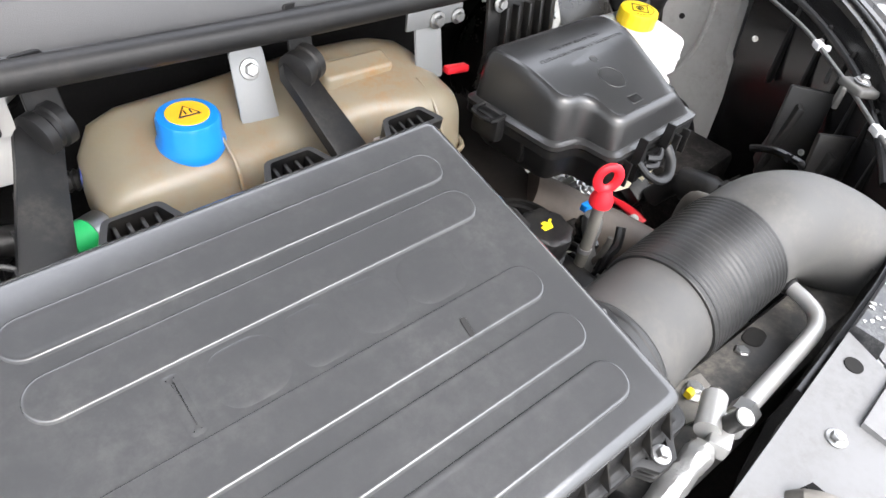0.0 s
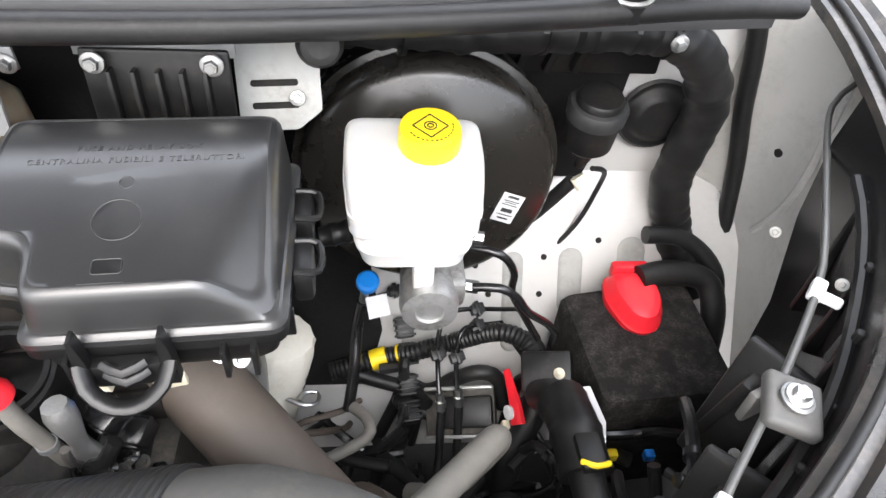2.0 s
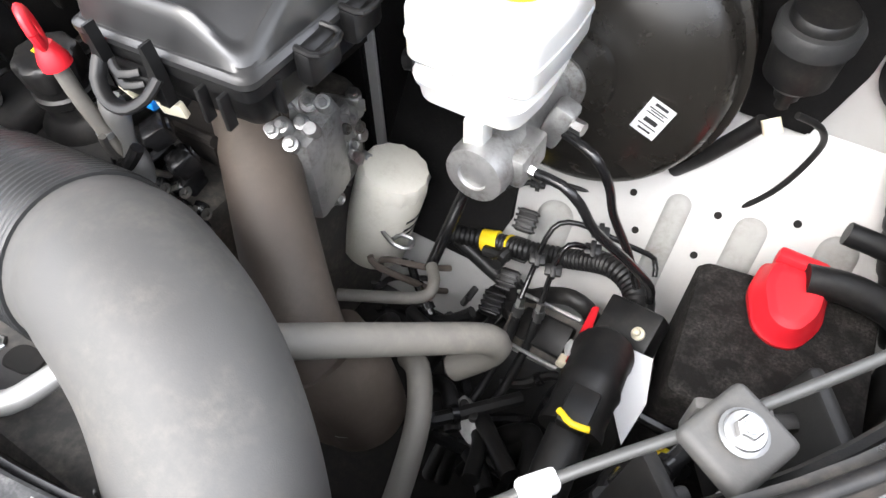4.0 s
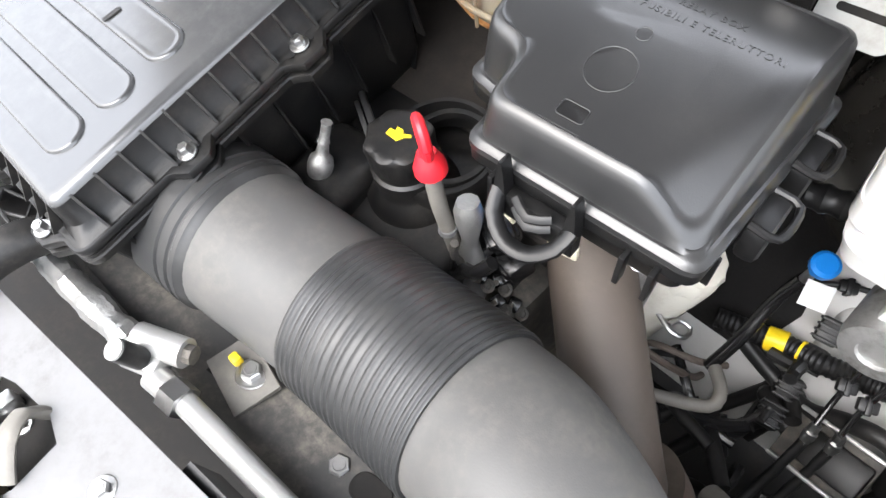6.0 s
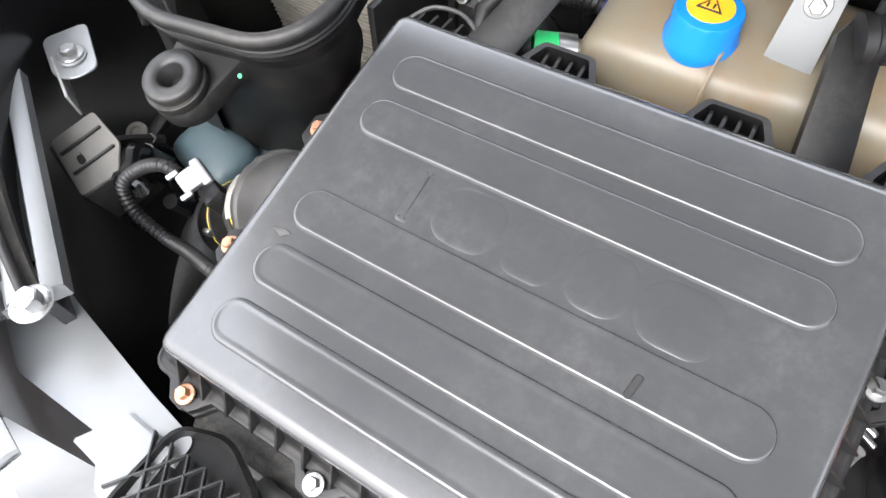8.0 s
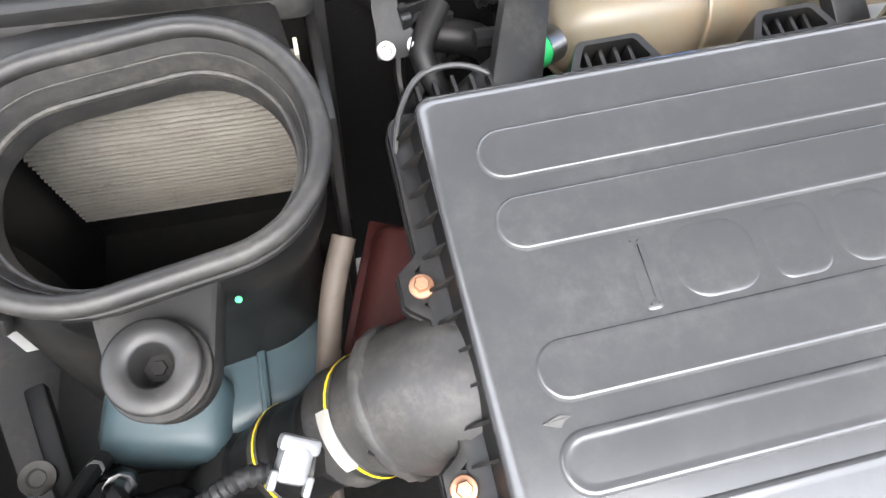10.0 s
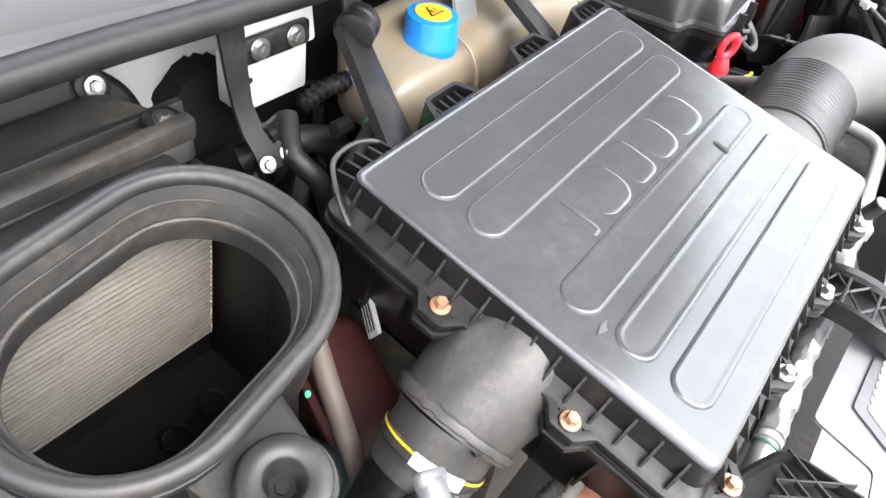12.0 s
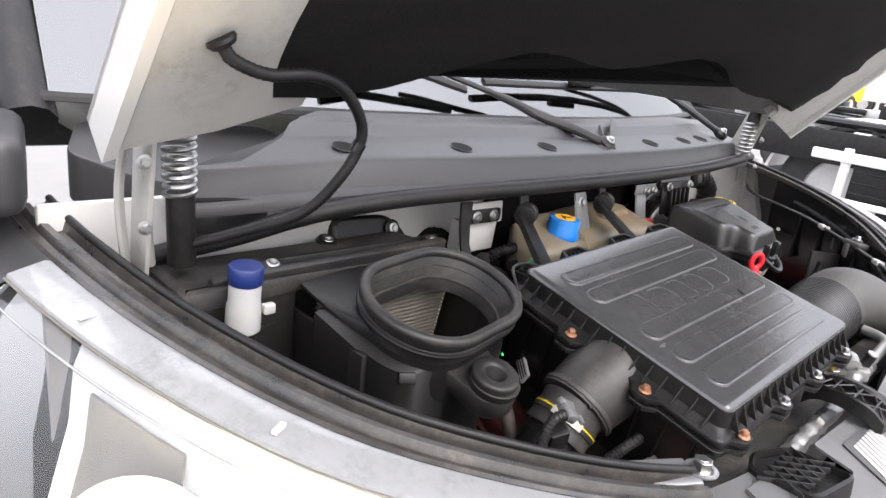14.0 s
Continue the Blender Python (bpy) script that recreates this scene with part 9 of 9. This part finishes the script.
for i in range(34):
    y = -2.2 + 0.14 * i
    bm = bmesh.new()
    rbox(bm, (0.06 + 0.3 * rnd.random(), 0.05 + 0.22 * rnd.random(), 0.03 + 0.09 * rnd.random()), pose(5.0 + 0.7 * rnd.random(), y, 1.06 + 0.08 * rnd.random(), 0, 0, 20 * rnd.random()), 0.008)
    part("frame_fitting", bm, (M_BLACK, M_GLOSS, M_RIM, M_GLOSS)[i % 4], t1)
bm = bmesh.new()
sweep(bm, [(5.05, -3, 1.10), (5.05, 0, 1.12), (5.08, 3, 1.10), (5.05, 6, 1.11)], 0.035, 8, 0.3)
part("air_line", bm, M_GLOSS, t1)
for y in (-3, -1, 1, 3, 4.8):
    bm = bmesh.new()
    rbox(bm, (0.9, 0.12, 0.16), pose(5.45, y, 0.98), 0.01)
    part("cross_member", bm, M_TRUCKW, t1)


def cab(name, c, m_, yaw, label):
    t = thing(name, (c[0], c[1], 0), label, "truck", "far trucks")
    M = pose(c[0], c[1], 0, 0, 0, yaw)
    bm = bmesh.new()
    rings(bm, [[M @ Vector((x, y, z)) for x, y in fillet([(-1.15, -1.1 + d), (1.15, -1.1 + d), (1.15, 1.1), (-1.15, 1.1)], 0.15)] for z, d in ((0.75, 0), (1.7, 0), (3.1, 0.25), (3.3, 0.4))])
    part("cab", bm, m_, t)
    bm = bmesh.new()
    rbox(bm, (2.0, 0.03, 0.9), M @ pose(0, -1.02, 2.3, -10, 0, 0), 0.02)
    part("windscreen", bm, M_GLOSS, t)
    bm = bmesh.new()
    rbox(bm, (0.03, 0.8, 0.7), M @ pose(-1.16, 0.1, 2.3), 0.02)
    part("side_window", bm, M_GLOSS, t)
    bm = bmesh.new()
    rbox(bm, (0.03, 0.8, 0.7), M @ pose(1.16, 0.1, 2.3), 0.02)
    part("side_window", bm, M_GLOSS, t)
    bm = bmesh.new()
    rbox(bm, (1.0, 5.0, 0.3), M @ pose(0, 3.4, 0.95), 0.02)
    part("frame", bm, M_TRUCKW, t)
    for y in (-0.1, 3.6, 5.0):
        for x in (-1.0, 1.0):
            wheel(t, M @ Vector((x, y, 0.52)), 0.52, 0.32, M.to_3x3() @ Vector((1, 0, 0)))
    return t


cab("yellow_truck", (38, 11.6, 0), M_TRUCKY, 75, "yellow truck tractor far across the yard")
cab("yellow_truck", (43, 8.6, 0), M_TRUCKY, 15, "yellow truck tractor far across the yard")
cab("red_truck", (26, 12.6, 0), M_TRUCKR, 60, "red truck tractor far behind the van")
cab("blue_truck", (48, 7.4, 0), M_NAVY, 10, "dark blue truck far across the yard")
t2 = chassis(10.0, -9.0, 10.0, 1.0)
for y in (-6, -2, 3, 7):
    wheel(t2, (9.7, y, 0.52), 0.52, 0.30)
rnd = random.Random(41)
for i in range(40):
    bm = bmesh.new()
    rbox(bm, (0.1 + 0.5 * rnd.random(), 0.1 + 0.5 * rnd.random(), 0.06 + 0.25 * rnd.random()), pose(9.9 + 0.8 * rnd.random(), -7 + 0.4 * i, 1.0 + 0.12 * rnd.random()), 0.01)
    part("frame_fitting", bm, (M_GLOSS, M_BLACK, M_RIM)[i % 3], t2)

# ---- small wires, ties and fittings that fill the gaps of the bay ----
def wire(pts, r, m=None, tie=None, label="thin black wire among the engine's pipes", seg=8):
    ob = thing("wire", pts[0], label, "wire", "loose wires")
    bm = bmesh.new()
    sweep(bm, pts, r, seg, 0.008)
    part("strand", bm, m or M_RUBBER, ob)
    for q in tie or ():
        bm = bmesh.new()
        i = int(q * (len(pts) - 2))
        a, b = Vector(pts[i]), Vector(pts[i + 1])
        sweep(bm, [a.lerp(b, 0.45), a.lerp(b, 0.45) + (b - a).normalized() * 0.008], r * 1.35, 10, curved=False)
        part("tie", bm, M_GLOSS, ob)
    return ob


rnd = random.Random(77)


def tangle(n, box, r0, r1, reach, mats, tie=True):
    """Bent wires within a box (x0, x1, y0, y1, z0, z1)."""
    x0, x1, y0, y1, z0, z1 = box
    for i in range(n):
        p = Vector((x0 + (x1 - x0) * rnd.random(), y0 + (y1 - y0) * rnd.random(), z0 + (z1 - z0) * rnd.random()))
        d = Vector((rnd.random() - 0.5, rnd.random() - 0.5, rnd.random() - 0.6)).normalized()
        pts = [p]
        for k in range(4):
            d = (d + 0.75 * Vector((rnd.random() - 0.5, rnd.random() - 0.5, rnd.random() - 0.55))).normalized()
            q = pts[-1] + d * reach * (0.6 + 0.6 * rnd.random())
            pts.append(Vector((min(max(q.x, x0), x1), min(max(q.y, y0), y1), min(max(q.z, z0), z1))))
        wire(pts, r0 + (r1 - r0) * rnd.random(), mats[i % len(mats)], (0.4,) if tie and i % 2 else ())


tangle(10, (0.50, 0.64, 0.06, 0.16, 0.56, 0.70), 0.004, 0.008, 0.05, (M_RUBBER, M_GLOSS, M_RUBBER, M_BROWN))      # beside the oil filter
tangle(10, (0.66, 0.82, -0.06, 0.08, 0.56, 0.68), 0.004, 0.009, 0.05, (M_GLOSS, M_RUBBER))                       # under the connector
tangle(7, (0.375, 0.425, -0.11, -0.055, 0.86, 0.965), 0.0025, 0.006, 0.03, (M_GLOSS, M_RUBBER, M_CAST))           # by the dipstick
tangle(6, (0.20, 0.27, -0.15, -0.085, 0.90, 0.945), 0.003, 0.005, 0.03, (M_GLOSS, M_RUBBER))                      # rocker cover
tangle(9, (-0.19, -0.10, 0.09, 0.16, 0.97, 1.055), 0.004, 0.009, 0.035, (M_RUBBER, M_GLOSS))                      # left of the tank
tangle(6, (-0.47, -0.39, -0.19, -0.10, 0.84, 0.94), 0.005, 0.010, 0.05, (M_RUBBER, M_GLOSS))                      # inside the left wing
tangle(7, (0.86, 0.99, -0.12, 0.02, 0.72, 0.90), 0.004, 0.008, 0.06, (M_RUBBER, M_GLOSS))                         # inner right wing
# plugs on the rocker cover and foil scraps on the injectors
for i in range(5):
    c = Vector((0.385 + 0.010 * i, -0.085 + 0.012 * (i % 2), 0.885 - 0.010 * i))
    pl = thing("sensor_plug", c, "small grimy black sensor plug", "plug", "sensor plugs")
    bm = bmesh.new()
    rbox(bm, (0.014, 0.012, 0.022), aim(c, (0.2, -0.4, 0.9), 25 * i), 0.003)
    part("shell", bm, M_GLOSS, pl)
    bm = bmesh.new()
    rbox(bm, (0.010, 0.005, 0.012), aim(c + Vector((0, -0.007, 0.004)), (0.2, -0.4, 0.9), 25 * i), 0.001)
    part("latch", bm, M_CAST, pl)
    bolt(c + Vector((0.012, -0.004, 0.004)), (0.1, -0.4, 0.9), pl, M_CAST, 0.004, 0.005)
